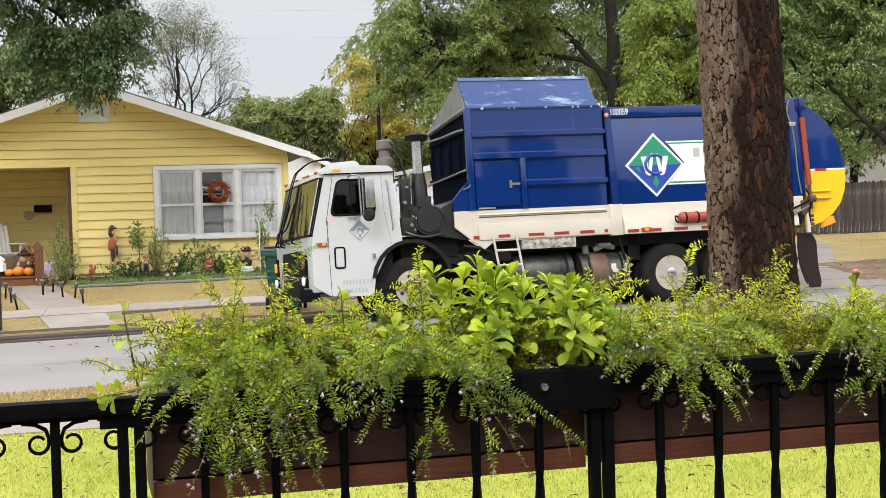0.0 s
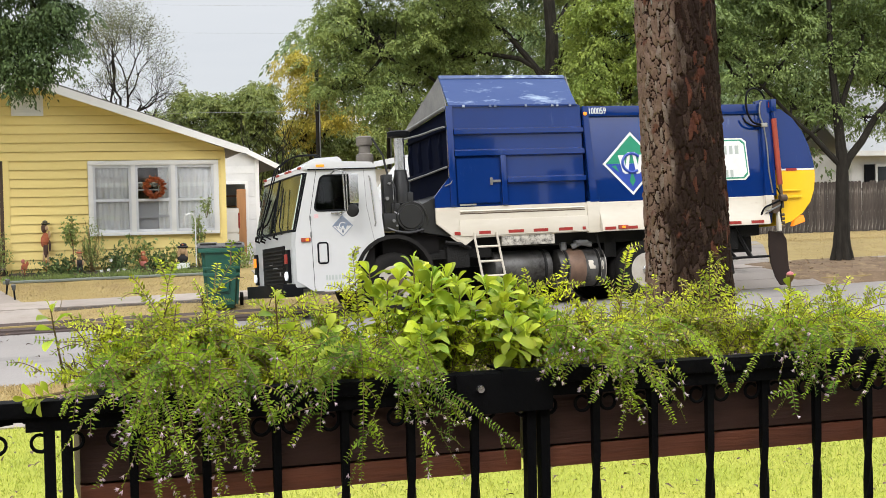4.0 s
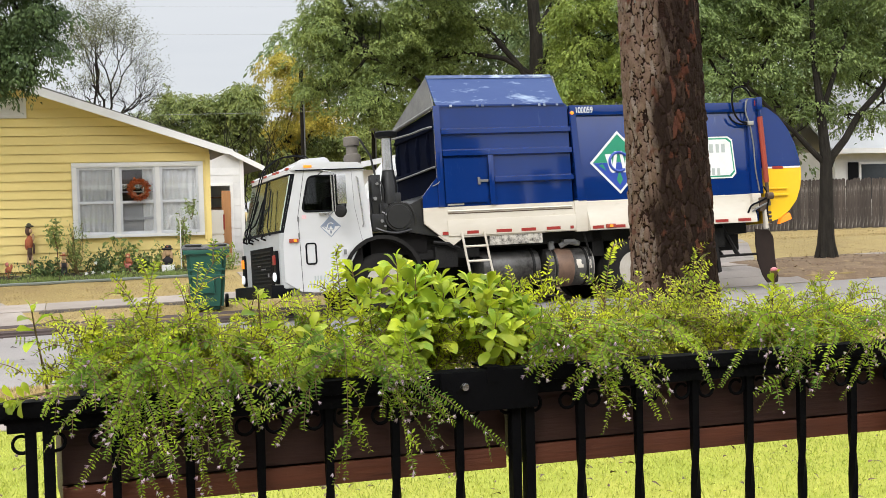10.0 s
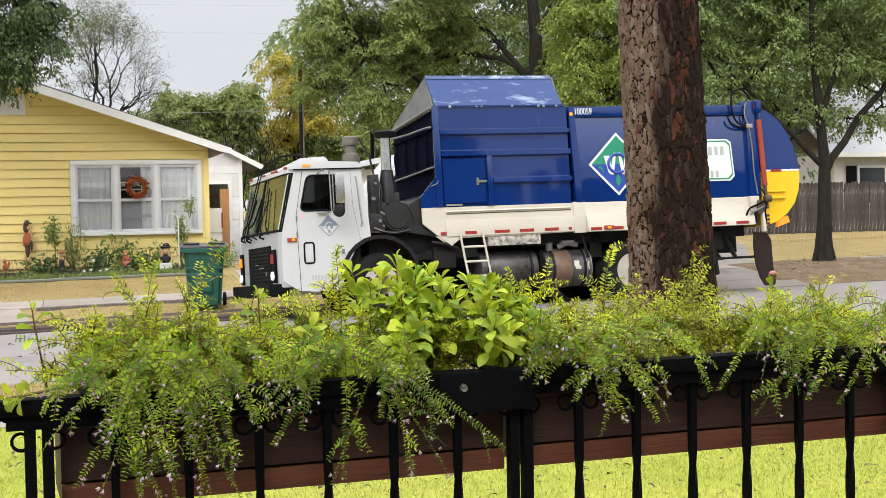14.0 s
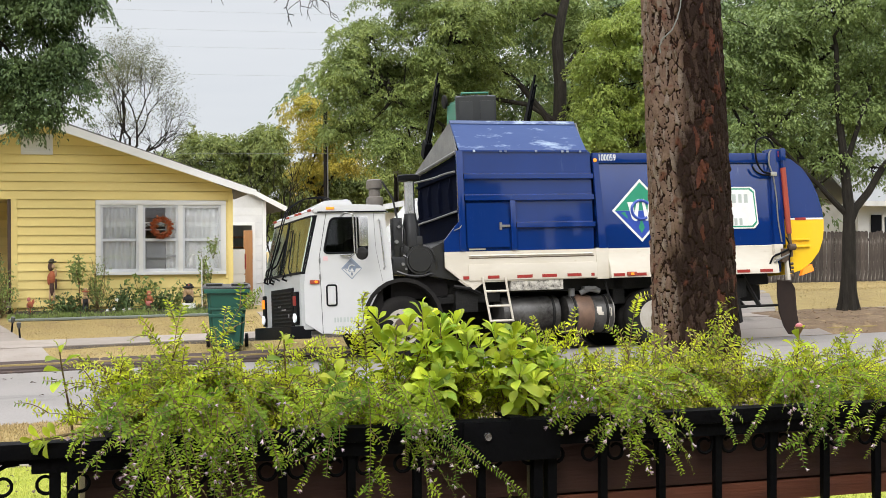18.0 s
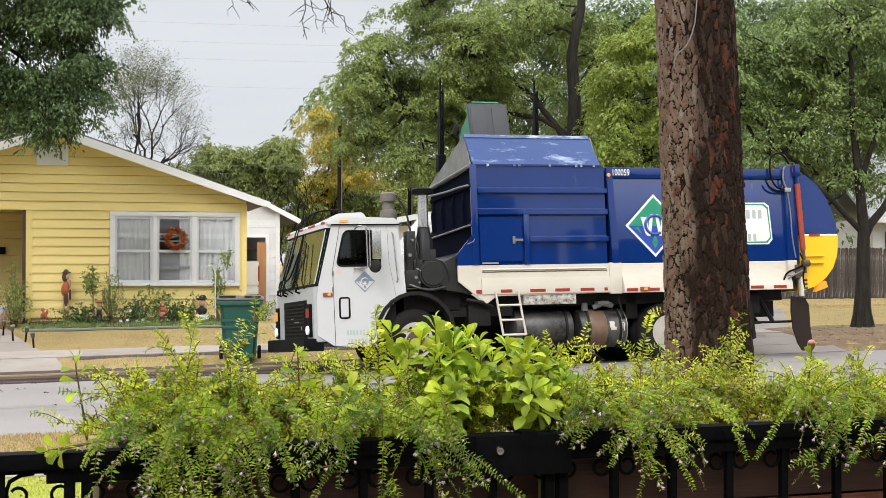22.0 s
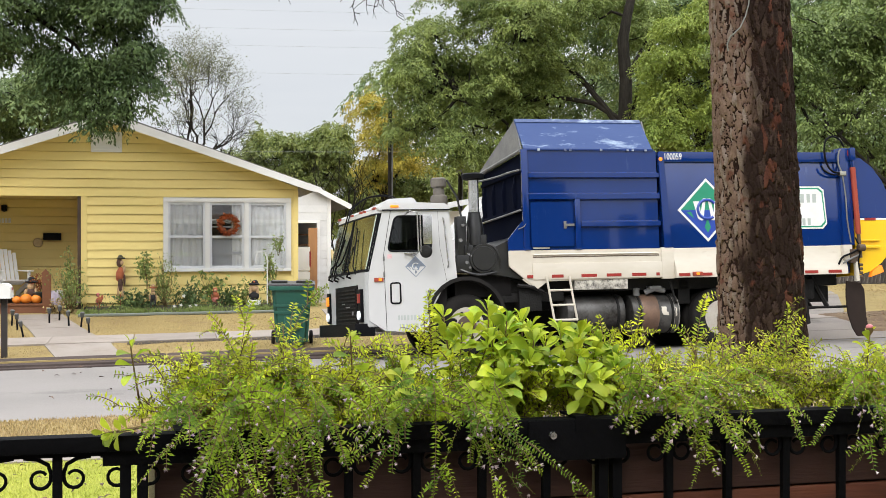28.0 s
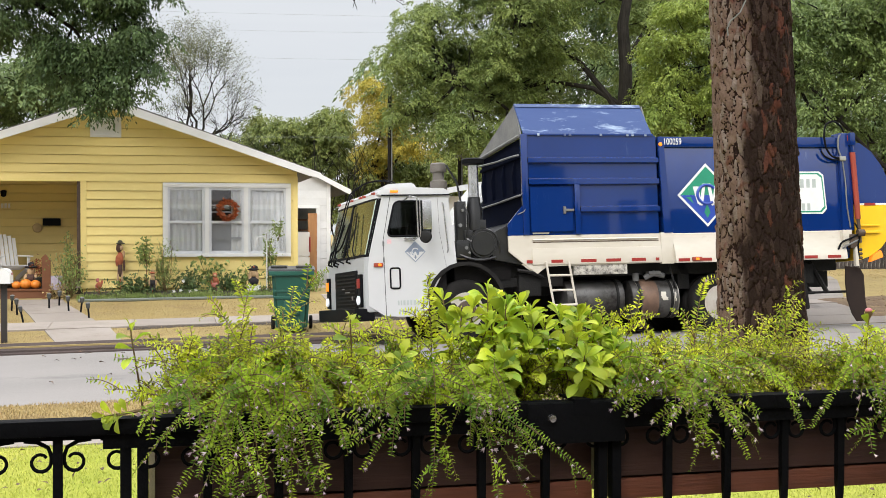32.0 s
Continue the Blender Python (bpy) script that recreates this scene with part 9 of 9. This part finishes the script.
FIG = [mat("orange_cloth", (0.42, 0.13, 0.05), 0.9, color2=(0.28, 0.07, 0.04), scale=14), mat("brown_cloth", (0.1, 0.045, 0.03), 0.9, color2=(0.05, 0.03, 0.025), scale=12),
       mat("straw_skin", (0.5, 0.34, 0.2), 0.9, color2=(0.38, 0.24, 0.12), scale=16), mat("olive_hat_felt", (0.07, 0.065, 0.04), 0.9, scale=10), mat("black_cloth", (0.02, 0.018, 0.02), 0.9, scale=10), mat("pink_cloth", (0.55, 0.24, 0.2), 0.9, color2=(0.45, 0.1, 0.08), scale=18)]


def garden_figure(label, x, y, z, forms):
    """A garden figure in one plain mesh of stacked rounded forms."""
    bm = B()
    for c, r, sq, k in forms:
        old = set(bm.faces)
        ball(bm, c, r, 2, sq)
        for f in bm.faces:
            if f not in old:
                f.material_index = k
    cyl(bm, (0, 0.02, -0.12), (0, 0.02, forms[0][0][2]), 0.012, seg=6)
    ob = solid("garden_figure", bm, FIG[0], label, "figure", "garden figures", m=pose(x, y, z))
    for m_ in FIG[1:]:
        ob.data.materials.append(m_)
    return ob


garden_figure("slim scarecrow figure in orange cloth with a dark hat", -0.99, 29.2, 0.62, [((-0.045, 0, 0.2), 0.026, (1, 0.8, 8), 2), ((0.045, 0, 0.2), 0.026, (1, 0.8, 8), 2), ((0.0, 0, 0.42), 0.06, (0.9, 0.6, 3.0), 1), ((0, 0, 0.64), 0.08, (0.95, 0.6, 2.0), 0), ((0.085, 0, 0.5), 0.026, (1, 1, 5), 1), ((-0.06, 0, 0.6), 0.04, (1, 0.8, 3.2), 0), ((0.08, 0, 0.74), 0.03, (1, 1, 3), 2), ((-0.02, 0, 0.88), 0.07, (0.95, 0.8, 1.5), 1), ((0.03, -0.03, 0.88), 0.045, (0.9, 0.8, 1.2), 2), ((0.01, 0, 0.98), 0.085, (1.15, 0.9, 0.3), 3), ((0.0, 0, 1.01), 0.055, (1, 1, 0.8), 3)])
garden_figure("small orange bird-like figure on a stake", -1.42, 28.9, 0.56, [((0, 0, 0.14), 0.06, (1.1, 0.5, 1.2), 0), ((-0.03, 0, 0.25), 0.04, (1, 0.8, 1.2), 5), ((0.06, 0, 0.2), 0.03, (0.9, 0.6, 1.8), 0), ((-0.06, 0, 0.12), 0.02, (1, 0.6, 2.5), 5), ((-0.04, 0, 0.04), 0.013, (1, 1, 4), 5), ((0.04, 0, 0.04), 0.013, (1, 1, 4), 5)])
garden_figure("small scarecrow figure in black trousers", -0.29, 28.7, 0.5, [((-0.035, 0, 0.12), 0.03, (1, 0.8, 4), 4), ((0.035, 0, 0.12), 0.03, (1, 0.8, 4), 4), ((0, 0, 0.26), 0.06, (1, 0.6, 1.2), 4), ((0, 0, 0.34), 0.055, (1, 0.6, 0.8), 2), ((0, 0, 0.42), 0.05, (1, 0.9, 1.1), 2), ((0, 0, 0.47), 0.075, (1.1, 1, 0.3), 0), ((0, 0, 0.51), 0.045, (1, 1, 0.7), 2), ((-0.07, 0, 0.26), 0.022, (1, 1, 3), 2), ((0.07, 0, 0.26), 0.022, (1, 1, 3), 2)])
garden_figure("small garden figure in red and grey cloth", 1.03, 28.7, 0.5, [((-0.035, 0, 0.08), 0.032, (1, 0.8, 2.6), 1), ((0.035, 0, 0.08), 0.032, (1, 0.8, 2.6), 1), ((0, 0, 0.2), 0.075, (1, 0.6, 1.0), 5), ((0, 0, 0.3), 0.075, (1, 0.7, 1.0), 0), ((0, 0, 0.41), 0.055, (1, 0.9, 1.0), 0), ((0, -0.03, 0.4), 0.035, (1, 0.8, 1.0), 2), ((-0.07, 0, 0.26), 0.025, (1, 0.8, 2.2), 0), ((0.07, 0, 0.26), 0.025, (1, 0.8, 2.2), 0)])
garden_figure("garden figure with straw hair and a black hat", 1.87, 28.75, 0.52, [((0, 0, 0.26), 0.12, (1, 0.5, 0.9), 4), ((-0.07, 0, 0.36), 0.05, (0.9, 0.8, 2.6), 2), ((0.07, 0, 0.36), 0.05, (0.9, 0.8, 2.6), 2), ((0, -0.02, 0.42), 0.07, (0.9, 0.8, 1.1), 2), ((0, 0, 0.51), 0.11, (1.15, 0.9, 0.3), 4), ((0.02, 0, 0.55), 0.07, (1.1, 0.9, 0.7), 4), ((0, -0.06, 0.56), 0.02, (1, 1, 1), 0)])
garden_figure("seated straw figure with a black hat on the porch step", -2.83, 29.0, 0.76, [((0, 0, 0.1), 0.13, (1.2, 0.9, 0.9), 1), ((0, 0, 0.24), 0.09, (1, 1, 1.1), 2), ((0, 0, 0.34), 0.12, (1.2, 1, 0.3), 4), ((0, 0, 0.4), 0.07, (1, 1, 0.8), 4), ((0.1, -0.05, 0.12), 0.05, (1, 1, 2), 2), ((-0.1, -0.05, 0.1), 0.05, (1, 1, 2), 2)])
sg = thing("small_sign", "small white board before a garden figure", "sign", pose(1.87, 28.62, 0.5))
part("board", box(B(), -0.14, 0.14, -0.006, 0.006, 0.0, 0.19, 0.003), M_WHITE, sg)
sg2 = thing("picture_board", "small printed board among the plants", "sign", pose(-2.28, 28.66, 0.42))
part("board", box(B(), -0.12, 0.12, -0.008, 0.008, 0.2, 0.5, 0.01), mat("printed_board", (0.55, 0.5, 0.55), 0.7, color2=(0.25, 0.2, 0.3), scale=14), sg2)
part("stake", box(B(), -0.012, 0.012, 0.008, 0.02, -0.05, 0.3), M_WOOD, sg2)
solid("shepherd_hook", tube(B(), [(2.16, 28.75, 0.45), (2.16, 28.75, 1.62)] + [(2.04 + 0.12 * math.cos(radians(a)), 28.75, 1.62 + 0.13 * math.sin(radians(a))) for a in range(15, 181, 15)] + [(1.915, 28.75, 1.55), (1.9, 28.75, 1.5)], 0.012, 6), M_WHITE, "white shepherd's hook in the bed", "garden hook")
# wreath on the window
rng_w = np.random.default_rng(9)
aw = rng_w.uniform(0, 2 * np.pi, 520)
rr = 0.16 + rng_w.normal(size=520) * 0.03
atw = np.stack([rr * np.cos(aw), rng_w.normal(size=520) * 0.025, rr * np.sin(aw)], 1)
v, f = blades(rng_w, atw, np.stack([np.cos(aw), rng_w.normal(size=520) * 0.7 - 0.4, np.sin(aw)], 1) + rng_w.normal(size=(520, 3)) * 0.5, 0.07, 0.04)
wr = thing("wreath", "round wreath of orange autumn leaves on the window", "wreath", pose(1.33, HY - 0.09, 2.34))
part("ring", tube(B(), [(0.15 * math.cos(radians(a)), 0, 0.15 * math.sin(radians(a))) for a in range(0, 361, 20)], 0.03, 6), M_WOOD, wr)
part("leaf_ring", fast_mesh("leaf_ring", v, f, leaf_mat("orange_leaves", (0.5, 0.14, 0.03), (0.3, 0.05, 0.02))), M_RED, wr)
# on the porch wall
pb = thing("wall_mailbox", "black wall-mounted letter box on the porch", "mailbox", pose(-2.6, HY + 2.06, 2.0))
part("box", box(B(), -0.2, 0.2, -0.1, 0.0, 0.0, 0.17, 0.02), M_BLACK, pb)
sw = thing("straw_wreath", "small straw wreath hung by the letter box", "wreath", pose(-2.92, HY + 2.03, 1.95))
part("ring", lathe(B(), [(0.05, -0.02), (0.1, -0.03), (0.11, 0.0), (0.05, 0.01)], (0, 0, 0), "y", 18), mat("straw", (0.5, 0.38, 0.2), 0.9, scale=12), sw)
pl = thing("porch_lamp", "black porch wall lamp", "lamp", pose(-3.66, HY + 2.03, 2.68))
part("lantern", lathe(B(), [(0.03, 0.14), (0.07, 0.12), (0.06, 0.0), (0.02, -0.02)], (0, -0.06, 0), "z", 10), M_BLACK, pl)
bars = thing("number_bars", "faint raised figures on the porch wall", "sign", pose(-3.66, HY + 2.065, 2.4))
for i in range(4):
    part("bar", box(B(), -0.14 + i * 0.075, -0.09 + i * 0.075, -0.01, 0.0, 0.0, 0.11), M_WHITE, bars)
dp = thing("downpipe", "dark downpipe in the porch corner", "pipe", pose(-1.86, HY + 0.4, 0.74))
part("pipe", cyl(B(), (0, 0, 0), (0, 0, 2.2), 0.035), mat("brown_pipe", (0.08, 0.05, 0.03), 0.6), dp)


# path lights along the walk
def path_light(x, y, tilt):
    t = thing("path_light", "small solar path light on a black stake", "lamp", pose(x, y, land_z(x, y), tilt * 0.4, tilt, 0), "path lights")
    part("stake", cyl(B(), (0, 0, -0.05), (0, 0, 0.22), 0.018, seg=8), M_BLACK, t)
    jar = part("jar", lathe(B(), [(0.02, 0.2), (0.034, 0.22), (0.042, 0.29), (0.04, 0.3)], (0, 0, 0), "z", 14), mat("frosted_jar", (0.07, 0.072, 0.07), 0.25), t)
    part("cap", lathe(B(), [(0.046, 0.3), (0.042, 0.315), (0.015, 0.325)], (0, 0, 0), "z", 14), M_SCUFF, jar)


for x, y, tl in ((-2.31, 27.2, 0), (-2.14, 27.5, 2), (-1.9, 26.8, -4), (-1.66, 26.6, 6), (-1.46, 25.9, -5), (-3.02, 27.1, 3), (-2.86, 26.6, -3), (-2.66, 25.75, -12), (-3.2, 27.4, 2)):
    path_light(x, y, tl)

# ---- bare thicket and the house beyond the bare tree ----
rng_b = np.random.default_rng(23)
bm = B()
for k in range(34):
    x = rng_b.normal() * 0.7
    p = [(x, rng_b.normal() * 0.4, 0), (x * 1.1 + rng_b.normal() * 0.2, rng_b.normal() * 0.4, 1.8), (x * 1.3 + rng_b.normal() * 0.4, rng_b.normal() * 0.5, 3.4), (x * 1.4 + rng_b.normal() * 0.6, rng_b.normal() * 0.6, 4.6 + rng_b.normal() * 0.4)]
    tube(bm, p, 0.03, 4, 0.006)
th = thing("bare_thicket", "dark bare thicket of thin stems", "shrub", pose(6.3, 49.9, 0.5))
tagged(part("stalk", bm, M_BRANCH, th), kind="stuff")

# ---- lawn: blades of grass, fallen leaves ----
def scatter_blades(name, label, x0, x1, y0, y1, n, h, m_, seed, spread=0.6):
    rng = np.random.default_rng(seed)
    x, y = rng.uniform(x0, x1, n), rng.uniform(y0, y1, n)
    bare = np.zeros(n, bool)
    if y0 > 20:
        k = y - 23.03
        bare = ((x > -1.9 - 0.235 * k) & (x < -0.7 - 0.265 * k)) | ((x > 10.5 + 0.47 * k) & (x < 14.1 + 0.42 * k)) | ((y > 24.28) & (y < 25.52)) | ((x > 3.25) & (x < 6.25) & (y > 25.5))
    x, y = x[~bare], y[~bare]
    n = len(x)
    z = np.array([land_z(a, b) for a, b in zip(x, y)])
    d = rng.normal(size=(n, 3)) * spread + np.array([0, 0, 1.0])
    hh = h * rng.uniform(0.4, 1.2, n)
    v, f = blades(rng, np.stack([x, y, z], 1), d, hh, hh * 0.16, 0.1)
    return thing(name, label, "grass", pose(0, 0, 0), kind="stuff", data=fast_mesh(name, v, f, m_))


scatter_blades("lawn_grass", "short bright green lawn grass", -2.5, 7.5, 4.8, 11.3, 190000, 0.034, L_BLADE, 91)
scatter_blades("dry_grass", "dry straw-coloured grass", -3.0, 1.5, 12.45, 14.95, 22000, 0.05, L_STRAW, 92)
scatter_blades("dry_grass", "dry straw-coloured grass", -5, 3.2, 25.55, 27.95, 26000, 0.036, L_STRAW, 93)
scatter_blades("dry_grass", "dry straw-coloured grass", -5, 5.5, 23.05, 24.3, 17000, 0.036, L_STRAW, 94)
scatter_blades("dry_grass", "dry straw-coloured grass", 14.5, 26, 23.2, 40, 34000, 0.045, L_STRAW, 95)


def litter(name, label, x0, x1, y0, y1, n, size, seed, zf, m_=L_LITTER):
    rng = np.random.default_rng(seed)
    x, y = rng.uniform(x0, x1, n), rng.uniform(y0, y1, n)
    z = np.array([zf(a, b) for a, b in zip(x, y)]) + 0.012 + rng.uniform(0, 0.02, n)
    d = rng.normal(size=(n, 3)) * np.array([1, 1, 0.15])
    s = size * rng.uniform(0.5, 1.4, n)
    v, f = leaf_cloud(np.stack([x, y, z], 1), d, np.array([0, 0, 1.0]) + rng.normal(size=(n, 3)) * 0.3, s, BROAD, BROAD_F)
    return thing(name, label, "leaves", pose(0, 0, 0), kind="stuff", data=fast_mesh(name, v, f, m_))


litter("fallen_leaves", "brown leaves fallen on the lawn", -2.5, 7.5, 4.8, 11.2, 1100, 0.05, 96, lambda x, y: land_z(x, y) + 0.02)
litter("fallen_leaves", "brown leaf litter along the far kerb", 13.6, 22, 22.7, 25.2, 1500, 0.05, 97, lambda x, y: land_z(x, y) + 0.035, L_LITTER2)
litter("fallen_leaves", "few leaves on the street", -5, 8, 15.2, 22.8, 70, 0.08, 98, road_z)


# ---- what moves ----
TRUCK_ROWS = [(0.0, -0.77), (0.25, -0.60), (0.5, -0.435), (0.75, -0.29), (1.0, -0.19), (1.25, -0.145), (1.5, -0.128), (2.5, -0.115), (3.0, -0.085), (3.5, -0.075), (4.0, -0.045), (4.5, -0.01), (5.5, 0.0), (32.0, 0.0)]
# tip: degrees by which the bars lean over the hopper; drop: how far the carriage is below its top; slip: the cart's own sag
TIP_ROWS = [(0.0, -80, 2.3, 0), (14.6, -80, 2.3, 0), (15.2, -70, 1.9, 0), (15.9, -50, 0.6, 0), (16.5, -30, 0.05, 0.42), (17.0, -10, 0.0, 0.24), (17.5, 7, 0.0, 0), (18.0, 36, 0.0, 0), (18.5, 58, 0.0, 0), (19.0, 64, 0.0, 0),
            (19.5, 42, 0.0, 0), (20.0, 8, 0.0, 0.05), (20.5, -28, 0.05, 0.2), (21.0, -22, 0.05, 0.28), (21.5, -4, 0.0, 0.05), (22.0, 6, 0.0, 0), (22.5, 40, 0.0, 0), (23.0, 56, 0.0, 0), (23.5, 66, 0.0, 0), (24.0, 66, 0.0, 0),
            (24.5, 34, 0.0, 0), (25.0, 8, 0.0, 0), (25.5, -28, 0.05, 0.25), (26.0, -55, 0.5, 0.1), (26.6, -72, 1.7, 0), (27.2, -80, 2.3, 0), (32.0, -80, 2.3, 0)]
# lid: degrees by which it stands open
LID_ROWS = [(0.0, 0), (17.9, 0), (18.5, 26), (19.0, 84), (19.5, 18), (20.0, 24), (20.5, 34), (20.9, 0), (22.2, 0), (22.5, 6), (23.0, 30), (23.2, 98), (23.5, 84), (23.8, 28), (24.0, 18), (24.2, 15), (24.5, 8), (25.0, 0), (32.0, 0)]


def motions():
    walk(truck, [(t, truck_pose(dx)) for t, dx in TRUCK_ROWS])
    for w, s, x, y in wheels:
        walk(w, [(t, pose(x, y, 0.5, 0, 0, 180 if s < 0 else 0) @ pose(0, 0, 0, 0, s * math.degrees(dx / 0.5), 0)) for t, dx in TRUCK_ROWS])

    def tip(t):
        a, drop, slip = lerp_rows(TIP_ROWS, t)
        return pose(TIP_X, TIP_Y, TIP_Z - drop, a, 0, 0), slip
    walk(tipper, [(t, tip(t)[0]) for t, *_ in TIP_ROWS])
    rest_on = pose(7.0, 23.5, land_z(7.0, 23.5))
    rows = [(0.0, rest_on), (14.6, rest_on), (15.1, rest_on)]
    for t, *_ in TIP_ROWS:
        if 15.5 < t < 26.2:
            m, slip = tip(t)
            over = max(0, lerp_rows(TIP_ROWS, t)[0] - 10)
            rows.append((t, truck_pose() @ pose(0, 0, -slip) @ m @ pose(-0.16 - 0.001 * over, 0.48 + 0.004 * over, 0.28 + 0.0014 * over, 70 - 0.2 * over, -0.1 * over, 0)))
    rows += [(26.9, rest_on), (27.3, rest_on), (32.0, rest_on)]
    walk(lift_cart, rows)
    walk(lift_lid, [(t, pose(0, 0.41, 1.0, -a, 0, 0)) for t, a in LID_ROWS])


motions()
